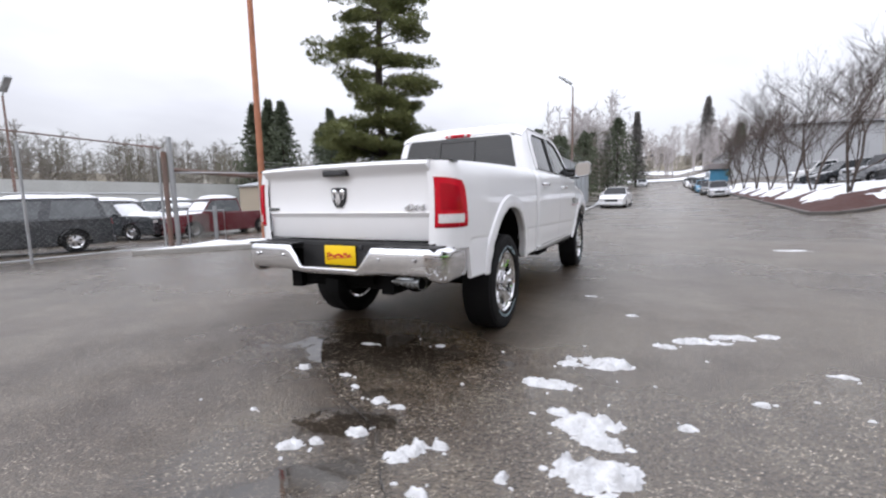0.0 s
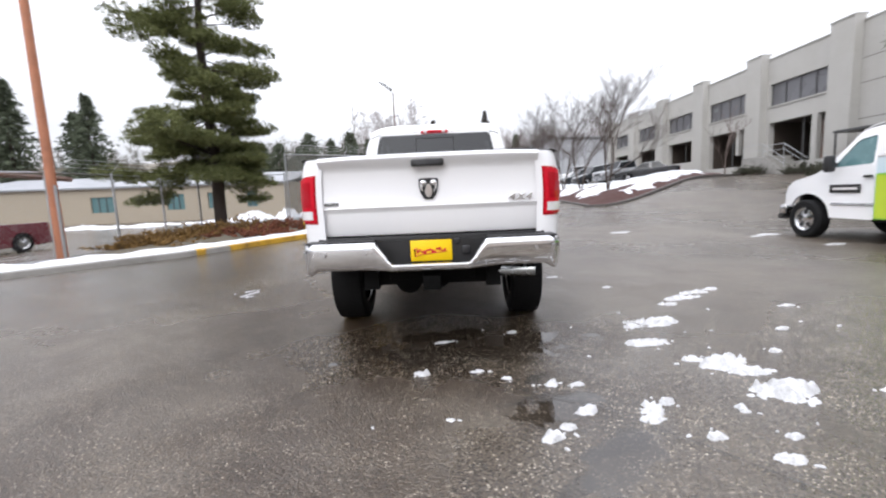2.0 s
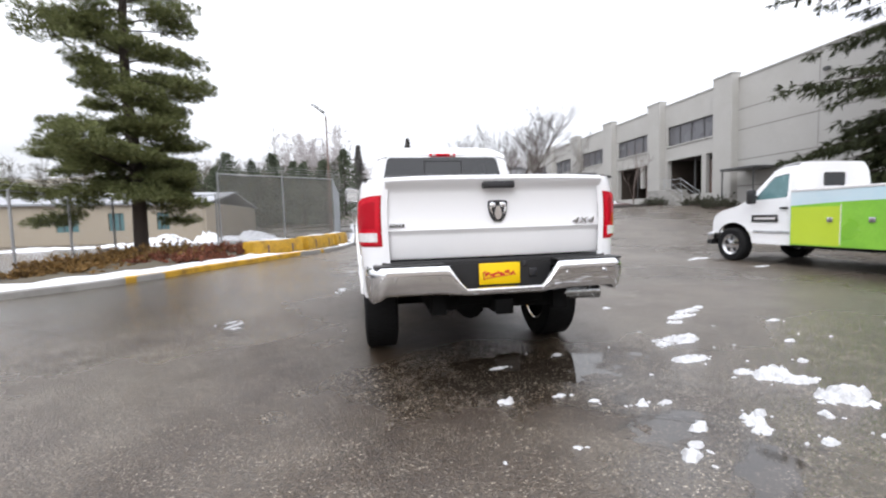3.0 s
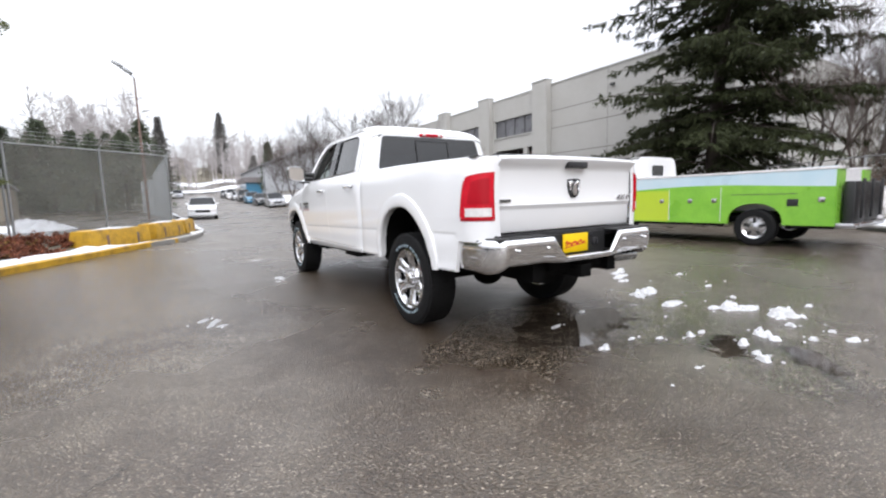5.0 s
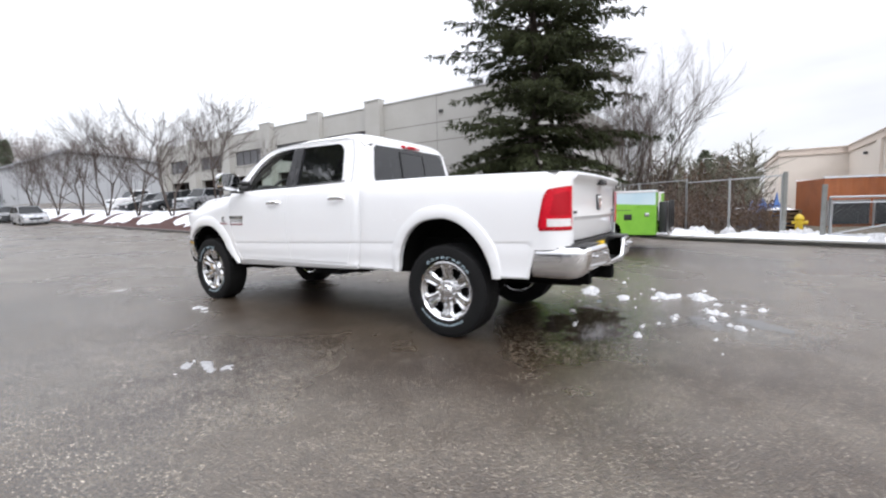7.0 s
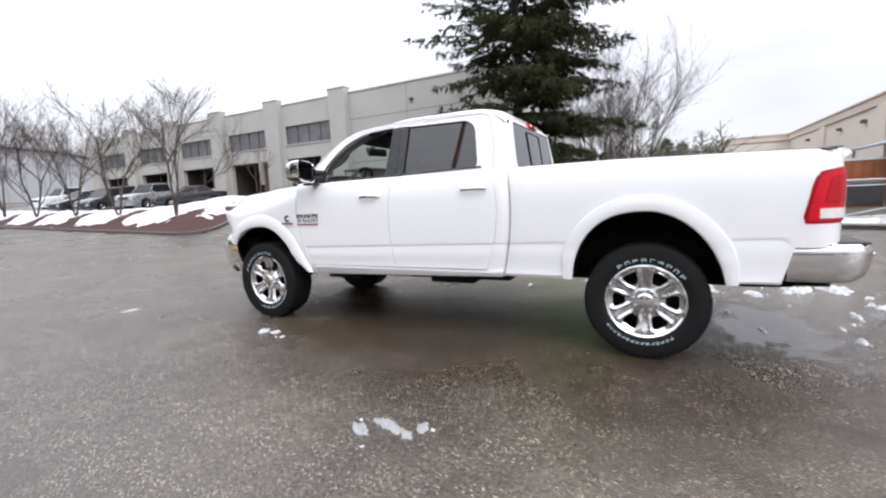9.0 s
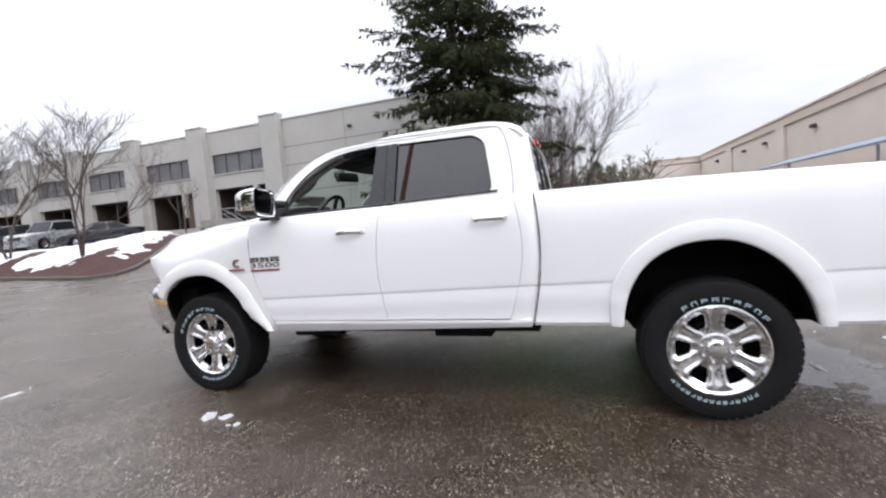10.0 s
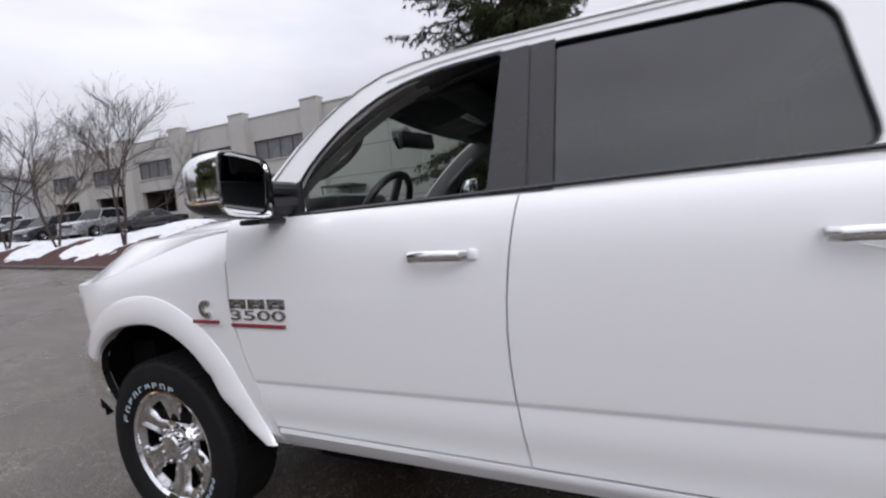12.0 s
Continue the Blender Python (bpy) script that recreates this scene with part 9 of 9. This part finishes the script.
for i in range(61):
    u = -3.0 + 6.0 * i / 60
    d = 0.03 if (i // 2) % 2 else 0.0
    rows.append([(u, -1.2 + d, 0.0), (u, -1.2 + d, 1.95), (u, 1.2 - d, 1.95), (u, 1.2 - d, 0.0)])
vs = grid(bm, rows)
bm.faces.new(vs[0])
bm.faces.new(vs[-1][::-1])
bmesh.ops.recalc_face_normals(bm, faces=bm.faces[:])
part("shell", bm, M_ORANGE, box_or, smooth=False)
for u in (-2.9, -1.45, 0.0, 1.45):
    pane = part("shop_window", boxes((u + 0.08, u + 1.37, -1.235, -1.20, 0.12, 1.02)), M_DARKGLASS, box_or, "dark opening under the orange panels", smooth=False)
    part("window_frame", boxes((u + 0.02, u + 0.08, -1.25, -1.20, 0.05, 1.08), (u + 0.08, u + 1.37, -1.25, -1.20, 1.02, 1.08)), M_GALV, pane, smooth=False)
part("top_rail", boxes((-3.02, 3.02, -1.22, -1.14, 1.95, 2.03), (-3.02, 3.02, 1.14, 1.22, 1.95, 2.03)), M_SNOW, box_or)
blue_box = thing("site_canopy", "blue-grey sheet metal canopy before the beige wall", "canopy")
bm = bmesh.new()
grid(bm, [[(23.5, -8.2, 2.62), (5.0, -8.2, 2.62)], [(23.5, -9.7, 3.0), (5.0, -9.7, 3.0)]])
part("canopy_roof", thicken(bm, 0.08), M_BLUEROOF, blue_box)
for x, y in ((23.2, -8.4), (14, -8.4), (5.3, -8.4), (23.2, -9.5), (14, -9.5), (5.3, -9.5)):
    bm = bmesh.new()
    tube(bm, [(x, y, 0), (x, y, 2.64 if y > -9 else 2.9)], 0.05, 6)
    part("post", bm, M_GALV, blue_box)
pile = thing("tarped_pile", "heap of yard goods under a blue tarpaulin", "pile", at=pose(18.2, -3.6, 0.1))
verts, faces = [], []
mound(verts, faces, 0, 0, 1.5, 0.9, 1.25, 0.3, 3.0, lambda x, y: 0.0, 6, 24, 0.35)
soup("tarpaulin", verts, faces, M_BLUETARP, pile, True)
for i, (x, y, a) in enumerate(((16.9, -3.9, 10), (19.8, -2.6, 40), (20.4, -3.9, -20))):
    plt = thing("pallet_stack", "weathered stack of pallets with snow", "pallets", "pallet stacks", at=pose(x, y, 0.12, 0, 0, a))
    for k in range(5):
        part("pallet", boxes((-0.6, 0.6, -0.5, 0.5, k * 0.15, k * 0.15 + 0.03), (-0.6, 0.6, -0.5, 0.5, k * 0.15 + 0.11, k * 0.15 + 0.14), (-0.6, 0.6, -0.5, -0.4, k * 0.15 + 0.03, k * 0.15 + 0.11), (-0.6, 0.6, 0.4, 0.5, k * 0.15 + 0.03, k * 0.15 + 0.11)), M_HEDGE, plt, smooth=False)
    verts, faces = [], []
    mound(verts, faces, 0, 0, 0.5, 0.42, 0.09, 0, i, lambda x, y: 0.74, 4, 20, 0.2)
    soup("snow_cap", verts, faces, M_SNOW, plt, True)

# ---- snow lumps, puddles and worn spots on the asphalt ----
flat = lambda x, y: terrain(x, y) + 0.008 * noise.noise((x * 0.35, y * 0.35, 0)) + 0.002
LUMPS = ((1.81, -0.60, 0.24, 0.11, 0.045, 0.15), (1.62, -0.68, 0.10, 0.05, 0.02, 0.3), (0.69, -1.69, 0.085, 0.045, 0.03, 0.2), (2.46, 0.17, 0.22, 0.07, 0.035, 0.25), (2.76, 0.40, 0.13, 0.05, 0.025, 0.1), (2.93, 0.52, 0.10, 0.04, 0.02, 0.2),
         (1.56, -1.05, 0.17, 0.07, 0.025, 0.1), (1.85, -1.48, 0.20, 0.09, 0.045, 0.3), (1.92, -1.58, 0.16, 0.07, 0.04, -0.2), (1.92, -1.90, 0.20, 0.13, 0.055, 0.2), (2.03, -1.80, 0.13, 0.07, 0.04, 0.5), (1.71, -1.40, 0.08, 0.05, 0.03, 0.0),
         (1.15, -2.01, 0.10, 0.075, 0.045, 0.4), (1.09, -2.12, 0.06, 0.04, 0.03, 0.1), (1.24, -1.95, 0.05, 0.035, 0.03, 0.2), (0.80, -2.02, 0.055, 0.035, 0.03, 0.1), (0.57, -2.24, 0.07, 0.045, 0.025, 0.5), (0.66, -2.16, 0.045, 0.03, 0.02, 0.2),
         (1.58, -2.05, 0.035, 0.05, 0.025, 0.3), (-0.08, -1.47, 0.055, 0.04, 0.03, 0.3), (4.45, 6.80, 0.32, 0.10, 0.015, 0.2), (2.19, -0.05, 0.09, 0.04, 0.02, 0.0), (2.68, -0.86, 0.05, 0.03, 0.02, 0.0), (1.46, 1.5, 0.08, 0.03, 0.012, 0.0),
         (1.94, 0.8, 0.07, 0.035, 0.015, 0.0), (3.2, -0.22, 0.07, 0.03, 0.015, 0.0), (0.05, -0.88, 0.09, 0.02, 0.012, 0.2), (0.27, -1.46, 0.05, 0.02, 0.014, 0.1), (0.45, -1.58, 0.04, 0.02, 0.012, 0.0), (0.85, -1.70, 0.06, 0.02, 0.012, 0.1),
         (2.62, 0.37, 0.10, 0.05, 0.02, 0.4), (1.50, -2.46, 0.06, 0.04, 0.025, 0.1), (1.30, -2.28, 0.05, 0.03, 0.02, 0.1), (1.64, -2.30, 0.04, 0.03, 0.02, 0.1), (-2.44, 1.20, 0.17, 0.05, 0.008, 1.2), (-2.52, 1.36, 0.10, 0.04, 0.007, 1.0), (-2.38, 1.05, 0.06, 0.03, 0.007, 0.5),
         (-1.37, 3.42, 0.07, 0.05, 0.014, 0.4), (-1.36, 3.28, 0.055, 0.04, 0.014, 0.4), (-1.45, 3.10, 0.035, 0.025, 0.012, 0.4), (0.60, -0.70, 0.05, 0.03, 0.012, 0.2), (2.30, -1.30, 0.05, 0.03, 0.02, 0.3), (2.45, -1.9, 0.06, 0.03, 0.015, 0.2),
         (7.0, 5.2, 0.25, 0.12, 0.02, 0.1), (6.6, 5.0, 0.15, 0.06, 0.015, 0.2), (6.8, 3.4, 0.2, 0.06, 0.015, 0.1), (1.0, 5.6, 0.08, 0.03, 0.01, 0.0), (-1.3, 5.9, 0.10, 0.04, 0.012, 0.0), (0.1, -2.05, 0.03, 0.02, 0.012, 0.0))
def slush_patch(cx, cy, rx, ry, h, turn, seed):
    """A melting patch: thick in its middle, eaten away to crumbs at a ragged edge."""
    step = clamp(0.09 * min(rx, ry) + 0.003, 0.005, 0.015)
    c, q = math.cos(turn), math.sin(turn)
    nu, nv = int(rx * 1.7 / step), int(ry * 1.9 / step)
    field, verts, faces, index = {}, [], [], {}
    for i in range(-nu, nu + 1):
        for j in range(-nv, nv + 1):
            u, v = i * step, j * step
            k = 0.9 / (0.10 + 0.5 * rx)
            f = 0.80 - (u / (rx * 0.98)) ** 2 - (v / (ry * 1.0)) ** 2 + 0.85 * noise.noise((u * k * 1.2 + seed, v * k * 2.0, seed)) + 0.70 * noise.noise((u * k * 4 + seed, v * k * 5, 3.1)) + 0.40 * noise.noise((u * 55, v * 55, seed))
            field[i, j] = (f, u, v)
    for i in range(-nu, nu):
        for j in range(-nv, nv):
            keys = ((i, j), (i + 1, j), (i + 1, j + 1), (i, j + 1))
            if max(field[k][0] for k in keys) <= 0.04:
                continue
            for k in keys:
                if k not in index:
                    f, u, v = field[k]
                    x, y = cx + u * c - v * q, cy + u * q + v * c
                    lift = smoothstep((f - 0.02) / 0.75)
                    index[k] = len(verts)
                    verts.append((x, y, flat(x, y) - 0.004 + (0.005 + h * lift * (0.8 + 0.6 * noise.noise((x * 14, y * 14, seed)) + 0.35 * noise.noise((x * 45, y * 45, seed)))) * (f > 0.02)))
            faces.append(tuple(index[k] for k in keys))
    return verts, faces


crumb_v, crumb_f = [], []
for i, (x, y, rx, ry, h, turn) in enumerate(LUMPS):
    rg = random.Random(500 + i)
    verts, faces = slush_patch(x, y, rx, ry, h * 0.95, turn, i * 1.7)
    for _ in range(1):
        a, d = rg.random() * math.tau, rg.uniform(1.0, 1.8)
        mound(crumb_v, crumb_f, x + math.cos(a) * rx * d, y + math.sin(a) * ry * d * 1.4, rg.uniform(0.006, 0.022), rg.uniform(0.004, 0.014), 0.007, a, i + d, flat, 3, 9, 0.5)
    tagged(soup("snow_lump", verts, faces, M_SLUSH if h > 0.01 else M_THIN, smooth=True), "ragged lump of melting snow on wet asphalt" if h > 0.02 else "thin remnant of melting snow on asphalt", "snow", "snow lumps on the asphalt")
verts, faces = crumb_v, crumb_f
rg = random.Random(9)
for _ in range(14):
    x, y = rg.gauss(1.6, 1.3), rg.gauss(-0.9, 1.3)
    if abs(x) < 1.0 and y > -0.3:
        continue
    r = rg.uniform(0.005, 0.015)
    mound(verts, faces, x, y, r * 1.5, r, 0.010, rg.random() * 3, x * 7, flat, 2, 8, 0.5)
tagged(soup("snow_crumb", verts, faces, M_SLUSH, smooth=True), "crumbs of snow scattered on asphalt", "snow", kind="stuff")


# cracks
def crack(points, seed):
    rg = random.Random(seed)
    line = smooth_path([Vector(p) for p in points], 0.12)
    bm = bmesh.new()
    rows = []
    for i, p in enumerate(line):
        d = (line[min(i + 1, len(line) - 1)] - line[max(i - 1, 0)]).normalized()
        n = Vector((-d.y, d.x))
        o = rg.gauss(0, 0.014)
        w = rg.uniform(0.001, 0.004)
        rows.append([(p.x + n.x * (o + q), p.y + n.y * (o + q), terrain(p.x, p.y) + 0.0105) for q in (-w, w)])
    grid(bm, rows)
    tagged(link_mesh("asphalt_crack", bm, M_OIL, False), "thin dark crack in the asphalt", "crack", kind="structure")


crack([(-4.2, -2.2), (-3.4, -1.6), (-2.9, -1.1)], 2)
crack([(0.2, -1.6), (0.9, -2.0), (1.5, -2.7), (2.2, -3.4)], 3)
crack([(2.0, 2.6), (4.5, 2.9), (7.5, 2.6)], 4)
